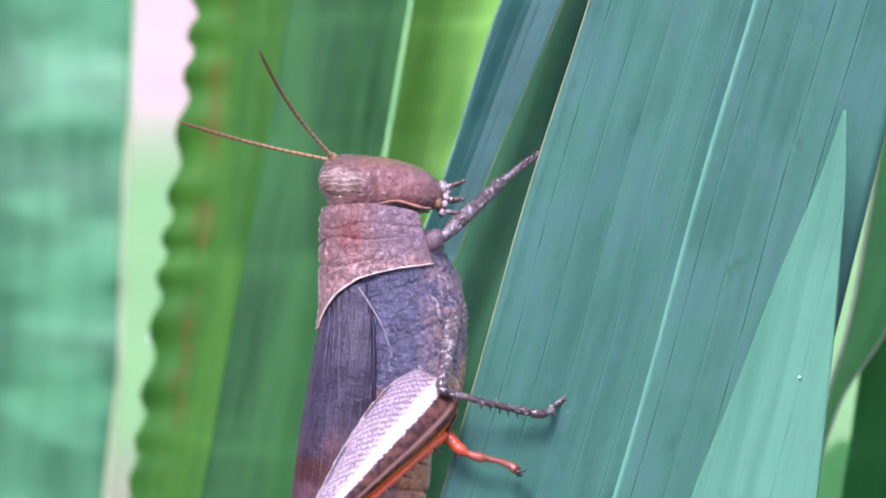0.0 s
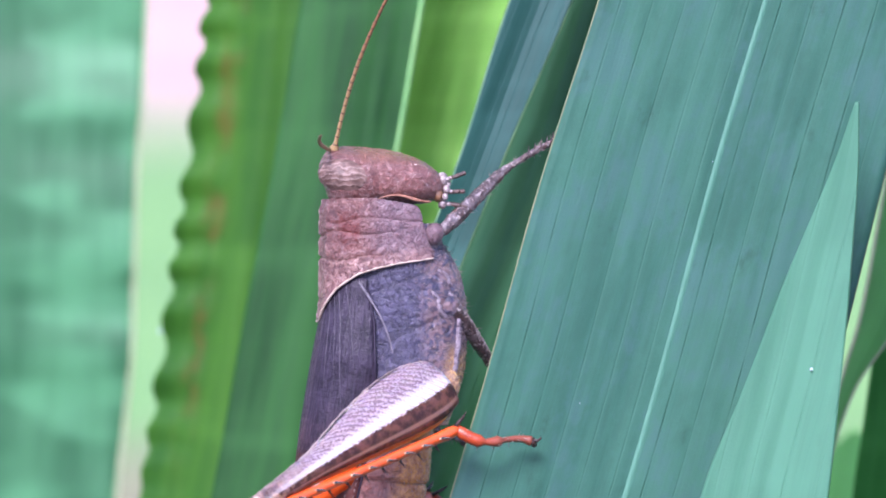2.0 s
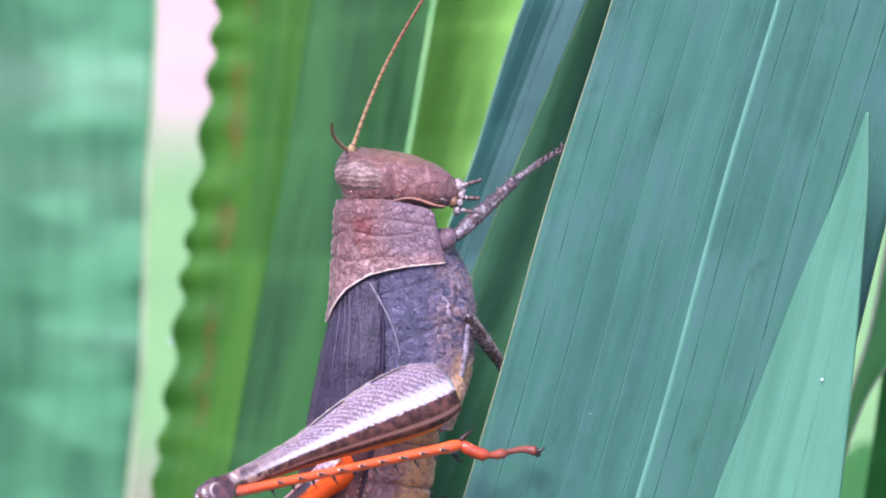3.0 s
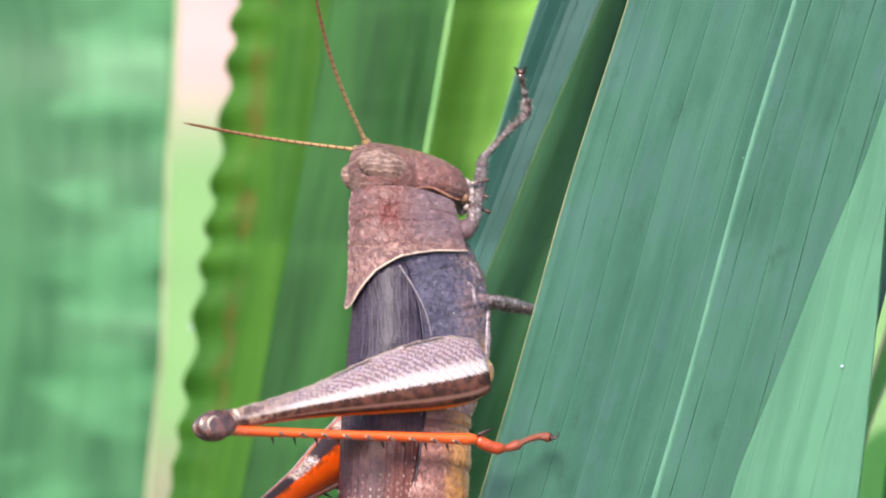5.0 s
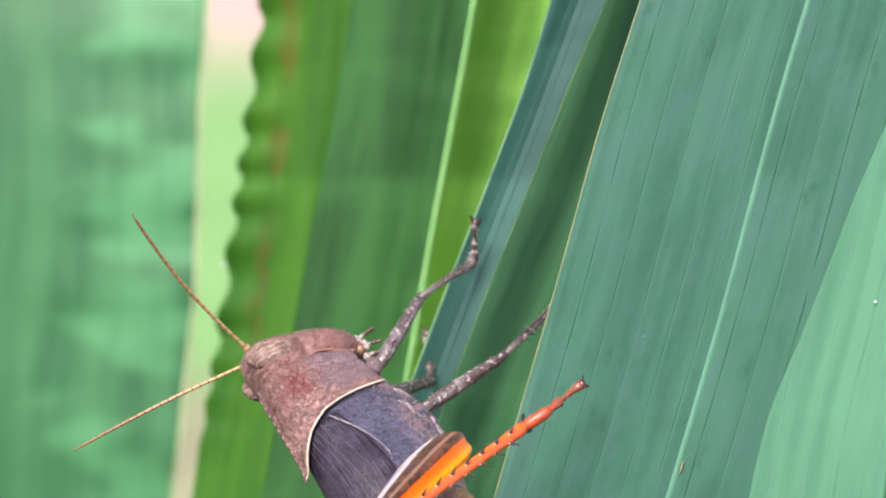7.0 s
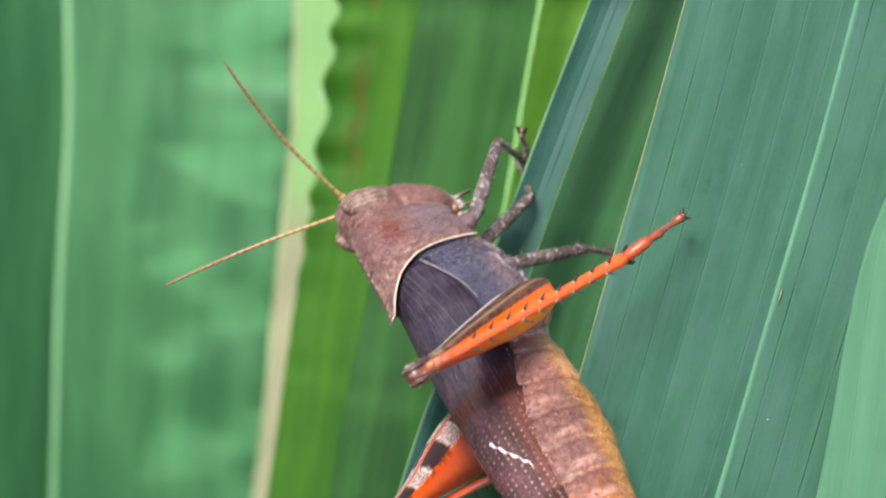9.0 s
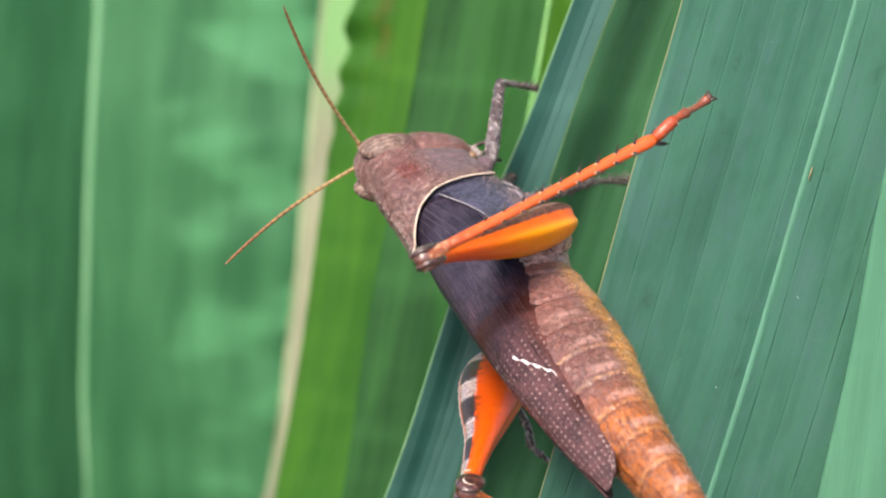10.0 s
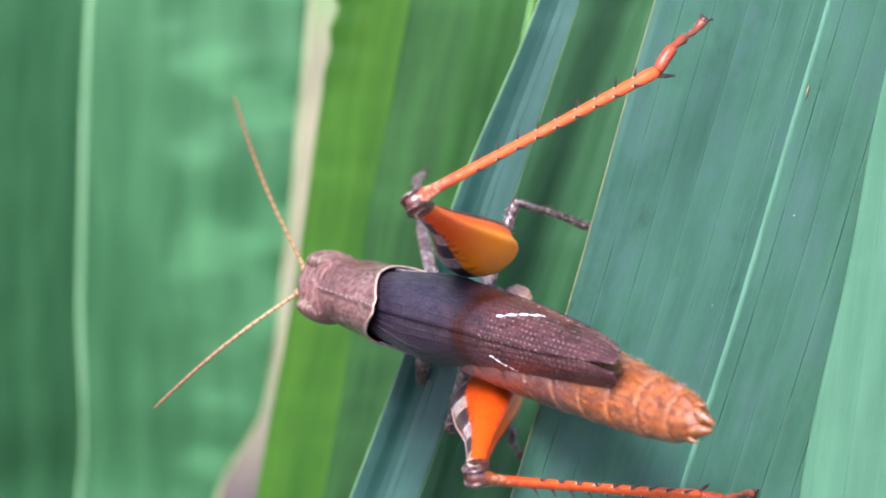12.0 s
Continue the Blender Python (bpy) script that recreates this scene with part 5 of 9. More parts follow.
def motions():
    # body of the grasshopper, in the stage's space
    walk(hopper, [
        (0, STAGE @ pose(-0.003010, -0.004000, -0.000866, -100.85, -85.06, 102.35)),
        (0.5, STAGE @ pose(-0.003214, -0.004000, -0.000936, -113.01, -86.31, 113.80)),
        (1, STAGE @ pose(-0.003371, -0.004000, -0.001003, -110.48, -86.09, 110.54)),
        (1.3, STAGE @ pose(-0.003421, -0.004000, -0.001032, -114.29, -85.91, 114.40)),
        (1.4, STAGE @ pose(-0.003438, -0.004000, -0.001042, -115.48, -85.85, 115.61)),
        (1.5, STAGE @ pose(-0.003455, -0.004000, -0.001052, -116.64, -85.78, 116.79)),
        (2, STAGE @ pose(-0.003585, -0.004000, -0.000877, -149.75, -88.78, 152.33)),
        (2.5, STAGE @ pose(-0.003666, -0.004000, -0.000717, -73.91, -88.76, 76.21)),
        (3, STAGE @ pose(-0.003507, -0.004000, -0.000516, -43.47, -87.60, 45.36)),
        (3.2, STAGE @ pose(-0.003444, -0.004000, -0.000436, -38.62, -87.06, 40.35)),
        (3.5, STAGE @ pose(-0.003449, -0.004000, -0.000463, -50.31, -86.21, 54.04)),
        (3.8, STAGE @ pose(-0.003460, -0.004000, -0.000528, -62.48, -83.79, 71.10)),
        (4.1, STAGE @ pose(-0.003475, -0.004000, -0.000609, -66.67, -80.58, 81.33)),
        (4.4, STAGE @ pose(-0.003488, -0.004000, -0.000682, -67.19, -77.63, 87.35)),
        (4.6, STAGE @ pose(-0.003494, -0.004000, -0.000715, -66.97, -76.30, 89.62)),
        (4.8, STAGE @ pose(-0.003496, -0.004000, -0.000728, -66.83, -75.80, 90.43)),
        (5, STAGE @ pose(-0.003805, -0.004000, -0.000842, -71.25, -73.80, 93.39)),
        (5.2, STAGE @ pose(-0.004113, -0.004000, -0.000956, -74.86, -71.74, 95.54)),
        (5.5, STAGE @ pose(-0.004576, -0.004000, -0.001127, -79.24, -68.61, 97.71)),
        (5.8, STAGE @ pose(-0.004612, -0.004000, -0.001170, -79.31, -68.60, 98.99)),
        (6, STAGE @ pose(-0.004636, -0.004000, -0.001199, -79.35, -68.60, 99.85)),
        (6.2, STAGE @ pose(-0.004661, -0.004000, -0.001228, -79.39, -68.59, 100.71)),
        (6.4, STAGE @ pose(-0.004685, -0.004000, -0.001257, -79.43, -68.59, 101.57)),
        (6.5, STAGE @ pose(-0.004697, -0.004000, -0.001271, -79.45, -68.58, 102.00)),
        (6.6, STAGE @ pose(-0.006763, -0.003000, -0.006524, -102.42, -56.31, 122.25)),
        (6.7, STAGE @ pose(-0.008829, -0.002000, -0.011777, -113.56, -41.97, 130.47)),
        (7.1, STAGE @ pose(-0.008901, -0.001688, -0.011872, -112.22, -41.92, 129.68)),
        (7.5, STAGE @ pose(-0.009060, -0.001000, -0.012081, -109.26, -41.74, 127.95)),
        (7.9, STAGE @ pose(-0.009220, -0.000313, -0.012289, -106.31, -41.51, 126.24)),
        (8.3, STAGE @ pose(-0.009292, 0.000000, -0.012384, -104.98, -41.38, 125.47)),
        (8.5, STAGE @ pose(-0.009539, 0.000054, -0.012853, -103.05, -39.05, 124.40)),
        (9, STAGE @ pose(-0.009389, 0.000189, -0.013003, -102.78, -38.78, 123.47)),
        (9.5, STAGE @ pose(-0.009239, 0.000324, -0.013154, -102.52, -38.51, 122.55)),
        (9.8, STAGE @ pose(-0.009712, 0.000405, -0.013864, -100.56, -37.32, 122.50)),
        (9.9, STAGE @ pose(-0.009840, 0.000432, -0.014997, -99.57, -34.15, 122.10)),
        (10, STAGE @ pose(-0.009967, 0.000459, -0.016129, -98.64, -30.97, 121.77)),
        (10.1, STAGE @ pose(-0.009973, 0.000486, -0.016015, -99.85, -30.62, 122.38)),
        (10.2, STAGE @ pose(-0.010316, 0.000513, -0.016515, -102.96, -27.53, 122.41)),
        (10.3, STAGE @ pose(-0.010660, 0.000541, -0.017015, -105.97, -24.46, 122.25)),
        (10.4, STAGE @ pose(-0.011003, 0.000568, -0.017514, -108.93, -21.39, 121.93)),
        (10.5, STAGE @ pose(-0.011346, 0.000595, -0.018014, -111.85, -18.34, 121.45)),
        (11, STAGE @ pose(-0.011191, 0.000730, -0.018644, -107.74, -16.91, 120.28)),
        (11.5, STAGE @ pose(-0.011257, 0.000865, -0.018892, -108.35, -16.18, 119.83)),
        (11.6, STAGE @ pose(-0.011245, 0.000892, -0.019292, -108.55, -15.38, 119.34)),
        (11.7, STAGE @ pose(-0.012526, 0.000919, -0.022901, -79.89, -9.96, 124.95)),
        (11.8, STAGE @ pose(-0.011848, 0.000946, -0.024815, -79.06, -6.14, 124.03)),
        (11.9, STAGE @ pose(-0.012115, 0.000973, -0.024919, -78.36, -5.72, 124.33)),
        (12, STAGE @ pose(-0.012381, 0.001000, -0.025023, -77.66, -5.30, 124.63)),
    ])
    walk(moving["antenna_r_0"], [
        (0, pose(0.005250, -0.000500, 0.002180, -0.00, -21.23, -60.75)),
        (0.5, pose(0.005250, -0.000500, 0.002180, 0.00, -20.20, -47.36)),
        (1, pose(0.005250, -0.000500, 0.002180, 0.00, -18.88, -39.82)),
        (1.3, pose(0.005250, -0.000500, 0.002180, -0.00, -10.26, -36.68)),
        (1.4, pose(0.005250, -0.000500, 0.002180, -0.00, -7.37, -35.68)),
        (1.5, pose(0.005250, -0.000500, 0.002180, 0.00, -4.51, -34.70)),
        (2, pose(0.005250, -0.000500, 0.002180, -0.00, 17.81, -31.08)),
        (2.5, pose(0.005250, -0.000500, 0.002180, -0.00, 14.57, -33.01)),
        (3, pose(0.005250, -0.000500, 0.002180, -0.00, 22.51, -25.12)),
        (3.2, pose(0.005250, -0.000500, 0.002180, 0.00, 20.86, -24.35)),
        (3.5, pose(0.005250, -0.000500, 0.002180, 0.00, 16.67, -25.86)),
        (3.8, pose(0.005250, -0.000500, 0.002180, -0.00, 5.33, -29.67)),
        (4.1, pose(0.005250, -0.000500, 0.002180, 0.00, -9.87, -34.60)),
        (4.4, pose(0.005250, -0.000500, 0.002180, 0.00, -22.99, -39.23)),
        (4.6, pose(0.005250, -0.000500, 0.002180, 0.00, -28.31, -41.36)),
        (4.8, pose(0.005250, -0.000500, 0.002180, -0.00, -30.20, -42.18)),
        (5, pose(0.005250, -0.000500, 0.002180, -0.00, -30.72, -45.14)),
        (5.2, pose(0.005250, -0.000500, 0.002180, 0.00, -31.17, -48.14)),
        (5.5, pose(0.005250, -0.000500, 0.002180, 0.00, -31.71, -52.68)),
        (5.8, pose(0.005250, -0.000500, 0.002180, 0.00, -32.19, -57.69)),
        (6, pose(0.005250, -0.000500, 0.002180, -0.00, -32.40, -61.07)),
        (6.2, pose(0.005250, -0.000500, 0.002180, 0.00, -32.53, -64.48)),
        (6.4, pose(0.005250, -0.000500, 0.002180, -0.00, -32.56, -67.87)),
        (6.5, pose(0.005250, -0.000500, 0.002180, -0.00, -32.54, -69.55)),
        (6.6, pose(0.005250, -0.000500, 0.002180, 0.00, -30.03, -63.60)),
        (6.7, pose(0.005250, -0.000500, 0.002180, 0.00, -27.27, -57.96)),
        (7.1, pose(0.005250, -0.000500, 0.002180, 0.00, -27.80, -55.65)),
        (7.5, pose(0.005250, -0.000500, 0.002180, 0.00, -28.83, -50.43)),
        (7.9, pose(0.005250, -0.000500, 0.002180, -0.00, -29.65, -45.12)),
        (8.3, pose(0.005250, -0.000500, 0.002180, 0.00, -29.95, -42.70)),
        (8.5, pose(0.005250, -0.000500, 0.002180, -0.00, -31.25, -44.14)),
        (9, pose(0.005250, -0.000500, 0.002180, 0.00, -33.56, -54.30)),
        (9.5, pose(0.005250, -0.000500, 0.002180, 0.00, -29.19, -65.39)),
        (9.8, pose(0.005250, -0.000500, 0.002180, 0.00, -24.50, -77.83)),
        (9.9, pose(0.005250, -0.000500, 0.002180, 0.00, -26.35, -78.54)),
        (10, pose(0.005250, -0.000500, 0.002180, -0.00, -28.21, -79.28)),
        (10.1, pose(0.005250, -0.000500, 0.002180, 0.00, -26.58, -78.97)),
        (10.2, pose(0.005250, -0.000500, 0.002180, -0.00, -20.40, -81.20)),
        (10.3, pose(0.005250, -0.000500, 0.002180, -0.00, -14.03, -83.31)),
        (10.4, pose(0.005250, -0.000500, 0.002180, -0.00, -7.64, -85.31)),
        (10.5, pose(0.005250, -0.000500, 0.002180, -0.00, -1.41, -87.19)),
        (11, pose(0.005250, -0.000500, 0.002180, 0.00, 10.12, -125.15)),
        (11.5, pose(0.005250, -0.000500, 0.002180, 0.00, 12.57, -130.05)),
        (11.6, pose(0.005250, -0.000500, 0.002180, -0.00, 7.89, -123.17)),
        (11.7, pose(0.005250, -0.000500, 0.002180, 0.00, -38.09, -105.25)),
        (11.8, pose(0.005250, -0.000500, 0.002180, 0.00, -11.98, -79.39)),
        (11.9, pose(0.005250, -0.000500, 0.002180, 0.00, -20.52, -74.41)),
        (12, pose(0.005250, -0.000500, 0.002180, -0.00, -28.89, -68.85)),
    ])
    walk(moving["antenna_l_0"], [
        (0, pose(0.005250, 0.000500, 0.002180, -0.00, -50.75, -76.73)),
        (0.5, pose(0.005250, 0.000500, 0.002180, 0.00, -64.46, -89.37)),
        (1, pose(0.005250, 0.000500, 0.002180, -0.00, -48.15, -93.15)),
        (1.3, pose(0.005250, 0.000500, 0.002180, -0.00, -30.78, -89.75)),
        (1.4, pose(0.005250, 0.000500, 0.002180, -0.00, -24.94, -88.90)),
        (1.5, pose(0.005250, 0.000500, 0.002180, 0.00, -19.27, -88.15)),
        (2, pose(0.005250, 0.000500, 0.002180, 0.00, -4.58, -86.92)),
        (2.5, pose(0.005250, 0.000500, 0.002180, 0.00, -16.58, -80.72)),
        (3, pose(0.005250, 0.000500, 0.002180, 0.00, -5.99, -84.43)),
        (3.2, pose(0.005250, 0.000500, 0.002180, 0.00, -1.77, -85.85)),
        (3.5, pose(0.005250, 0.000500, 0.002180, 0.00, -7.11, -86.02)),
        (3.8, pose(0.005250, 0.000500, 0.002180, -0.00, -22.77, -86.54)),
        (4.1, pose(0.005250, 0.000500, 0.002180, 0.00, -45.33, -87.58)),
        (4.4, pose(0.005250, 0.000500, 0.002180, 0.00, -64.06, -89.42)),
        (4.6, pose(0.005250, 0.000500, 0.002180, -0.00, -71.07, -90.93)),
        (4.8, pose(0.005250, 0.000500, 0.002180, 0.00, -73.47, -91.74)),
        (5, pose(0.005250, 0.000500, 0.002180, 0.00, -82.11, -88.78)),
        (5.2, pose(0.005250, 0.000500, 0.002180, -21.17, -88.63, 51.66)),
        (5.5, pose(0.005250, 0.000500, 0.002180, 0.00, -75.71, 82.68)),
        (5.8, pose(0.005250, 0.000500, 0.002180, 0.00, -74.47, 82.49)),
        (6, pose(0.005250, 0.000500, 0.002180, 0.00, -73.65, 82.37)),
        (6.2, pose(0.005250, 0.000500, 0.002180, -0.00, -72.82, 82.27)),
        (6.4, pose(0.005250, 0.000500, 0.002180, -0.00, -72.00, 82.18)),
        (6.5, pose(0.005250, 0.000500, 0.002180, -0.00, -71.59, 82.13)),
        (6.6, pose(0.005250, 0.000500, 0.002180, 0.00, -71.41, 79.97)),
        (6.7, pose(0.005250, 0.000500, 0.002180, 0.00, -71.20, 77.85)),
        (7.1, pose(0.005250, 0.000500, 0.002180, -0.00, -70.87, 77.23)),
        (7.5, pose(0.005250, 0.000500, 0.002180, 0.00, -70.15, 75.95)),
        (7.9, pose(0.005250, 0.000500, 0.002180, -0.00, -69.41, 74.75)),
        (8.3, pose(0.005250, 0.000500, 0.002180, 0.00, -69.08, 74.23)),
        (8.5, pose(0.005250, 0.000500, 0.002180, -0.00, -67.88, 74.15)),
        (9, pose(0.005250, 0.000500, 0.002180, 0.00, -68.57, 74.12)),
        (9.5, pose(0.005250, 0.000500, 0.002180, 0.00, -69.45, 145.71)),
        (9.8, pose(0.005250, 0.000500, 0.002180, 0.00, -49.18, -166.81)),
        (9.9, pose(0.005250, 0.000500, 0.002180, 0.00, -59.06, 176.57)),
        (10, pose(0.005250, 0.000500, 0.002180, -0.00, -65.38, 149.91)),
        (10.1, pose(0.005250, 0.000500, 0.002180, -0.00, -65.63, 157.42)),
        (10.2, pose(0.005250, 0.000500, 0.002180, 0.00, -67.35, 158.25)),
        (10.3, pose(0.005250, 0.000500, 0.002180, 0.00, -69.06, 159.22)),
        (10.4, pose(0.005250, 0.000500, 0.002180, 0.00, -70.78, 160.35)),
        (10.5, pose(0.005250, 0.000500, 0.002180, 0.00, -72.48, 161.69)),
        (11, pose(0.005250, 0.000500, 0.002180, -0.00, -56.93, 168.75)),
        (11.5, pose(0.005250, 0.000500, 0.002180, 0.00, -59.95, 163.90)),
        (11.6, pose(0.005250, 0.000500, 0.002180, -0.00, -67.04, 155.45)),
        (11.7, pose(0.005250, 0.000500, 0.002180, 0.00, -41.64, 102.35)),
        (11.8, pose(0.005250, 0.000500, 0.002180, -0.00, -35.49, 73.23)),
        (11.9, pose(0.005250, 0.000500, 0.002180, 0.00, -35.22, 72.40)),
        (12, pose(0.005250, 0.000500, 0.002180, 0.00, -34.93, 71.59)),
    ])
    walk(moving["hind_r_0"], [
        (0, pose(-0.006167, -0.002778, -0.002556, -14.45, -36.97, -146.35)),
        (0.5, pose(-0.006167, -0.002778, -0.002556, -25.39, -36.70, -130.88)),
        (1, pose(-0.006167, -0.002778, -0.002556, -26.91, -36.04, -130.33)),
        (1.3, pose(-0.006167, -0.002778, -0.002556, -28.72, -36.66, -128.39)),
        (1.4, pose(-0.006167, -0.002778, -0.002556, -30.00, -36.86, -127.73)),
        (1.5, pose(-0.006167, -0.002778, -0.002556, -30.29, -37.05, -127.07)),
        (2, pose(-0.006167, -0.002778, -0.002556, -34.37, -41.89, -122.13)),
        (2.5, pose(-0.006167, -0.002778, -0.002556, -36.90, -44.66, -122.34)),
        (3, pose(-0.006167, -0.002778, -0.002556, -40.73, -48.29, -121.53)),
        (3.2, pose(-0.006167, -0.002778, -0.002556, -42.70, -49.74, -121.20)),
        (3.5, pose(-0.006167, -0.002778, -0.002556, -41.46, -52.59, -123.84)),
        (3.8, pose(-0.006167, -0.002778, -0.002556, -36.88, -59.21, -131.75)),
        (4.1, pose(-0.006167, -0.002778, -0.002556, -26.26, -66.45, -146.07)),
        (4.4, pose(-0.006167, -0.002778, -0.002556, -10.30, -71.28, -166.12)),
        (4.6, pose(-0.006167, -0.002778, -0.002556, -0.23, -72.59, -177.81)),
        (4.8, pose(-0.006167, -0.002778, -0.002556, 4.03, -72.91, 177.42)),
        (5, pose(-0.006167, -0.002778, -0.002556, -12.41, -73.40, -168.47)),
        (5.2, pose(-0.006167, -0.002778, -0.002556, -28.43, -72.56, -154.56)),
        (5.5, pose(-0.006167, -0.002778, -0.002556, -47.28, -69.15, -138.35)),
        (5.8, pose(-0.006167, -0.002778, -0.002556, -46.94, -70.65, -138.99)),
        (6, pose(-0.006167, -0.002778, -0.002556, -46.66, -71.64, -139.47)),
        (6.2, pose(-0.006167, -0.002778, -0.002556, -46.33, -72.63, -140.00)),
        (6.4, pose(-0.006167, -0.002778, -0.002556, -45.95, -73.61, -140.59)),
        (6.5, pose(-0.006167, -0.002778, -0.002556, -45.74, -74.10, -140.91)),
        (6.6, pose(-0.006167, -0.002778, -0.002556, -4.68, -59.25, -128.63)),
        (6.7, pose(-0.006167, -0.002778, -0.002556, 21.74, -45.29, -141.44)),
        (7.1, pose(-0.006167, -0.002778, -0.002556, 22.66, -45.38, -142.03)),
        (7.5, pose(-0.006167, -0.002778, -0.002556, 24.65, -45.58, -143.35)),
        (7.9, pose(-0.006167, -0.002778, -0.002556, 26.62, -45.77, -144.69)),
        (8.3, pose(-0.006167, -0.002778, -0.002556, 27.51, -45.85, -145.31)),
        (8.5, pose(-0.006167, -0.002778, -0.002556, 28.75, -46.16, -147.72)),
        (9, pose(-0.006167, -0.002778, -0.002556, 27.60, -47.27, -145.31)),
        (9.5, pose(-0.006167, -0.002778, -0.002556, 26.28, -48.32, -142.78)),
        (9.8, pose(-0.006167, -0.002778, -0.002556, 24.11, -49.71, -143.28)),
        (9.9, pose(-0.006167, -0.002778, -0.002556, 21.48, -50.04, -143.57)),
        (10, pose(-0.006167, -0.002778, -0.002556, 18.29, -50.24, -143.88)),
        (10.1, pose(-0.006167, -0.002778, -0.002556, 16.66, -49.51, -143.16)),
        (10.2, pose(-0.006167, -0.002778, -0.002556, 11.87, -47.27, -142.35)),
        (10.3, pose(-0.006167, -0.002778, -0.002556, 7.40, -44.83, -141.96)),
        (10.4, pose(-0.006167, -0.002778, -0.002556, 3.24, -42.20, -141.98)),
        (10.5, pose(-0.006167, -0.002778, -0.002556, -0.65, -39.43, -142.39)),
        (11, pose(-0.006167, -0.002778, -0.002556, 2.48, -41.38, -143.98)),
        (11.5, pose(-0.006167, -0.002778, -0.002556, 1.94, -40.26, -143.46)),
        (11.6, pose(-0.006167, -0.002778, -0.002556, 1.64, -39.96, -143.54)),
        (11.7, pose(-0.005147, -0.003317, -0.001746, 34.37, -51.81, -164.64)),
        (11.8, pose(-0.005147, -0.003726, -0.001576, 35.00, -50.19, -164.90)),
        (11.9, pose(-0.005138, -0.003721, -0.001560, 34.89, -50.10, -165.84)),
        (12, pose(-0.005129, -0.003716, -0.001544, 34.78, -49.98, -166.77)),
    ])
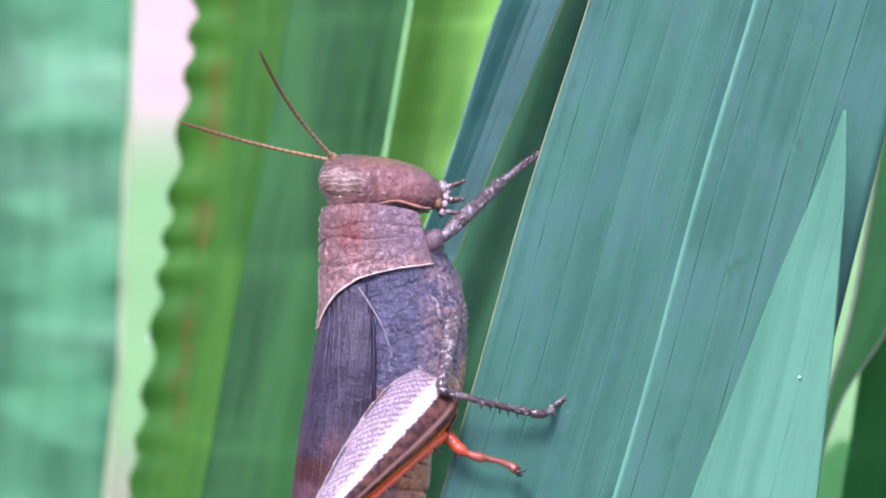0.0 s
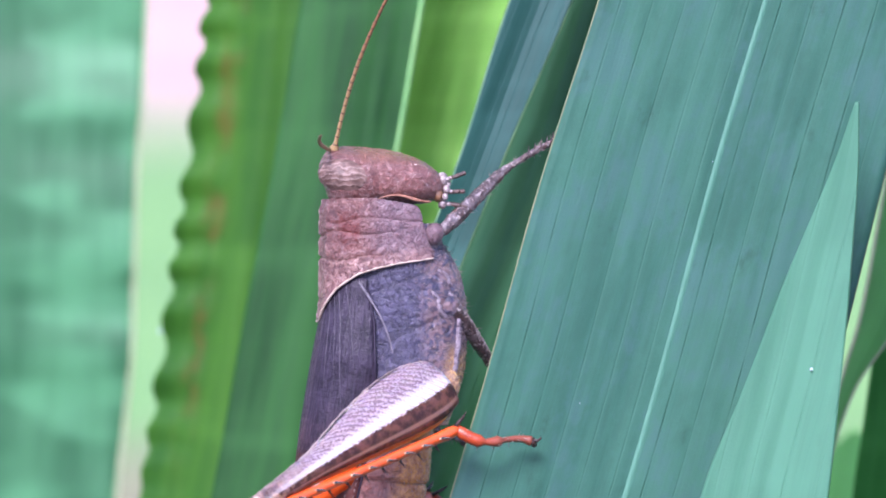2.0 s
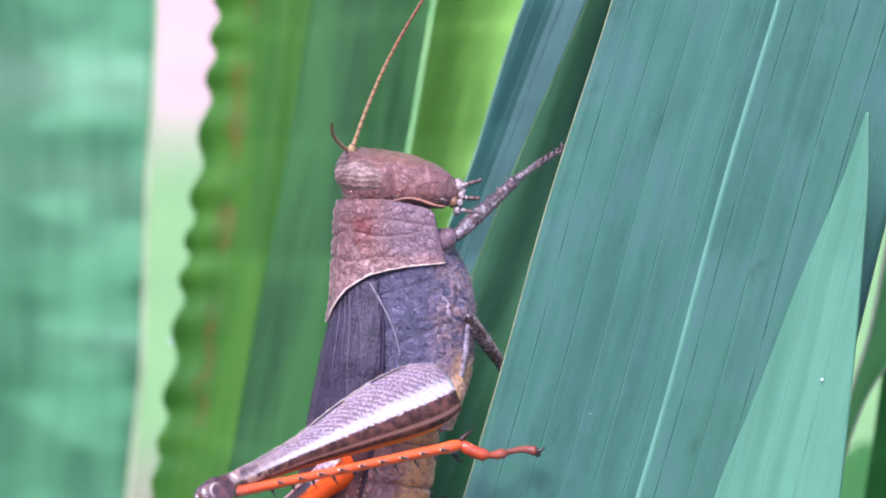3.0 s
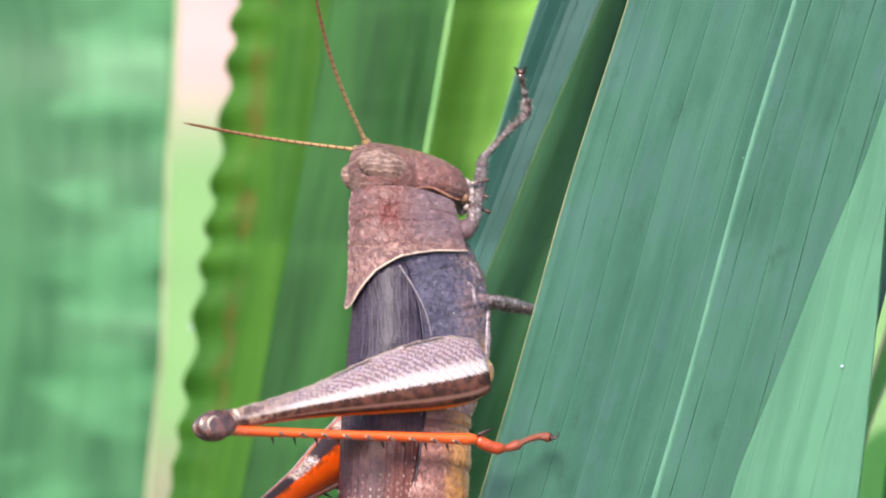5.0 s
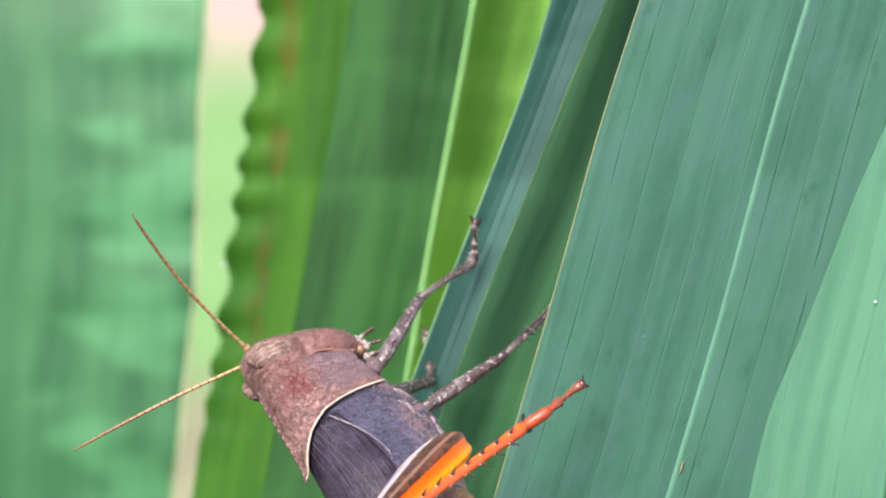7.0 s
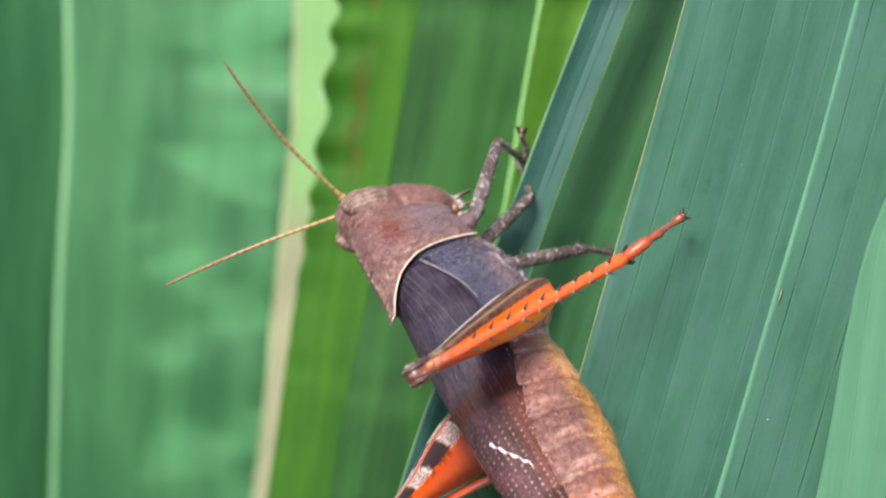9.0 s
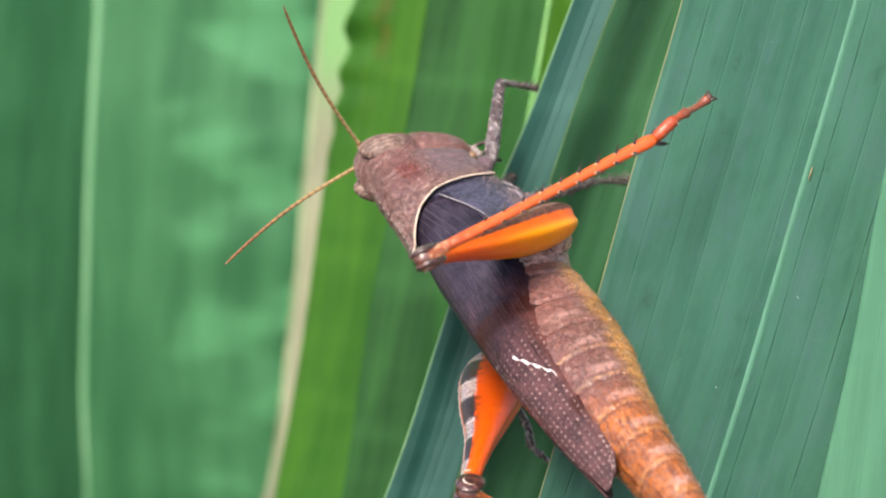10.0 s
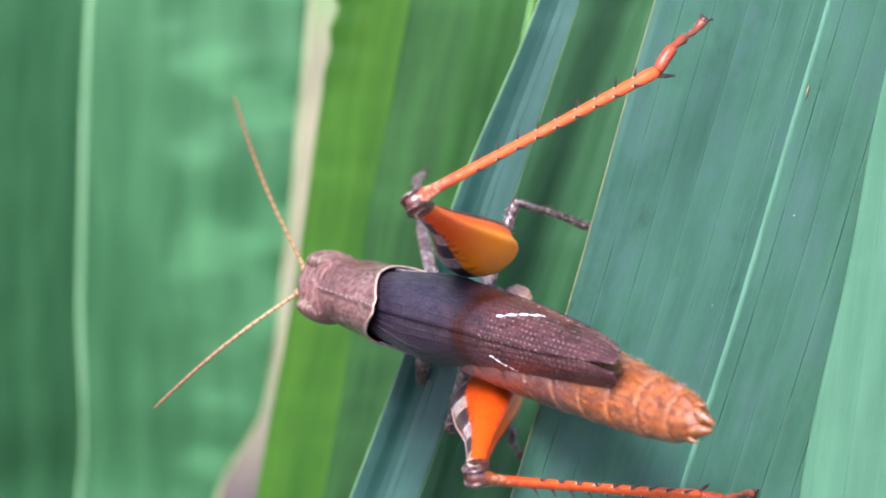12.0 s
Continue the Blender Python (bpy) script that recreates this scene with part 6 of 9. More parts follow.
    walk(moving["hind_r_1"], [
        (0, pose(-0.016051, -0.009357, 0.006381, -134.73, 42.23, 40.05)),
        (0.5, pose(-0.013965, -0.011787, 0.006325, -140.82, 42.99, 55.33)),
        (1, pose(-0.013944, -0.011938, 0.006189, -145.81, 42.71, 55.14)),
        (1.3, pose(-0.013569, -0.012122, 0.006319, -143.90, 43.45, 57.62)),
        (1.4, pose(-0.013442, -0.012182, 0.006359, -143.24, 43.68, 58.47)),
        (1.5, pose(-0.013315, -0.012241, 0.006399, -142.57, 43.91, 59.32)),
        (2, pose(-0.012051, -0.012147, 0.007367, -151.64, 50.66, 64.08)),
        (2.5, pose(-0.011821, -0.011709, 0.007890, -148.90, 54.60, 65.79)),
        (3, pose(-0.011337, -0.011205, 0.008539, -150.15, 59.57, 67.80)),
        (3.2, pose(-0.011142, -0.010992, 0.008786, -150.30, 61.57, 68.78)),
        (3.5, pose(-0.011195, -0.010277, 0.009249, -148.02, 64.07, 67.34)),
        (3.8, pose(-0.011232, -0.008454, 0.010211, -143.13, 70.11, 62.96)),
        (4.1, pose(-0.011094, -0.006092, 0.011067, -140.75, 77.42, 53.88)),
        (4.4, pose(-0.010796, -0.003922, 0.011520, -152.18, 83.47, 32.52)),
        (4.6, pose(-0.010610, -0.002948, 0.011625, -173.17, 85.46, 7.28)),
        (4.8, pose(-0.010531, -0.002581, 0.011649, 173.84, 85.87, -7.28)),
        (5, pose(-0.010326, -0.003626, 0.011686, -157.73, 87.44, 30.53)),
        (5.2, pose(-0.010190, -0.004692, 0.011622, -111.74, 86.71, 83.88)),
        (5.5, pose(-0.010118, -0.006293, 0.011333, -93.20, 83.13, 110.02)),
        (5.8, pose(-0.009882, -0.006009, 0.011466, -82.71, 83.82, 120.52)),
        (6, pose(-0.009724, -0.005819, 0.011549, -74.54, 84.13, 128.71)),
        (6.2, pose(-0.009565, -0.005630, 0.011628, -65.65, 84.32, 137.63)),
        (6.4, pose(-0.009406, -0.005440, 0.011702, -56.41, 84.35, 146.90)),
        (6.5, pose(-0.009327, -0.005345, 0.011737, -51.80, 84.32, 151.52)),
        (6.6, pose(-0.010911, -0.008714, 0.010216, -0.69, 61.00, 53.40)),
        (6.7, pose(-0.014342, -0.009295, 0.008006, 154.43, 65.83, 25.43)),
        (7.1, pose(-0.014395, -0.009199, 0.008023, 151.46, 66.31, 22.93)),
        (7.5, pose(-0.014511, -0.008986, 0.008060, 144.72, 67.20, 17.08)),
        (7.9, pose(-0.014626, -0.008769, 0.008093, 137.73, 67.87, 10.82)),
        (8.3, pose(-0.014678, -0.008669, 0.008107, 134.49, 68.08, 7.86)),
        (8.5, pose(-0.014870, -0.008275, 0.008163, 128.03, 69.25, -0.20)),
        (9, pose(-0.014457, -0.008517, 0.008362, 128.64, 71.20, 1.23)),
        (9.5, pose(-0.014036, -0.008756, 0.008544, 129.58, 73.18, 2.93)),
        (9.8, pose(-0.013869, -0.008523, 0.008781, 116.64, 74.15, -8.46)),
        (9.9, pose(-0.013846, -0.008446, 0.008835, 101.87, 74.56, -22.48)),
        (10, pose(-0.013844, -0.008381, 0.008869, 87.38, 74.38, -36.98)),
        (10.1, pose(-0.013890, -0.008563, 0.008747, 88.20, 75.52, -37.42)),
        (10.2, pose(-0.014150, -0.008937, 0.008361, 94.68, 79.08, -35.56)),
        (10.3, pose(-0.014468, -0.009273, 0.007921, 104.87, 82.61, -29.82)),
        (10.4, pose(-0.014839, -0.009559, 0.007428, 128.07, 85.84, -10.86)),
        (10.5, pose(-0.015259, -0.009783, 0.006884, -166.68, 87.01, 50.35)),
        (11, pose(-0.015185, -0.009336, 0.007268, 119.21, 87.11, -22.51)),
        (11.5, pose(-0.015278, -0.009530, 0.007049, 108.76, 87.88, -32.98)),
        (11.6, pose(-0.015328, -0.009546, 0.006990, 133.77, 87.64, -8.32)),
        (11.7, pose(-0.014005, -0.005749, 0.009936, 38.21, 55.53, -94.62)),
        (11.8, pose(-0.014333, -0.006205, 0.009840, 38.08, 53.15, -95.48)),
        (11.9, pose(-0.014382, -0.006054, 0.009840, 37.49, 52.63, -97.33)),
        (12, pose(-0.014431, -0.005903, 0.009838, 36.92, 52.09, -99.14)),
    ])
    walk(moving["hind_r_2"], [
        (0, pose(-0.008179, -0.002739, -0.002953, -25.52, 55.76, -178.73)),
        (0.5, pose(-0.008187, -0.003432, -0.003146, -37.71, 73.51, -174.98)),
        (1, pose(-0.008110, -0.003563, -0.003231, -71.19, 68.72, 144.31)),
        (1.3, pose(-0.008169, -0.003606, -0.003233, -78.22, 68.79, 137.85)),
        (1.4, pose(-0.008189, -0.003621, -0.003233, -80.60, 68.76, 135.67)),
        (1.5, pose(-0.008210, -0.003636, -0.003233, -82.98, 68.71, 133.50)),
        (2, pose(-0.008202, -0.004228, -0.003375, -83.28, 70.28, 136.40)),
        (2.5, pose(-0.008522, -0.004370, -0.003431, -97.89, 70.05, 118.48)),
        (3, pose(-0.008679, -0.004692, -0.003436, -100.63, 71.46, 115.60)),
        (3.2, pose(-0.008748, -0.004828, -0.003428, -102.15, 71.99, 114.05)),
        (3.5, pose(-0.008854, -0.004672, -0.003242, -100.71, 73.50, 112.67)),
        (3.8, pose(-0.009084, -0.004244, -0.002849, -96.76, 77.28, 109.23)),
        (4.1, pose(-0.009311, -0.003648, -0.002488, -91.77, 82.07, 103.51)),
        (4.4, pose(-0.009465, -0.003073, -0.002279, -93.76, 86.39, 89.42)),
        (4.6, pose(-0.009519, -0.002808, -0.002220, -113.10, 88.10, 63.50)),
        (4.8, pose(-0.009537, -0.002708, -0.002204, -133.80, 88.50, 40.09)),
        (5, pose(-0.009792, -0.003311, -0.002189, -116.20, 86.80, 65.59)),
        (5.2, pose(-0.010105, -0.003898, -0.002244, -118.73, 84.89, 72.17)),
        (5.5, pose(-0.010687, -0.004732, -0.002456, -130.31, 81.93, 74.64)),
        (5.8, pose(-0.010642, -0.004720, -0.002342, -133.64, 83.17, 72.94)),
        (6, pose(-0.010612, -0.004712, -0.002267, -136.35, 84.00, 71.43)),
        (6.2, pose(-0.010581, -0.004703, -0.002193, -139.64, 84.82, 69.45)),
        (6.4, pose(-0.010551, -0.004694, -0.002120, -143.77, 85.63, 66.75)),
        (6.5, pose(-0.010535, -0.004689, -0.002084, -146.28, 86.03, 64.99)),
        (6.6, pose(-0.006897, -0.003309, -0.001932, -10.89, 65.28, -146.19)),
        (6.7, pose(-0.009207, -0.006853, -0.004666, 101.51, 75.33, -24.55)),
        (7.1, pose(-0.009256, -0.007025, -0.004695, 101.27, 74.46, -24.33)),
        (7.5, pose(-0.009368, -0.007405, -0.004745, 100.61, 72.55, -23.90)),
        (7.9, pose(-0.009486, -0.007787, -0.004772, 99.79, 70.64, -23.53)),
        (8.3, pose(-0.009543, -0.007960, -0.004778, 99.36, 69.77, -23.39)),
        (8.5, pose(-0.009949, -0.008292, -0.004825, 80.28, 68.21, -44.02)),
        (9, pose(-0.009983, -0.008421, -0.004786, 85.69, 68.45, -34.72)),
        (9.5, pose(-0.010023, -0.008551, -0.004751, 90.45, 68.11, -25.47)),
        (9.8, pose(-0.010117, -0.009081, -0.004580, 73.70, 66.35, -41.49)),
        (9.9, pose(-0.010430, -0.009860, -0.004552, 74.16, 65.42, -39.49)),
        (10, pose(-0.010856, -0.010631, -0.004507, 74.17, 64.29, -37.84)),
        (10.1, pose(-0.011131, -0.010674, -0.004701, 75.91, 65.30, -37.33)),
        (10.2, pose(-0.012009, -0.010468, -0.005276, 81.85, 67.60, -34.99)),
        (10.3, pose(-0.012918, -0.010161, -0.005853, 88.82, 69.79, -31.76)),
        (10.4, pose(-0.013850, -0.009749, -0.006425, 97.06, 71.83, -27.38)),
        (10.5, pose(-0.014797, -0.009226, -0.006986, 106.81, 73.64, -21.59)),
        (11, pose(-0.014538, -0.009604, -0.006603, 84.86, 70.71, -41.55)),
        (11.5, pose(-0.014847, -0.009810, -0.006831, 90.04, 71.30, -36.76)),
        (11.6, pose(-0.014762, -0.009629, -0.006887, 87.16, 71.09, -39.89)),
        (11.7, pose(-0.014639, -0.013585, -0.001514, 38.82, 44.16, -83.47)),
        (11.8, pose(-0.015129, -0.014495, -0.001275, 42.82, 43.13, -75.74)),
        (11.9, pose(-0.015457, -0.014414, -0.001199, 41.57, 40.12, -76.94)),
        (12, pose(-0.015785, -0.014329, -0.001121, 40.50, 37.11, -78.05)),
    ])
    walk(moving["hind_l_0"], [
        (0, pose(-0.006167, 0.002667, -0.002667, -43.97, -33.42, -146.56)),
        (0.5, pose(-0.006167, 0.002667, -0.002667, -44.19, -33.62, -143.43)),
        (1, pose(-0.006167, 0.002667, -0.002667, -45.58, -34.97, -141.52)),
        (1.3, pose(-0.006167, 0.002667, -0.002667, -47.11, -36.84, -139.91)),
        (1.4, pose(-0.006167, 0.002667, -0.002667, -47.68, -37.49, -139.32)),
        (1.5, pose(-0.006167, 0.002667, -0.002667, -48.28, -38.14, -138.71)),
        (2, pose(-0.006167, 0.002667, -0.002667, -45.99, -39.85, -133.82)),
        (2.5, pose(-0.006167, 0.002667, -0.002667, -46.39, -40.43, -133.19)),
        (3, pose(-0.006167, 0.002667, -0.002667, -47.15, -40.55, -133.60)),
        (3.2, pose(-0.006167, 0.002667, -0.002667, -47.02, -40.18, -134.18)),
        (3.5, pose(-0.006284, 0.003129, -0.002389, -47.44, -40.39, -134.04)),
        (3.8, pose(-0.006359, 0.003611, -0.002185, -46.70, -43.02, -136.98)),
        (4.1, pose(-0.006375, 0.004124, -0.002085, -45.45, -46.56, -141.83)),
        (4.4, pose(-0.006346, 0.004645, -0.002062, -44.32, -49.51, -146.84)),
        (4.6, pose(-0.006327, 0.004979, -0.002048, -44.13, -50.60, -148.87)),
        (4.8, pose(-0.006336, 0.005287, -0.001987, -44.83, -50.63, -148.66)),
        (5, pose(-0.006273, 0.005170, -0.001879, -40.99, -48.60, -147.79)),
        (5.2, pose(-0.006215, 0.005056, -0.001778, -37.01, -46.45, -147.21)),
        (5.5, pose(-0.006139, 0.004886, -0.001639, -31.30, -43.05, -146.89)),
        (5.8, pose(-0.006090, 0.005011, -0.001719, -34.00, -45.72, -148.77)),
        (6, pose(-0.006057, 0.005096, -0.001776, -35.82, -47.47, -150.14)),
        (6.2, pose(-0.006023, 0.005184, -0.001837, -37.63, -49.19, -151.60)),
        (6.4, pose(-0.005987, 0.005273, -0.001901, -39.39, -50.86, -153.17)),
        (6.5, pose(-0.005968, 0.005317, -0.001934, -40.24, -51.68, -154.01)),
        (6.6, pose(-0.005949, 0.004991, -0.001708, -47.93, -51.19, -144.28)),
        (6.7, pose(-0.005895, 0.004855, -0.001453, -44.84, -46.21, -141.50)),
        (7.1, pose(-0.005934, 0.005064, -0.001427, -47.79, -46.20, -142.31)),
        (7.5, pose(-0.005945, 0.005329, -0.001464, -54.40, -46.62, -145.41)),
        (7.9, pose(-0.005932, 0.005624, -0.001527, -62.57, -47.11, -148.95)),
        (8.3, pose(-0.005907, 0.005919, -0.001559, -70.02, -47.65, -150.91)),
        (8.5, pose(-0.005793, 0.005923, -0.001609, 111.19, -131.94, 26.22)),
        (9, pose(-0.005715, 0.006026, -0.001624, 112.31, -131.59, 24.67)),
        (9.5, pose(-0.005630, 0.006134, -0.001637, 113.38, -131.26, 23.15)),
        (9.8, pose(-0.005289, 0.005978, -0.001506, 112.32, -128.74, 24.03)),
        (9.9, pose(-0.005452, 0.005981, -0.001430, -32.58, -42.63, -161.41)),
        (10, pose(-0.005579, 0.006037, -0.001370, -7.13, -33.59, -165.71)),
        (10.1, pose(-0.005495, 0.005911, -0.001358, -7.46, -34.01, -166.73)),
        (10.2, pose(-0.005308, 0.005653, -0.001212, -8.26, -34.21, -167.84)),
        (10.3, pose(-0.005143, 0.005380, -0.001090, -9.05, -34.37, -169.01)),
        (10.4, pose(-0.005000, 0.005093, -0.000993, -9.81, -34.47, -170.28)),
        (10.5, pose(-0.004881, 0.004795, -0.000918, -10.57, -34.54, -171.65)),
        (11, pose(-0.004918, 0.004349, -0.001088, -6.27, -35.01, -175.09)),
        (11.5, pose(-0.004901, 0.004328, -0.000951, -6.89, -33.45, -174.19)),
        (11.6, pose(-0.004855, 0.004314, -0.000926, -7.20, -33.72, -174.46)),
        (11.7, pose(-0.006167, 0.002667, -0.002667, 25.85, -32.77, 167.99)),
        (11.8, pose(-0.006167, 0.002667, -0.002667, 28.36, -34.68, 167.17)),
        (11.9, pose(-0.006167, 0.002667, -0.002667, 29.07, -34.13, 166.22)),
        (12, pose(-0.006167, 0.002667, -0.002667, 29.77, -33.57, 165.28)),
    ])
    walk(moving["hind_l_1"], [
        (0, pose(-0.016518, -0.004168, 0.005518, -89.34, 36.96, 63.29)),
        (0.5, pose(-0.016106, -0.004706, 0.005563, -88.84, 36.86, 66.09)),
        (1, pose(-0.015700, -0.004910, 0.005851, -86.25, 37.06, 67.67)),
        (1.3, pose(-0.015266, -0.004993, 0.006243, -83.52, 37.91, 69.47)),
        (1.4, pose(-0.015109, -0.005020, 0.006377, -82.54, 38.19, 70.13)),
        (1.5, pose(-0.014948, -0.005047, 0.006512, -81.53, 38.47, 70.81)),
        (2, pose(-0.014066, -0.005566, 0.006856, -84.24, 41.63, 76.59)),
        (2.5, pose(-0.013908, -0.005581, 0.006972, -83.53, 41.99, 77.44)),
        (3, pose(-0.013954, -0.005511, 0.006995, -82.60, 41.82, 77.60)),
        (3.2, pose(-0.014079, -0.005476, 0.006922, -82.93, 41.60, 77.16)),
        (3.5, pose(-0.014154, -0.005008, 0.007241, -83.66, 43.77, 75.76)),
        (3.8, pose(-0.014301, -0.003803, 0.007955, -85.70, 48.98, 72.00)),
        (4.1, pose(-0.014408, -0.002192, 0.008705, -88.96, 55.29, 66.37)),
        (4.4, pose(-0.014423, -0.000632, 0.009241, -93.07, 60.77, 59.85)),
        (4.6, pose(-0.014402, 0.000101, 0.009435, -101.72, 51.75, 56.78)),
        (4.8, pose(-0.014388, 0.000383, 0.009500, -114.07, 49.65, 49.80)),
        (5, pose(-0.014588, -0.000069, 0.009269, -120.02, 48.85, 48.20)),
        (5.2, pose(-0.014822, -0.000489, 0.008994, -126.31, 48.07, 46.65)),
        (5.5, pose(-0.015236, -0.001048, 0.008505, -135.71, 46.98, 44.43)),
        (5.8, pose(-0.014962, -0.000368, 0.008921, -131.40, 48.54, 43.99)),
        (6, pose(-0.014769, 0.000095, 0.009176, -128.55, 49.59, 43.70)),
        (6.2, pose(-0.014567, 0.000564, 0.009411, -125.76, 50.64, 43.40)),
        (6.4, pose(-0.014358, 0.001039, 0.009626, -123.06, 51.70, 43.08)),
        (6.5, pose(-0.014251, 0.001278, 0.009726, -121.74, 52.23, 42.90)),
        (6.6, pose(-0.013510, -0.000447, 0.009872, -106.19, 60.34, 43.99)),
        (6.7, pose(-0.013942, -0.001548, 0.009276, -91.66, 56.26, 52.12)),
        (7.1, pose(-0.014072, -0.001225, 0.009300, -88.64, 55.76, 50.32)),
        (7.5, pose(-0.014348, -0.000465, 0.009338, -81.55, 54.41, 46.59)),
        (7.9, pose(-0.014596, 0.000406, 0.009362, -73.98, 52.65, 43.20)),
        (8.3, pose(-0.014655, 0.001051, 0.009425, -68.01, 51.23, 41.83)),
        (8.5, pose(-0.014704, 0.001535, 0.009445, -69.40, 51.83, 37.11)),
        (9, pose(-0.014678, 0.001909, 0.009492, -71.82, 53.14, 36.60)),
        (9.5, pose(-0.014642, 0.002280, 0.009535, -74.01, 54.44, 36.11)),
        (9.8, pose(-0.013781, 0.002192, 0.010087, -60.40, 57.24, 64.55)),
        (9.9, pose(-0.015815, 0.002496, 0.008635, -71.95, 61.11, 74.15)),
        (10, pose(-0.017575, 0.002982, 0.006852, -68.86, 62.82, 88.77)),
        (10.1, pose(-0.017484, 0.003085, 0.006956, -67.79, 62.34, 88.79)),
        (10.2, pose(-0.017322, 0.003065, 0.007144, -64.04, 60.67, 91.59)),
        (10.3, pose(-0.017186, 0.003043, 0.007298, -60.66, 58.75, 94.10)),
        (10.4, pose(-0.017076, 0.003024, 0.007418, -57.65, 56.61, 96.28)),
        (10.5, pose(-0.016992, 0.003016, 0.007508, -55.02, 54.25, 98.10)),
        (11, pose(-0.017044, 0.003307, 0.007439, -57.71, 58.19, 95.77)),
        (11.5, pose(-0.017235, 0.003072, 0.007242, -61.90, 57.92, 91.80)),
        (11.6, pose(-0.017158, 0.003121, 0.007325, -61.45, 57.76, 91.59)),
        (11.7, pose(-0.018389, 0.005268, 0.005377, -156.53, 83.73, 9.72)),
        (11.8, pose(-0.018082, 0.005380, 0.005790, 176.89, 82.42, -15.62)),
        (11.9, pose(-0.018114, 0.005597, 0.005672, 169.10, 83.53, -23.79)),
        (12, pose(-0.018143, 0.005813, 0.005551, 158.40, 84.48, -34.88)),
    ])
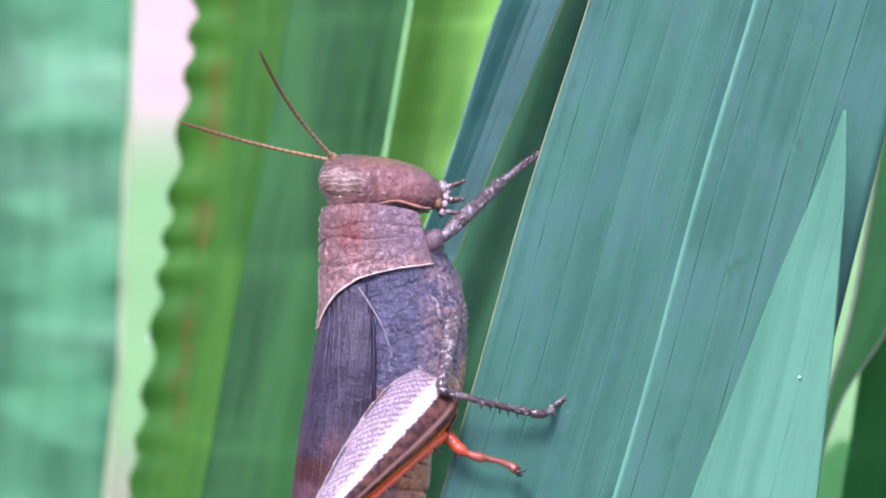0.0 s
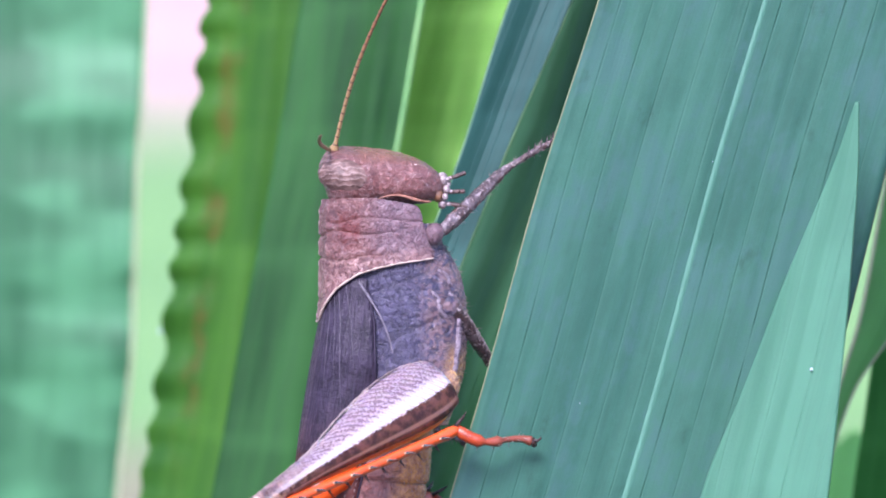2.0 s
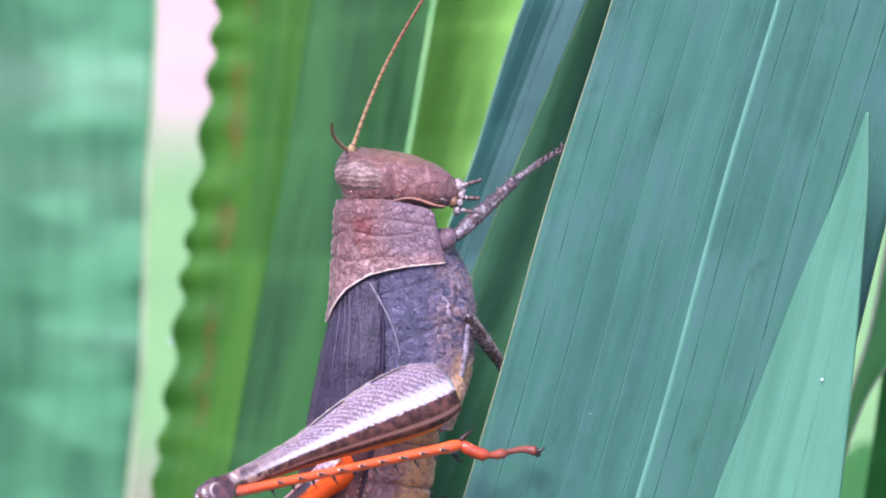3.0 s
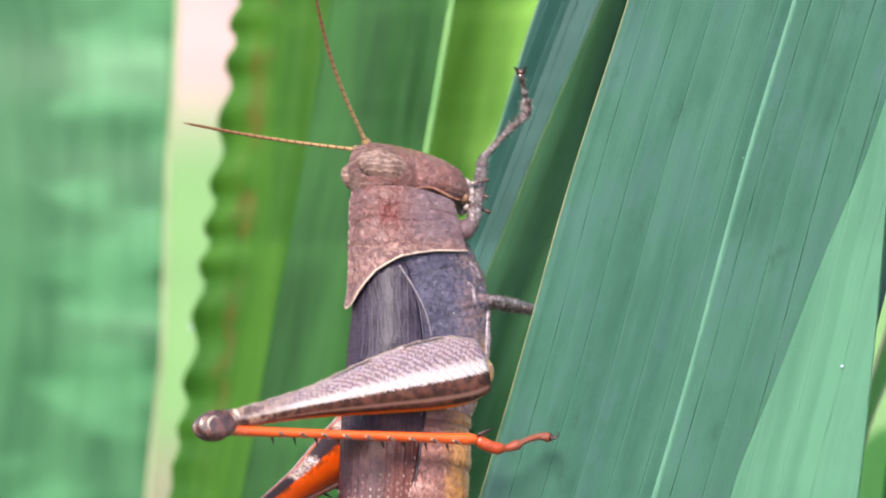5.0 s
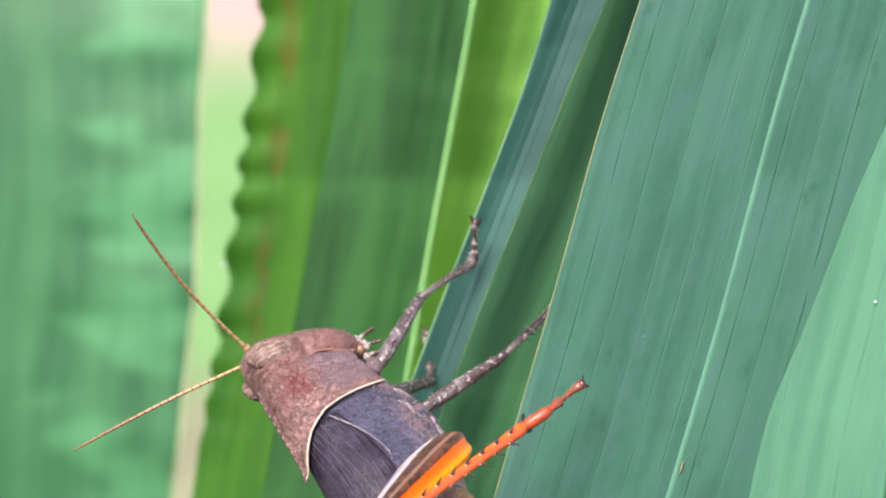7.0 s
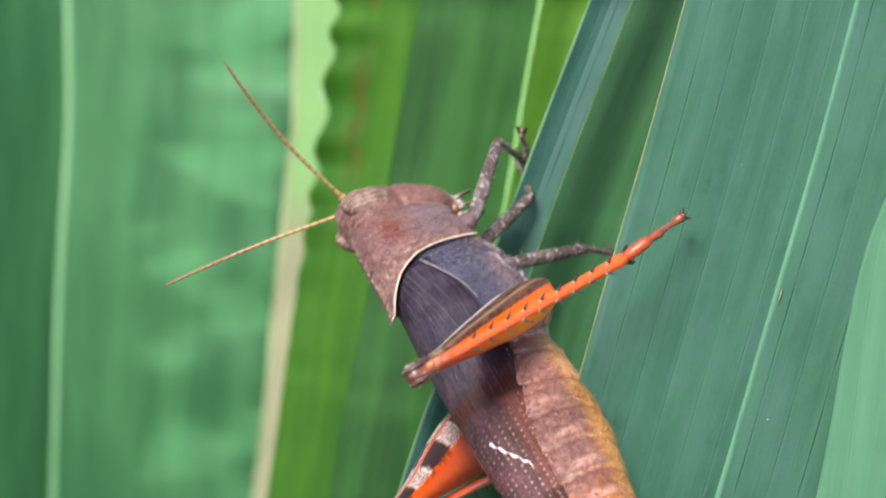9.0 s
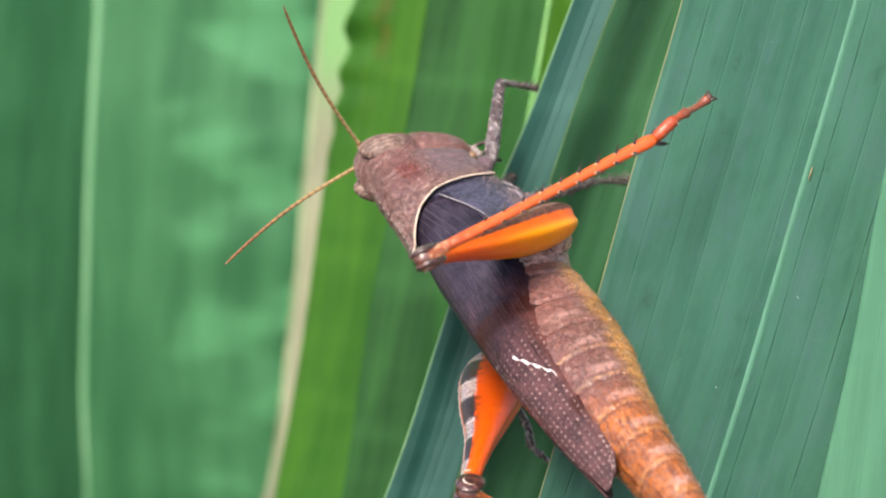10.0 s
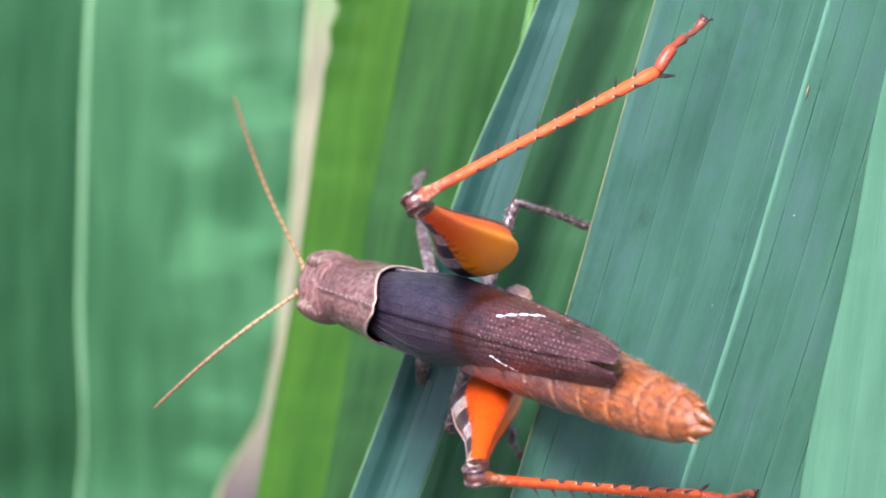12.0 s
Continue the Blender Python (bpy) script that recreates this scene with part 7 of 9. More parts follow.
    walk(moving["hind_l_2"], [
        (0, pose(-0.011529, 0.005745, -0.002833, -61.66, 54.25, 133.74)),
        (0.5, pose(-0.011602, 0.005453, -0.002770, -63.04, 54.43, 134.80)),
        (1, pose(-0.011490, 0.005342, -0.002520, -67.71, 56.70, 130.24)),
        (1.3, pose(-0.011423, 0.005270, -0.002290, -68.99, 58.50, 129.59)),
        (1.4, pose(-0.011399, 0.005246, -0.002210, -69.49, 59.14, 129.38)),
        (1.5, pose(-0.011373, 0.005222, -0.002129, -70.02, 59.79, 129.19)),
        (2, pose(-0.011658, 0.004533, -0.002370, -70.02, 65.81, 137.54)),
        (2.5, pose(-0.011664, 0.004496, -0.002319, -79.27, 69.46, 130.01)),
        (3, pose(-0.011731, 0.004598, -0.002266, -85.09, 71.85, 125.34)),
        (3.2, pose(-0.011771, 0.004651, -0.002299, -86.74, 72.25, 123.59)),
        (3.5, pose(-0.011686, 0.004714, -0.002366, -83.32, 73.84, 125.90)),
        (3.8, pose(-0.011484, 0.004866, -0.002524, -72.06, 77.44, 134.36)),
        (4.1, pose(-0.011238, 0.005054, -0.002712, -48.09, 80.92, 154.71)),
        (4.4, pose(-0.011017, 0.005232, -0.002879, -13.80, 82.00, -174.45)),
        (4.6, pose(-0.009691, 0.007294, -0.001472, 52.66, 94.54, -103.53)),
        (4.8, pose(-0.008584, 0.007249, -0.001087, 164.86, 81.26, 11.62)),
        (5, pose(-0.008496, 0.006744, -0.001189, 6.97, 102.92, -148.37)),
        (5.2, pose(-0.008452, 0.006261, -0.001337, 17.72, 107.97, -139.86)),
        (5.5, pose(-0.008468, 0.005584, -0.001650, -153.77, 64.08, 44.93)),
        (5.8, pose(-0.008347, 0.006019, -0.001488, -161.16, 66.07, 37.92)),
        (6, pose(-0.008260, 0.006316, -0.001399, -166.86, 67.23, 32.62)),
        (6.2, pose(-0.008167, 0.006617, -0.001327, -173.22, 68.22, 26.79)),
        (6.4, pose(-0.008070, 0.006919, -0.001273, 179.73, 68.99, 20.38)),
        (6.5, pose(-0.008020, 0.007069, -0.001252, 175.91, 69.29, 16.96)),
        (6.6, pose(-0.008565, 0.004326, -0.002196, 57.29, 95.66, -111.48)),
        (6.7, pose(-0.009205, 0.004541, -0.002273, -66.61, 69.28, 115.66)),
        (7.1, pose(-0.009083, 0.004790, -0.002181, -68.43, 69.97, 111.87)),
        (7.5, pose(-0.008793, 0.005406, -0.001957, -73.51, 71.14, 101.78)),
        (7.9, pose(-0.008453, 0.006175, -0.001678, -79.72, 71.50, 88.91)),
        (8.3, pose(-0.008174, 0.006851, -0.001404, -82.14, 70.74, 80.16)),
        (8.5, pose(-0.007858, 0.006714, -0.001474, -88.48, 70.21, 68.78)),
        (9, pose(-0.007988, 0.006877, -0.001619, -90.69, 68.16, 59.58)),
        (9.5, pose(-0.008116, 0.007041, -0.001763, -90.13, 65.69, 51.94)),
        (9.8, pose(-0.010551, 0.008978, -0.001593, -68.00, 67.78, 78.39)),
        (9.9, pose(-0.013982, 0.008951, -0.003525, -69.99, 72.28, 91.48)),
        (10, pose(-0.017439, 0.009326, -0.005503, -55.83, 74.88, 112.91)),
        (10.1, pose(-0.017348, 0.009530, -0.005346, -54.11, 73.86, 113.56)),
        (10.2, pose(-0.017511, 0.009866, -0.004964, -61.46, 71.13, 102.75)),
        (10.3, pose(-0.017701, 0.010229, -0.004576, -66.37, 68.09, 94.10)),
        (10.4, pose(-0.017912, 0.010622, -0.004178, -69.37, 64.88, 87.12)),
        (10.5, pose(-0.018136, 0.011049, -0.003764, -70.90, 61.63, 81.47)),
        (11, pose(-0.017780, 0.010590, -0.004364, -77.43, 60.18, 70.05)),
        (11.5, pose(-0.017467, 0.010445, -0.004526, -79.23, 59.48, 69.37)),
        (11.6, pose(-0.017363, 0.010528, -0.004422, -78.42, 59.75, 69.95)),
        (11.7, pose(-0.016893, 0.005524, -0.008428, 144.39, 84.01, -45.23)),
        (11.8, pose(-0.016317, 0.004886, -0.007978, 161.49, 80.56, -29.03)),
        (11.9, pose(-0.016682, 0.004966, -0.008129, 159.32, 80.63, -31.98)),
        (12, pose(-0.017047, 0.005049, -0.008274, 157.11, 80.67, -34.94)),
    ])
    walk(moving["fore_r_0"], [
        (0, pose(0.001250, -0.001250, -0.002917, 50.37, 37.58, 42.65)),
        (0.5, pose(0.001250, -0.001250, -0.002917, 24.07, 36.56, 45.43)),
        (1, pose(0.001250, -0.001250, -0.002917, 4.37, 33.37, 46.29)),
        (1.3, pose(0.001250, -0.001250, -0.002917, 2.26, 33.17, 46.49)),
        (1.4, pose(0.001250, -0.001250, -0.002917, 4.13, 33.63, 46.02)),
        (1.5, pose(0.001250, -0.001250, -0.002917, 6.17, 34.09, 45.55)),
        (2, pose(0.001250, -0.001250, -0.002917, 15.31, 37.30, 45.06)),
        (2.5, pose(0.001250, -0.001250, -0.002917, 30.46, 37.95, 42.44)),
        (3, pose(0.001250, -0.001250, -0.002917, 45.78, 35.92, 43.79)),
        (3.2, pose(0.001250, -0.001250, -0.002917, 52.77, 35.11, 44.32)),
        (3.5, pose(0.001250, -0.001250, -0.002917, 40.51, 33.84, 42.09)),
        (3.8, pose(0.001250, -0.001250, -0.002917, 21.68, 30.46, 37.00)),
        (4.1, pose(0.001250, -0.001250, -0.002917, 8.71, 25.98, 31.39)),
        (4.4, pose(0.001250, -0.001250, -0.002917, 0.78, 21.97, 26.96)),
        (4.6, pose(0.001250, -0.001250, -0.002917, -2.24, 20.25, 25.14)),
        (4.8, pose(0.001250, -0.001250, -0.002917, -3.33, 19.62, 24.48)),
        (5, pose(0.001250, -0.001250, -0.002917, -12.17, 17.63, 26.97)),
        (5.2, pose(0.001250, -0.001250, -0.002917, -25.69, 15.42, 29.27)),
        (5.5, pose(0.001250, -0.001250, -0.002917, -98.83, -0.17, -5.49)),
        (5.8, pose(0.001250, -0.001250, -0.002917, -98.15, 0.61, -2.90)),
        (6, pose(0.001250, -0.001250, -0.002917, -97.73, 1.20, -1.19)),
        (6.2, pose(0.001250, -0.001250, -0.002917, -97.32, 1.85, 0.51)),
        (6.4, pose(0.001250, -0.001250, -0.002917, -96.90, 2.54, 2.19)),
        (6.5, pose(0.001250, -0.001250, -0.002917, -96.69, 2.91, 3.02)),
        (6.6, pose(0.001250, -0.001250, -0.002917, -56.93, 28.08, 0.07)),
        (6.7, pose(0.001250, -0.001250, -0.002917, 25.48, 52.94, 3.26)),
        (7.1, pose(0.001250, -0.001250, -0.002917, 34.37, 49.96, 2.50)),
        (7.5, pose(0.001250, -0.001250, -0.002917, 50.39, 43.33, 1.25)),
        (7.9, pose(0.001250, -0.001250, -0.002917, 61.49, 36.71, 0.47)),
        (8.3, pose(0.001250, -0.001250, -0.002917, 65.22, 33.74, 0.24)),
        (8.5, pose(0.001250, -0.001250, -0.002917, 60.25, 39.46, -14.24)),
        (9, pose(0.001250, -0.001250, -0.002917, 58.45, 36.89, -15.76)),
        (9.5, pose(0.001250, -0.001250, -0.002917, 57.29, 34.32, -17.24)),
        (9.8, pose(0.001250, -0.001250, -0.002917, 50.26, 34.67, -23.13)),
        (9.9, pose(0.001250, -0.001250, -0.002917, 41.99, 31.13, -22.32)),
        (10, pose(0.001250, -0.001250, -0.002917, 32.27, 27.48, -21.73)),
        (10.1, pose(0.001250, -0.001250, -0.002917, 32.11, 28.55, -20.47)),
        (10.2, pose(0.001250, -0.001250, -0.002917, 26.73, 32.02, -19.42)),
        (10.3, pose(0.001250, -0.001250, -0.002917, 19.78, 35.32, -17.99)),
        (10.4, pose(0.001250, -0.001250, -0.002917, 11.75, 38.42, -16.16)),
        (10.5, pose(0.001250, -0.001250, -0.002917, 3.78, 41.26, -13.92)),
        (11, pose(0.001250, -0.001250, -0.002917, -33.80, 43.81, -25.43)),
        (11.5, pose(0.001250, -0.001250, -0.002917, -35.42, 50.08, -21.48)),
        (11.6, pose(0.001250, -0.001250, -0.002917, -29.63, 36.30, -12.17)),
        (11.7, pose(0.001250, -0.001250, -0.002917, 23.78, -6.91, -77.44)),
        (11.8, pose(0.001250, -0.001250, -0.002917, -31.05, 20.97, -24.01)),
        (11.9, pose(0.001250, -0.001250, -0.002917, -12.24, 17.40, -27.69)),
        (12, pose(0.001250, -0.001250, -0.002917, 21.51, 13.70, -31.15)),
    ])
    walk(moving["fore_r_1"], [
        (0, pose(0.004246, 0.001509, -0.006050, 54.91, 41.76, 49.74)),
        (0.5, pose(0.004147, 0.001691, -0.005978, 27.32, 44.45, 50.42)),
        (1, pose(0.004216, 0.001852, -0.005743, 5.56, 48.95, 48.08)),
        (1.3, pose(0.004211, 0.001870, -0.005728, 2.98, 50.52, 47.56)),
        (1.4, pose(0.004221, 0.001829, -0.005763, 5.37, 50.18, 47.86)),
        (1.5, pose(0.004230, 0.001788, -0.005797, 7.93, 49.84, 48.16)),
        (2, pose(0.004137, 0.001644, -0.006031, 18.83, 49.41, 50.16)),
        (2.5, pose(0.004240, 0.001485, -0.006077, 35.49, 46.48, 49.90)),
        (3, pose(0.004254, 0.001630, -0.005931, 51.24, 41.90, 52.46)),
        (3.2, pose(0.004258, 0.001687, -0.005872, 58.32, 40.06, 53.40)),
        (3.5, pose(0.004417, 0.001611, -0.005779, 46.06, 41.47, 51.14)),
        (3.8, pose(0.004788, 0.001416, -0.005522, 26.68, 44.81, 45.10)),
        (4.1, pose(0.005194, 0.001156, -0.005167, 11.79, 48.18, 36.39)),
        (4.4, pose(0.005498, 0.000911, -0.004839, 1.13, 49.90, 27.53)),
        (4.6, pose(0.005614, 0.000798, -0.004696, -3.28, 50.15, 23.40)),
        (4.8, pose(0.005655, 0.000756, -0.004643, -4.90, 50.17, 21.83)),
        (5, pose(0.005615, 0.000971, -0.004473, -15.91, 42.89, 19.73)),
        (5.2, pose(0.005572, 0.001172, -0.004283, -30.91, 35.55, 17.36)),
        (5.5, pose(0.006365, -0.001741, -0.002901, -93.75, -8.01, -69.17)),
        (5.8, pose(0.006382, -0.001510, -0.002972, -93.54, -7.38, -71.46)),
        (6, pose(0.006387, -0.001357, -0.003025, -93.55, -6.98, -72.92)),
        (6.2, pose(0.006386, -0.001205, -0.003082, -93.68, -6.59, -74.32)),
        (6.4, pose(0.006380, -0.001054, -0.003145, -93.92, -6.23, -75.67)),
        (6.5, pose(0.006375, -0.000980, -0.003177, -94.08, -6.05, -76.31)),
        (6.6, pose(0.005784, -0.001245, -0.005336, -98.20, 41.67, -66.29)),
        (6.7, pose(0.004342, -0.001074, -0.007018, 44.81, 68.42, 25.18)),
        (7.1, pose(0.004553, -0.001106, -0.006851, 57.31, 64.44, 29.43)),
        (7.5, pose(0.004987, -0.001168, -0.006443, 77.04, 54.89, 35.88)),
        (7.9, pose(0.005370, -0.001216, -0.005989, 87.85, 45.18, 39.71)),
        (8.3, pose(0.005523, -0.001232, -0.005771, 90.60, 40.97, 40.88)),
        (8.5, pose(0.005095, -0.002226, -0.006183, 116.72, 41.37, 65.02)),
        (9, pose(0.005206, -0.002366, -0.006001, 120.74, 37.53, 74.20)),
        (9.5, pose(0.005303, -0.002508, -0.005814, 123.89, 33.16, 82.33)),
        (9.8, pose(0.005137, -0.002910, -0.005840, 120.48, 42.79, 73.40)),
        (9.9, pose(0.005320, -0.002921, -0.005573, 112.15, 51.81, 70.12)),
        (10, pose(0.005485, -0.002938, -0.005288, 101.86, 61.05, 65.52)),
        (10.1, pose(0.005479, -0.002828, -0.005373, 103.40, 61.32, 68.03)),
        (10.2, pose(0.005359, -0.002699, -0.005641, 98.59, 67.31, 64.94)),
        (10.3, pose(0.005238, -0.002545, -0.005888, 91.55, 73.96, 61.87)),
        (10.4, pose(0.005117, -0.002370, -0.006110, 83.01, 80.75, 59.39)),
        (10.5, pose(0.004999, -0.002179, -0.006306, 79.19, 87.10, 62.76)),
        (11, pose(0.004599, -0.002842, -0.006474, -114.78, 63.76, -117.80)),
        (11.5, pose(0.004318, -0.002457, -0.006858, -85.49, 68.10, -78.01)),
        (11.6, pose(0.005299, -0.002123, -0.005959, -43.89, 54.92, -31.78)),
        (11.7, pose(0.002360, -0.006229, -0.002298, 56.56, 61.33, -21.37)),
        (11.8, pose(0.005633, -0.003202, -0.004756, -35.04, 32.97, -32.73)),
        (11.9, pose(0.005592, -0.003529, -0.004453, -13.18, 27.46, -30.14)),
        (12, pose(0.005523, -0.003833, -0.004134, 22.57, 21.86, -27.69)),
    ])
    walk(moving["fore_r_2"], [
        (0, pose(0.006254, 0.003881, -0.008825, 90.80, 41.06, 71.86)),
        (0.5, pose(0.006042, 0.003983, -0.008896, 89.47, 40.61, 74.75)),
        (1, pose(0.006044, 0.003888, -0.008886, 85.62, 39.64, 77.31)),
        (1.3, pose(0.005999, 0.003825, -0.008944, 85.62, 39.67, 78.16)),
        (1.4, pose(0.006011, 0.003808, -0.008963, 85.35, 40.15, 77.38)),
        (1.5, pose(0.006023, 0.003790, -0.008981, 85.08, 40.63, 76.58)),
        (2, pose(0.005874, 0.003725, -0.009195, 82.51, 44.50, 74.80)),
        (2.5, pose(0.006088, 0.003679, -0.009099, 78.35, 45.37, 68.61)),
        (3, pose(0.006143, 0.004089, -0.008714, 75.61, 44.72, 70.34)),
        (3.2, pose(0.006159, 0.004247, -0.008554, 74.53, 44.45, 70.95)),
        (3.5, pose(0.006376, 0.004042, -0.008538, 56.55, 45.95, 60.98)),
        (3.8, pose(0.006874, 0.003510, -0.008458, -37.71, 42.27, 26.90)),
        (4.1, pose(0.007430, 0.002804, -0.008273, -109.52, 17.81, -10.03)),
        (4.4, pose(0.007878, 0.002151, -0.008026, -118.95, -3.70, -25.98)),
        (4.6, pose(0.008065, 0.001858, -0.007895, -119.68, -10.66, -30.08)),
        (4.8, pose(0.008133, 0.001748, -0.007842, -119.78, -12.94, -31.32)),
        (5, pose(0.008488, 0.002002, -0.007309, -117.54, -19.73, -34.73)),
        (5.2, pose(0.008807, 0.002183, -0.006706, -114.49, -24.96, -37.29)),
        (5.5, pose(0.007832, -0.005598, -0.002321, -105.08, -23.11, -60.68)),
        (5.8, pose(0.007696, -0.005428, -0.002437, -103.73, -23.00, -62.11)),
        (6, pose(0.007601, -0.005310, -0.002519, -102.92, -22.89, -63.11)),
        (6.2, pose(0.007504, -0.005190, -0.002604, -102.21, -22.77, -64.14)),
        (6.4, pose(0.007406, -0.005067, -0.002692, -101.57, -22.63, -65.20)),
        (6.5, pose(0.007356, -0.005005, -0.002738, -101.28, -22.56, -65.73)),
        (6.6, pose(0.007036, -0.004094, -0.008106, -132.88, -44.40, -56.07)),
        (6.7, pose(0.005729, -0.000422, -0.010892, -140.13, 21.14, -60.93)),
        (7.1, pose(0.006119, -0.000222, -0.010610, -139.31, 13.40, -63.73)),
        (7.5, pose(0.006929, 0.000236, -0.009852, -135.24, -0.92, -68.95)),
        (7.9, pose(0.007629, 0.000661, -0.008944, -129.75, -11.08, -71.56)),
        (8.3, pose(0.007902, 0.000827, -0.008503, -127.36, -14.95, -71.64)),
        (8.5, pose(0.006416, 0.000609, -0.008937, -135.85, -13.64, -76.33)),
        (9, pose(0.006106, 0.000813, -0.008540, -132.46, -9.08, -78.48)),
        (9.5, pose(0.005769, 0.000949, -0.008093, -128.66, -3.44, -79.70)),
        (9.8, pose(0.006010, 0.000020, -0.008670, -128.03, -4.75, -90.38)),
        (9.9, pose(0.006196, -0.000498, -0.008848, -123.63, -0.31, -87.99)),
        (10, pose(0.006321, -0.001103, -0.008934, -117.71, 6.12, -85.06)),
        (10.1, pose(0.006227, -0.000974, -0.009028, -114.05, 16.01, -74.16)),
        (10.2, pose(0.006040, -0.001243, -0.009485, -116.77, 18.26, -76.41)),
        (10.3, pose(0.005781, -0.001530, -0.009892, -117.85, 22.91, -77.60)),
        (10.4, pose(0.005458, -0.001794, -0.010223, -116.87, 30.31, -78.04)),
        (10.5, pose(0.005096, -0.001992, -0.010467, -113.87, 39.71, -78.35)),
        (11, pose(0.003740, -0.004472, -0.010211, -133.43, 6.62, -106.15)),
        (11.5, pose(0.004641, -0.003978, -0.010724, -140.01, 4.10, -111.57)),
        (11.6, pose(0.007334, -0.003384, -0.009368, -127.80, 4.10, -116.75)),
        (11.7, pose(0.004221, -0.006958, -0.005954, -0.13, -8.89, -76.89)),
        (11.8, pose(0.008574, -0.005092, -0.007024, 0.68, 36.83, -23.81)),
        (11.9, pose(0.008790, -0.005385, -0.006374, 16.54, 33.60, -22.74)),
        (12, pose(0.008947, -0.005630, -0.005685, 29.26, 30.20, -21.94)),
    ])
    walk(moving["mid_r_0"], [
        (0, pose(-0.002361, -0.001528, -0.003472, -23.64, -9.39, -144.00)),
        (0.5, pose(-0.002361, -0.001528, -0.003472, -31.71, -6.52, -135.53)),
        (1, pose(-0.002361, -0.001528, -0.003472, -31.62, -3.86, -138.76)),
        (1.3, pose(-0.002361, -0.001528, -0.003472, -31.61, -3.70, -140.55)),
        (1.4, pose(-0.002361, -0.001528, -0.003472, -46.52, 11.37, 171.30)),
        (1.5, pose(-0.002361, -0.001528, -0.003472, -33.92, 18.53, 119.69)),
        (2, pose(-0.002361, -0.001528, -0.003472, -62.16, 23.39, 130.53)),
        (2.5, pose(-0.002361, -0.001528, -0.003472, -74.05, 25.68, 134.86)),
        (3, pose(-0.002361, -0.001528, -0.003472, -60.43, 26.81, 127.85)),
        (3.2, pose(-0.002361, -0.001528, -0.003472, -52.09, 27.11, 125.02)),
        (3.5, pose(-0.002361, -0.001528, -0.003472, -48.11, 28.99, 122.15)),
        (3.8, pose(-0.002361, -0.001528, -0.003472, -35.69, 33.96, 114.88)),
        (4.1, pose(-0.002361, -0.001528, -0.003472, -8.69, 40.67, 104.96)),
        (4.4, pose(-0.002361, -0.001528, -0.003472, 28.68, 46.96, 94.58)),
        (4.6, pose(-0.002361, -0.001528, -0.003472, 42.55, 49.75, 89.23)),
        (4.8, pose(-0.002361, -0.001528, -0.003472, 46.60, 50.79, 87.07)),
        (5, pose(-0.002361, -0.001528, -0.003472, 79.98, 54.30, 79.07)),
        (5.2, pose(-0.002361, -0.001528, -0.003472, 110.92, 57.70, 70.13)),
        (5.5, pose(-0.002361, -0.001528, -0.003472, 125.65, 62.18, 54.93)),
        (5.8, pose(-0.002361, -0.001528, -0.003472, 125.15, 63.56, 52.13)),
        (6, pose(-0.002361, -0.001528, -0.003472, 124.48, 64.45, 50.10)),
        (6.2, pose(-0.002361, -0.001528, -0.003472, 123.57, 65.32, 47.93)),
        (6.4, pose(-0.002361, -0.001528, -0.003472, 122.40, 66.17, 45.60)),
        (6.5, pose(-0.002361, -0.001528, -0.003472, 121.72, 66.58, 44.38)),
        (6.6, pose(-0.002361, -0.001528, -0.003472, 129.82, 69.29, 17.72)),
        (6.7, pose(-0.002361, -0.001528, -0.003472, 118.96, 75.00, -28.22)),
        (7.1, pose(-0.002361, -0.001528, -0.003472, 128.91, 77.04, -14.69)),
        (7.5, pose(-0.002361, -0.001528, -0.003472, 161.62, 77.81, 27.08)),
        (7.9, pose(-0.002361, -0.001528, -0.003472, -176.68, 73.03, 57.82)),
        (8.3, pose(-0.002361, -0.001528, -0.003472, -172.57, 70.08, 65.63)),
        (8.5, pose(-0.002361, -0.001528, -0.003472, 86.37, 78.07, -38.65)),
        (9, pose(-0.002361, -0.001528, -0.003472, 167.50, 70.77, 50.21)),
        (9.5, pose(-0.002361, -0.001528, -0.003472, 166.83, 50.18, 68.74)),
        (9.8, pose(-0.002361, -0.001528, -0.003472, 105.57, 61.61, 26.54)),
        (9.9, pose(-0.002361, -0.001528, -0.003472, 127.53, 62.36, 28.46)),
        (10, pose(-0.002361, -0.001528, -0.003472, 146.24, 62.99, 30.48)),
        (10.1, pose(-0.002361, -0.001528, -0.003472, 149.79, 62.30, 34.54)),
        (10.2, pose(-0.002361, -0.001528, -0.003472, 83.03, 55.66, 17.50)),
        (10.3, pose(-0.002361, -0.001528, -0.003472, 46.69, 48.09, 2.76)),
        (10.4, pose(-0.002361, -0.001528, -0.003472, 31.32, 40.63, -9.84)),
        (10.5, pose(-0.002361, -0.001528, -0.003472, 22.69, 34.26, -20.62)),
        (11, pose(-0.002361, -0.001528, -0.003472, 0.05, 29.92, -17.20)),
        (11.5, pose(-0.002361, -0.001528, -0.003472, 2.06, 31.03, -11.38)),
        (11.6, pose(-0.002361, -0.001528, -0.003472, -2.13, 29.30, -13.30)),
        (11.7, pose(-0.002361, -0.001528, -0.003472, -39.07, 4.39, -77.81)),
        (11.8, pose(-0.002361, -0.001528, -0.003472, 7.19, 12.85, -80.05)),
        (11.9, pose(-0.002361, -0.001528, -0.003472, 4.82, 11.28, -83.20)),
        (12, pose(-0.002361, -0.001528, -0.003472, 2.48, 9.66, -86.30)),
    ])
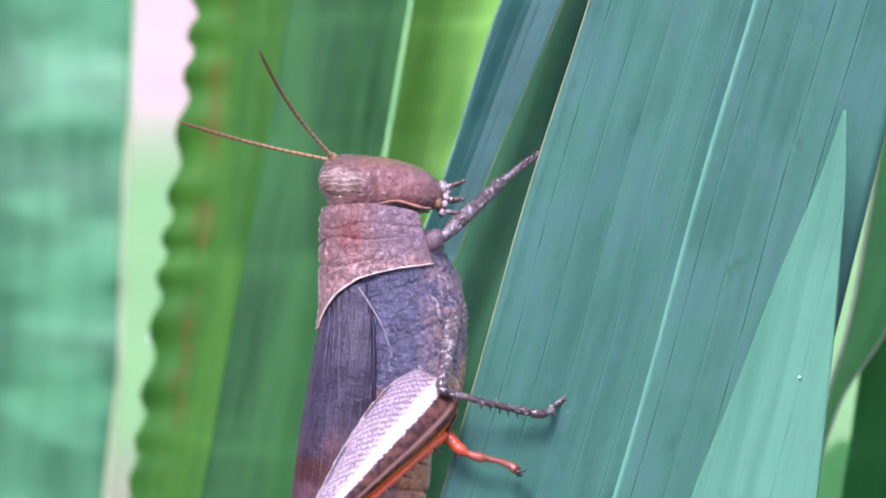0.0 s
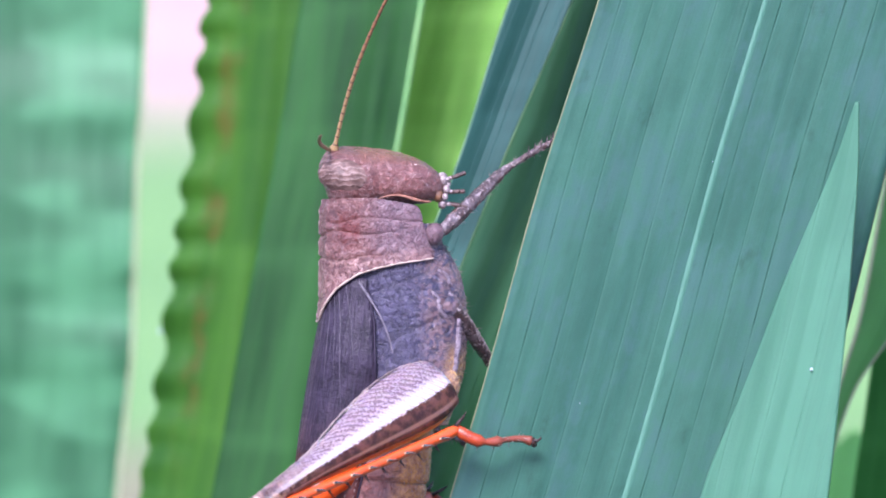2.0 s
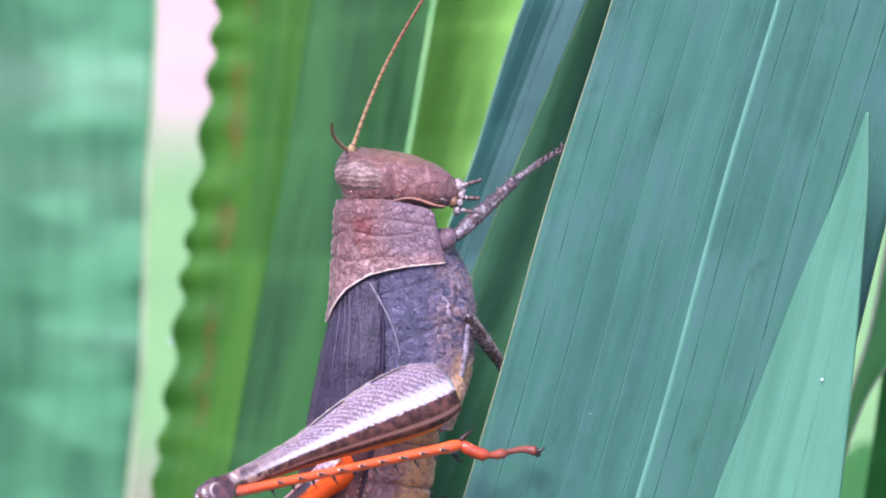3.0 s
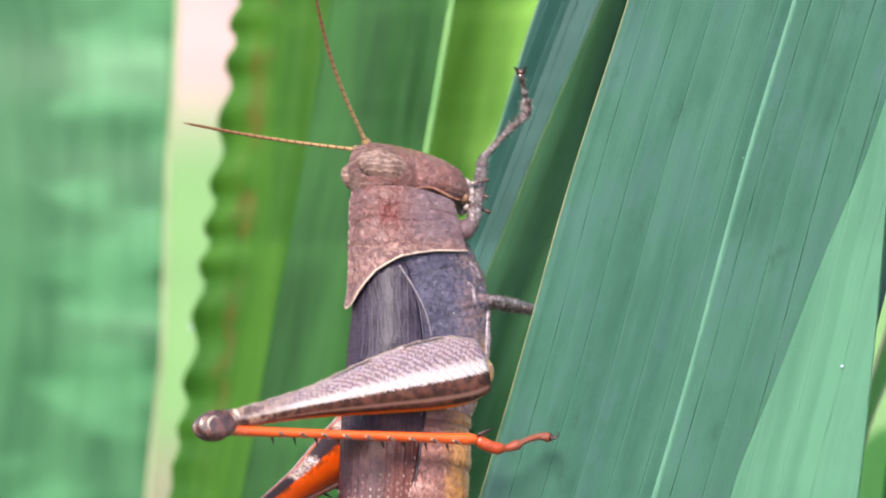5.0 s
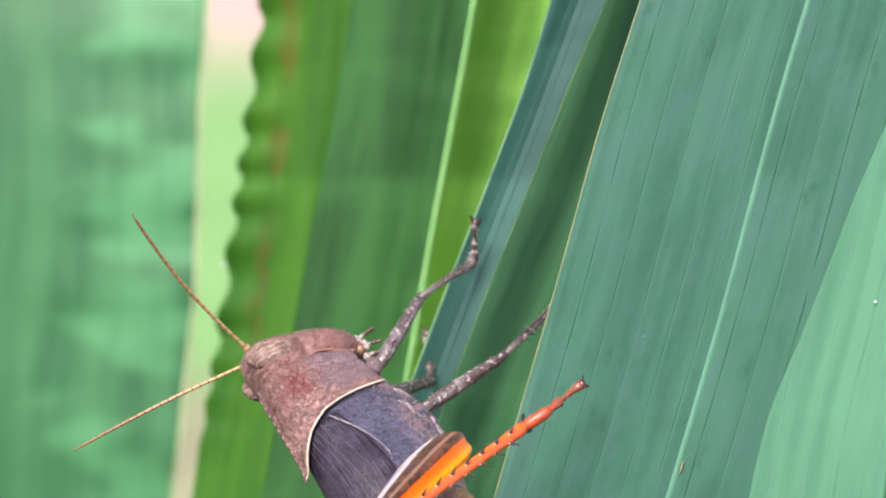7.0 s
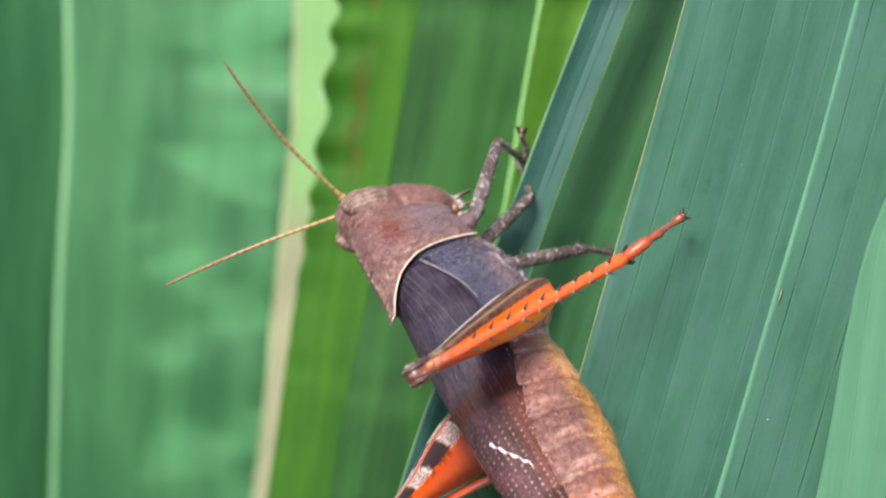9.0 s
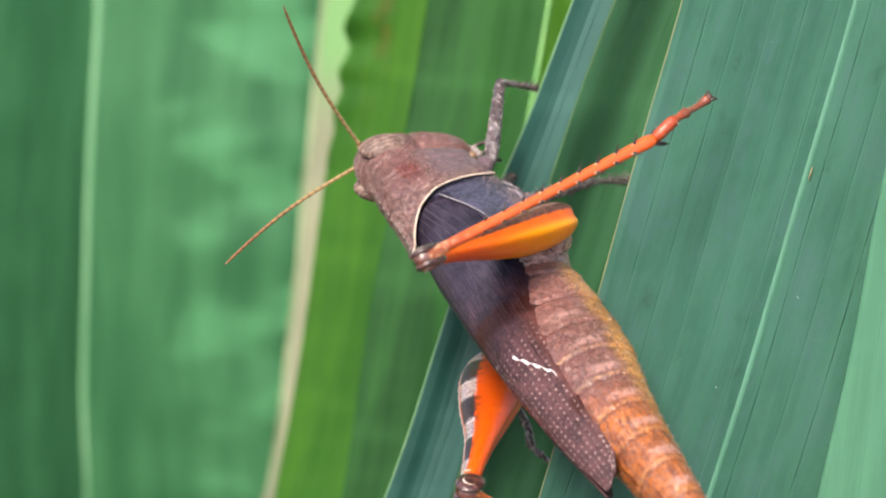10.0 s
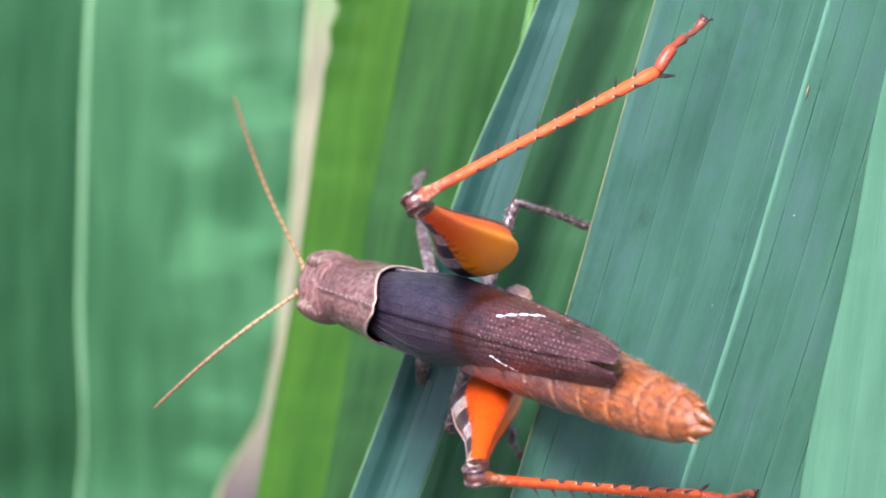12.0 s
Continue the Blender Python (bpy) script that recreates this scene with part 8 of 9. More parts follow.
    walk(moving["mid_r_1"], [
        (0, pose(-0.006241, -0.004347, -0.002679, -87.38, 66.67, 124.76)),
        (0.5, pose(-0.005807, -0.004911, -0.002920, -89.85, 58.52, 130.63)),
        (1, pose(-0.006008, -0.004725, -0.003145, -95.25, 58.31, 122.70)),
        (1.3, pose(-0.006107, -0.004610, -0.003158, -95.79, 58.29, 120.37)),
        (1.4, pose(-0.007072, -0.000807, -0.004431, -95.13, 44.42, 85.73)),
        (1.5, pose(-0.004644, 0.002476, -0.005017, -36.09, 26.07, 113.99)),
        (2, pose(-0.005260, 0.001863, -0.005402, -67.67, 28.67, 118.04)),
        (2.5, pose(-0.005451, 0.001577, -0.005579, -81.69, 28.87, 118.28)),
        (3, pose(-0.005024, 0.001898, -0.005664, -66.22, 31.97, 116.10)),
        (3.2, pose(-0.004844, 0.002016, -0.005687, -57.04, 33.18, 115.18)),
        (3.5, pose(-0.004624, 0.002072, -0.005828, -52.72, 35.09, 113.47)),
        (3.8, pose(-0.004057, 0.002130, -0.006188, -39.05, 39.83, 109.28)),
        (4.1, pose(-0.003313, 0.002034, -0.006640, -9.46, 45.77, 103.85)),
        (4.4, pose(-0.002626, 0.001779, -0.007025, 31.51, 51.18, 98.31)),
        (4.6, pose(-0.002319, 0.001613, -0.007183, 47.45, 53.63, 95.47)),
        (4.8, pose(-0.002204, 0.001541, -0.007239, 52.37, 54.55, 94.31)),
        (5, pose(-0.001823, 0.001257, -0.007420, 86.85, 54.87, 87.50)),
        (5.2, pose(-0.001478, 0.000915, -0.007581, 119.65, 54.94, 80.61)),
        (5.5, pose(-0.001058, 0.000329, -0.007771, 138.72, 54.92, 70.19)),
        (5.8, pose(-0.001032, 0.000181, -0.007825, 140.01, 55.49, 69.30)),
        (6, pose(-0.001016, 0.000081, -0.007858, 140.68, 55.87, 68.68)),
        (6.2, pose(-0.001001, -0.000021, -0.007889, 141.22, 56.26, 68.05)),
        (6.4, pose(-0.000987, -0.000124, -0.007919, 141.65, 56.64, 67.40)),
        (6.5, pose(-0.000980, -0.000176, -0.007933, 141.83, 56.83, 67.07)),
        (6.6, pose(-0.000724, -0.001005, -0.008019, 149.49, 57.66, 39.54)),
        (6.7, pose(-0.001253, -0.002122, -0.008168, 151.67, 61.51, 6.62)),
        (7.1, pose(-0.001307, -0.001804, -0.008210, 159.50, 60.11, 17.72)),
        (7.5, pose(-0.001447, -0.001060, -0.008224, 173.45, 54.30, 39.75)),
        (7.9, pose(-0.001606, -0.000327, -0.008122, -178.59, 46.83, 55.68)),
        (8.3, pose(-0.001678, -0.000019, -0.008042, -176.51, 43.61, 61.05)),
        (8.5, pose(-0.001576, -0.002156, -0.008228, 161.51, 49.41, 40.82)),
        (9, pose(-0.001337, -0.000298, -0.008062, 174.39, 43.17, 58.19)),
        (9.5, pose(-0.001232, 0.001373, -0.007206, 169.20, 38.86, 72.10)),
        (9.8, pose(-0.000293, -0.000495, -0.007749, 126.04, 55.49, 50.41)),
        (9.9, pose(-0.000379, -0.000453, -0.007779, 143.59, 51.70, 47.47)),
        (10, pose(-0.000458, -0.000408, -0.007803, 157.88, 47.91, 44.47)),
        (10.1, pose(-0.000500, -0.000247, -0.007776, 158.43, 50.51, 44.84)),
        (10.2, pose(0.000254, -0.000703, -0.007486, 103.88, 54.78, 42.75)),
        (10.3, pose(0.000882, -0.001371, -0.007090, 79.31, 60.36, 42.21)),
        (10.4, pose(0.001274, -0.002158, -0.006638, 73.46, 65.70, 40.50)),
        (10.5, pose(0.001399, -0.002943, -0.006209, 69.16, 70.06, 34.09)),
        (11, pose(0.001664, -0.002774, -0.005897, 178.41, 88.47, 161.19)),
        (11.5, pose(0.001722, -0.002350, -0.005978, 132.15, 87.62, 119.73)),
        (11.6, pose(0.001764, -0.002503, -0.005851, -166.51, 82.01, -178.90)),
        (11.7, pose(-0.001338, -0.006265, -0.003845, -66.90, 46.90, -133.96)),
        (11.8, pose(-0.001543, -0.006196, -0.004553, 130.79, 80.72, 49.50)),
        (11.9, pose(-0.001796, -0.006261, -0.004423, 142.94, 82.14, 59.06)),
        (12, pose(-0.002052, -0.006310, -0.004288, 158.41, 83.35, 71.83)),
    ])
    walk(moving["mid_r_2"], [
        (0, pose(-0.007308, -0.002810, -0.007015, -132.22, 50.49, 71.30)),
        (0.5, pose(-0.007413, -0.003040, -0.006947, -152.85, 57.43, 66.19)),
        (1, pose(-0.007348, -0.002638, -0.007163, -149.20, 53.78, 65.70)),
        (1.3, pose(-0.007362, -0.002468, -0.007175, -146.52, 52.20, 65.70)),
        (1.4, pose(-0.006821, 0.002557, -0.007736, -91.22, 49.87, 89.45)),
        (1.5, pose(-0.006368, 0.006352, -0.007093, -32.55, 40.31, 105.93)),
        (2, pose(-0.007208, 0.005520, -0.007667, -48.90, 43.67, 108.50)),
        (2.5, pose(-0.007411, 0.005219, -0.007859, -61.40, 42.91, 107.36)),
        (3, pose(-0.006786, 0.005495, -0.008165, -55.55, 43.07, 105.39)),
        (3.2, pose(-0.006526, 0.005593, -0.008271, -52.55, 43.06, 104.67)),
        (3.5, pose(-0.006163, 0.005616, -0.008543, -49.69, 45.17, 102.95)),
        (3.8, pose(-0.005255, 0.005553, -0.009212, -42.38, 50.25, 98.59)),
        (4.1, pose(-0.004102, 0.005232, -0.010024, -32.28, 56.37, 92.66)),
        (4.4, pose(-0.003054, 0.004708, -0.010704, -21.59, 61.63, 86.34)),
        (4.6, pose(-0.002586, 0.004400, -0.010985, -16.20, 63.90, 83.01)),
        (4.8, pose(-0.002410, 0.004272, -0.011086, -14.07, 64.74, 81.64)),
        (5, pose(-0.001705, 0.003972, -0.011282, -13.60, 63.36, 75.35)),
        (5.2, pose(-0.001036, 0.003591, -0.011447, -0.18, 61.64, 70.11)),
        (5.5, pose(-0.000138, 0.002883, -0.011636, 132.69, 58.75, 63.52)),
        (5.8, pose(-0.000086, 0.002683, -0.011716, 129.07, 59.98, 63.22)),
        (6, pose(-0.000053, 0.002548, -0.011767, 127.20, 60.80, 63.02)),
        (6.2, pose(-0.000021, 0.002412, -0.011816, 125.66, 61.62, 62.81)),
        (6.4, pose(0.000011, 0.002273, -0.011863, 124.38, 62.43, 62.59)),
        (6.5, pose(0.000027, 0.002203, -0.011885, 123.82, 62.84, 62.48)),
        (6.6, pose(0.001224, 0.000603, -0.012009, 141.13, 62.05, 36.77)),
        (6.7, pose(0.000985, -0.001863, -0.012318, 149.77, 62.02, 9.69)),
        (7.1, pose(0.000935, -0.001088, -0.012304, 157.65, 63.60, 13.31)),
        (7.5, pose(0.000671, 0.000701, -0.012059, -170.25, 67.84, 18.89)),
        (7.9, pose(0.000216, 0.002342, -0.011565, -127.62, 69.03, 32.64)),
        (8.3, pose(-0.000023, 0.002973, -0.011300, -117.11, 67.59, 42.20)),
        (8.5, pose(0.000749, -0.000147, -0.011814, 160.21, 52.57, 41.10)),
        (9, pose(0.000479, 0.002629, -0.011293, 164.81, 54.37, 64.05)),
        (9.5, pose(-0.000102, 0.004872, -0.010169, 104.60, 48.68, 82.85)),
        (9.8, pose(0.001412, 0.001566, -0.011640, 114.84, 58.61, 47.94)),
        (9.9, pose(0.001600, 0.001704, -0.011484, 124.31, 57.95, 45.93)),
        (10, pose(0.001801, 0.001810, -0.011307, 136.73, 57.18, 43.85)),
        (10.1, pose(0.001630, 0.001871, -0.011420, 123.29, 58.74, 48.57)),
        (10.2, pose(0.002254, 0.001145, -0.011344, -44.84, 62.53, 6.31)),
        (10.3, pose(0.002612, 0.000198, -0.011194, -111.99, 45.76, -45.71)),
        (10.4, pose(0.002751, -0.000896, -0.010942, -119.12, 30.08, -65.59)),
        (10.5, pose(0.002733, -0.002040, -0.010648, -114.10, 25.58, -75.51)),
        (11, pose(0.001544, -0.002733, -0.010617, -113.76, 20.61, -85.65)),
        (11.5, pose(0.001625, -0.002179, -0.010696, -119.74, 16.31, -100.11)),
        (11.6, pose(0.001108, -0.002516, -0.010528, -117.16, 15.47, -96.55)),
        (11.7, pose(-0.003577, -0.008588, -0.007293, -124.26, -21.14, -111.05)),
        (11.8, pose(-0.001048, -0.005617, -0.009214, 120.92, 64.59, 38.32)),
        (11.9, pose(-0.001464, -0.005708, -0.009101, 121.02, 65.93, 35.91)),
        (12, pose(-0.001881, -0.005791, -0.008978, 120.91, 67.26, 33.27)),
    ])
    walk(moving["fore_l_0"], [
        (0, pose(0.001250, 0.001250, -0.002917, -15.26, -24.94, 135.66)),
        (0.5, pose(0.001250, 0.001250, -0.002917, -14.74, -25.02, 136.13)),
        (1, pose(0.001250, 0.001250, -0.002917, -13.22, -28.19, 133.94)),
        (1.3, pose(0.001250, 0.001250, -0.002917, -11.77, -31.27, 132.47)),
        (1.4, pose(0.001250, 0.001250, -0.002917, -11.24, -32.43, 131.89)),
        (1.5, pose(0.001250, 0.001250, -0.002917, -10.68, -33.66, 131.27)),
        (2, pose(0.001250, 0.001250, -0.002917, -9.96, -36.43, 133.36)),
        (2.5, pose(0.001250, 0.001250, -0.002917, -9.92, -42.63, 131.01)),
        (3, pose(0.001250, 0.001250, -0.002917, -10.65, -49.86, 129.37)),
        (3.2, pose(0.001250, 0.001250, -0.002917, -11.15, -52.33, 128.88)),
        (3.5, pose(0.001250, 0.001250, -0.002917, -8.38, -54.91, 124.33)),
        (3.8, pose(0.001250, 0.001250, -0.002917, -3.43, -55.63, 116.20)),
        (4.1, pose(0.001250, 0.001250, -0.002917, 1.81, -55.00, 106.80)),
        (4.4, pose(0.001250, 0.001250, -0.002917, 5.78, -53.82, 98.46)),
        (4.6, pose(0.001250, 0.001250, -0.002917, 7.42, -53.31, 94.47)),
        (4.8, pose(0.001250, 0.001250, -0.002917, 8.27, -53.44, 92.31)),
        (5, pose(0.001250, 0.001250, -0.002917, 10.56, -55.01, 86.52)),
        (5.2, pose(0.001250, 0.001250, -0.002917, 13.27, -56.28, 80.48)),
        (5.5, pose(0.001250, 0.001250, -0.002917, 18.03, -57.47, 71.07)),
        (5.8, pose(0.001250, 0.001250, -0.002917, -13.23, -63.18, 87.99)),
        (6, pose(0.001250, 0.001250, -0.002917, -44.09, -70.58, 90.82)),
        (6.2, pose(0.001250, 0.001250, -0.002917, -25.95, -58.11, 92.46)),
        (6.4, pose(0.001250, 0.001250, -0.002917, -21.46, -66.02, 104.67)),
        (6.5, pose(0.001250, 0.001250, -0.002917, 27.04, -59.32, 97.05)),
        (6.6, pose(0.001250, 0.001250, -0.002917, 12.91, -5.98, 62.29)),
        (6.7, pose(0.001250, 0.001250, -0.002917, -113.29, 52.27, 60.01)),
        (7.1, pose(0.001250, 0.001250, -0.002917, -125.36, 55.67, 54.21)),
        (7.5, pose(0.001250, 0.001250, -0.002917, -158.59, 61.89, 36.90)),
        (7.9, pose(0.001250, 0.001250, -0.002917, 162.66, 64.90, 13.43)),
        (8.3, pose(0.001250, 0.001250, -0.002917, 145.57, 64.86, 2.05)),
        (8.5, pose(0.001250, 0.001250, -0.002917, 120.82, 64.48, -22.53)),
        (9, pose(0.001250, 0.001250, -0.002917, 132.43, 61.63, -20.94)),
        (9.5, pose(0.001250, 0.001250, -0.002917, 143.69, 58.75, -19.72)),
        (9.8, pose(0.001250, 0.001250, -0.002917, 81.70, 53.98, -62.59)),
        (9.9, pose(0.001250, 0.001250, -0.002917, 94.43, 58.10, -20.96)),
        (10, pose(0.001250, 0.001250, -0.002917, 81.60, 47.18, 13.65)),
        (10.1, pose(0.001250, 0.001250, -0.002917, 72.25, 41.25, 28.28)),
        (10.2, pose(0.001250, 0.001250, -0.002917, 74.02, 30.78, 45.72)),
        (10.3, pose(0.001250, 0.001250, -0.002917, -42.49, 12.71, 61.90)),
        (10.4, pose(0.001250, 0.001250, -0.002917, -56.47, -7.44, 74.30)),
        (10.5, pose(0.001250, 0.001250, -0.002917, -65.79, -23.44, 82.88)),
        (11, pose(0.001250, 0.001250, -0.002917, -42.71, -29.63, 85.37)),
        (11.5, pose(0.001250, 0.001250, -0.002917, -37.31, -45.81, 98.44)),
        (11.6, pose(0.001250, 0.001250, -0.002917, -35.54, -47.54, 96.89)),
        (11.7, pose(0.001250, 0.001250, -0.002917, -38.47, 24.24, 62.99)),
        (11.8, pose(0.001250, 0.001250, -0.002917, -44.83, 24.90, 40.72)),
        (11.9, pose(0.001250, 0.001250, -0.002917, -51.67, 28.24, 42.57)),
        (12, pose(0.001250, 0.001250, -0.002917, -57.38, 31.56, 44.53)),
    ])
    walk(moving["fore_l_1"], [
        (0, pose(-0.002082, 0.004507, -0.000750, -15.16, 24.15, 122.77)),
        (0.5, pose(-0.002107, 0.004477, -0.000743, -14.61, 23.95, 123.74)),
        (1, pose(-0.001893, 0.004511, -0.000489, -12.82, 24.71, 122.17)),
        (1.3, pose(-0.001716, 0.004490, -0.000249, -11.11, 25.14, 121.52)),
        (1.4, pose(-0.001646, 0.004479, -0.000161, -10.48, 25.25, 121.30)),
        (1.5, pose(-0.001572, 0.004465, -0.000068, -9.83, 25.34, 121.07)),
        (2, pose(-0.001589, 0.004256, 0.000135, -8.99, 27.05, 123.29)),
        (2.5, pose(-0.001231, 0.004103, 0.000564, -8.07, 25.40, 120.78)),
        (3, pose(-0.000852, 0.003811, 0.001012, -7.27, 19.56, 118.75)),
        (3.2, pose(-0.000721, 0.003695, 0.001151, -7.09, 16.85, 117.95)),
        (3.5, pose(-0.000416, 0.003690, 0.001288, -5.03, 17.10, 115.97)),
        (3.8, pose(-0.000031, 0.003853, 0.001325, -2.09, 21.93, 112.59)),
        (4.1, pose(0.000398, 0.004072, 0.001293, 1.19, 28.99, 108.85)),
        (4.4, pose(0.000804, 0.004250, 0.001231, 4.19, 35.51, 105.57)),
        (4.6, pose(0.001011, 0.004311, 0.001204, 5.63, 38.07, 103.90)),
        (4.8, pose(0.001127, 0.004309, 0.001211, 6.26, 38.16, 102.84)),
        (5, pose(0.001429, 0.004191, 0.001294, 7.77, 39.02, 100.11)),
        (5.2, pose(0.001722, 0.004063, 0.001358, 9.59, 40.11, 97.79)),
        (5.5, pose(0.002146, 0.003864, 0.001416, 12.99, 42.22, 95.23)),
        (5.8, pose(0.001331, 0.003567, 0.001669, -7.08, 33.14, 72.25)),
        (6, pose(0.001226, 0.002959, 0.001930, -13.40, 3.31, 47.62)),
        (6.2, pose(0.001133, 0.003962, 0.001447, -13.41, 4.41, 68.96)),
        (6.4, pose(0.000721, 0.003271, 0.001779, -10.27, 33.48, 79.21)),
        (6.5, pose(0.000928, 0.003852, 0.001503, 17.03, 37.62, 131.34)),
        (6.6, pose(0.003627, 0.005775, -0.002381, 65.92, 75.91, 128.91)),
        (6.7, pose(0.002822, 0.003974, -0.006981, -141.42, 25.66, 17.61)),
        (7.1, pose(0.002945, 0.003601, -0.007160, -149.54, 24.88, 18.78)),
        (7.5, pose(0.003186, 0.002704, -0.007449, -169.16, 23.85, 22.26)),
        (7.9, pose(0.003370, 0.001756, -0.007570, 172.04, 24.08, 25.95)),
        (8.3, pose(0.003431, 0.001328, -0.007569, 164.68, 24.63, 27.36)),
        (8.5, pose(0.003295, 0.000402, -0.007554, 156.31, 22.97, 24.29)),
        (9, pose(0.003531, 0.000377, -0.007438, 158.46, 17.22, 16.30)),
        (9.5, pose(0.003759, 0.000350, -0.007310, 161.74, 11.32, 8.71)),
        (9.8, pose(0.002641, -0.001433, -0.007073, 142.16, 18.46, 23.82)),
        (9.9, pose(0.003786, 0.000278, -0.007280, 143.95, 26.45, 45.86)),
        (10, pose(0.004644, 0.002074, -0.006686, 118.10, 40.33, 64.56)),
        (10.1, pose(0.004653, 0.003080, -0.006305, 99.71, 43.41, 68.15)),
        (10.2, pose(0.004332, 0.004411, -0.005547, 83.70, 33.81, 63.73)),
        (10.3, pose(0.003611, 0.005672, -0.004048, -47.95, 27.45, 46.24)),
        (10.4, pose(0.002629, 0.006155, -0.002251, -60.31, 17.91, 34.90)),
        (10.5, pose(0.001835, 0.005929, -0.000873, -57.04, 4.14, 35.03)),
        (11, pose(0.001611, 0.005702, -0.000376, -37.95, 16.54, 48.32)),
        (11.5, pose(0.000724, 0.004793, 0.000768, -29.92, 32.10, 52.79)),
        (11.6, pose(0.000834, 0.004694, 0.000875, -28.03, 33.39, 52.78)),
        (11.7, pose(0.003378, 0.005425, -0.005027, -113.08, 51.93, -37.37)),
        (11.8, pose(0.004783, 0.004291, -0.005081, -62.41, 43.82, 10.48)),
        (11.9, pose(0.004584, 0.004313, -0.005348, -73.54, 43.89, 6.56)),
        (12, pose(0.004371, 0.004321, -0.005606, -83.72, 43.78, 2.85)),
    ])
    walk(moving["fore_l_2"], [
        (0, pose(-0.004140, 0.007704, -0.002454, -19.72, 27.66, 117.83)),
        (0.5, pose(-0.004222, 0.007644, -0.002434, -19.19, 26.75, 118.98)),
        (1, pose(-0.003909, 0.007715, -0.002231, -17.22, 25.91, 117.71)),
        (1.3, pose(-0.003688, 0.007706, -0.002020, -15.25, 25.55, 117.23)),
        (1.4, pose(-0.003604, 0.007699, -0.001938, -14.52, 25.42, 117.05)),
        (1.5, pose(-0.003515, 0.007690, -0.001852, -13.77, 25.29, 116.86)),
        (2, pose(-0.003625, 0.007358, -0.001760, -12.54, 27.29, 119.20)),
        (2.5, pose(-0.003157, 0.007337, -0.001223, -11.09, 27.14, 116.70)),
        (3, pose(-0.002740, 0.007253, -0.000383, -9.83, 26.40, 114.40)),
        (3.2, pose(-0.002590, 0.007217, -0.000057, -9.49, 25.93, 113.50)),
        (3.5, pose(-0.002160, 0.007270, 0.000063, -7.17, 27.39, 111.88)),
        (3.8, pose(-0.001516, 0.007421, -0.000231, -4.02, 31.93, 109.07)),
        (4.1, pose(-0.000780, 0.007521, -0.000727, -0.51, 37.67, 105.90)),
        (4.4, pose(-0.000106, 0.007518, -0.001189, 2.73, 42.82, 103.06)),
        (4.6, pose(0.000223, 0.007496, -0.001365, 4.35, 45.13, 101.67)),
        (4.8, pose(0.000399, 0.007503, -0.001363, 5.20, 45.99, 100.94)),
        (5, pose(0.000860, 0.007378, -0.001330, 6.81, 44.26, 98.28)),
        (5.2, pose(0.001290, 0.007221, -0.001327, 8.55, 42.54, 95.79)),
        (5.5, pose(0.001865, 0.006937, -0.001384, 11.42, 40.11, 92.38)),
        (5.8, pose(0.002395, 0.006890, -0.000609, -1.03, 52.41, 85.92)),
        (6, pose(0.004030, 0.006031, 0.001689, 4.01, -53.55, -99.19)),
        (6.2, pose(0.002625, 0.007840, 0.001126, 14.42, -38.01, -115.30)),
        (6.4, pose(0.001372, 0.006685, -0.000520, -4.36, 46.60, 94.76)),
        (6.5, pose(-0.001252, 0.006330, -0.001041, 4.64, 45.89, 105.84)),
        (6.6, pose(0.002990, 0.006564, -0.006423, -177.16, -26.43, 61.29)),
        (6.7, pose(0.006402, 0.005110, -0.008785, -163.35, 27.98, 48.24)),
        (7.1, pose(0.006523, 0.004818, -0.008914, -173.45, 27.91, 48.75)),
        (7.5, pose(0.006713, 0.004147, -0.009134, 170.28, 27.84, 48.75)),
        (7.9, pose(0.006791, 0.003421, -0.009270, 159.65, 27.66, 47.38)),
        (8.3, pose(0.006795, 0.003069, -0.009305, 155.80, 27.55, 46.56)),
        (8.5, pose(0.006792, 0.001980, -0.009180, 149.81, 31.50, 44.32)),
        (9, pose(0.007351, 0.001494, -0.008672, 145.66, 32.98, 42.66)),
        (9.5, pose(0.007798, 0.000969, -0.008128, 141.53, 33.92, 39.76)),
        (9.8, pose(0.006257, 0.000163, -0.008393, 132.65, 37.02, -9.44)),
        (9.9, pose(0.006384, 0.002956, -0.009136, 120.41, 52.25, 12.94)),
        (10, pose(0.006009, 0.004943, -0.009383, 116.00, 41.64, 61.86)),
        (10.1, pose(0.005779, 0.005890, -0.009168, 92.09, 47.50, 67.73)),
        (10.2, pose(0.005865, 0.007515, -0.007865, 39.28, 44.36, 57.88)),
        (10.3, pose(0.006169, 0.008343, -0.005968, 7.80, 38.27, 65.37)),
        (10.4, pose(0.005881, 0.008424, -0.003533, -31.78, 28.42, 53.96)),
        (10.5, pose(0.005238, 0.008314, -0.001173, -46.24, 18.37, 40.58)),
        (11, pose(0.004267, 0.008685, -0.001562, -55.59, -8.10, 43.36)),
        (11.5, pose(0.002859, 0.007604, -0.001446, -42.44, -11.51, 43.71)),
        (11.6, pose(0.002938, 0.007464, -0.001419, -41.26, -12.29, 40.40)),
        (11.7, pose(0.005420, 0.003865, -0.008307, -155.32, -5.34, 48.66)),
        (11.8, pose(0.007739, 0.004837, -0.007965, -89.42, 27.36, 15.72)),
        (11.9, pose(0.007567, 0.004656, -0.008237, -97.85, 27.68, 14.97)),
        (12, pose(0.007376, 0.004470, -0.008489, -104.93, 28.14, 14.16)),
    ])
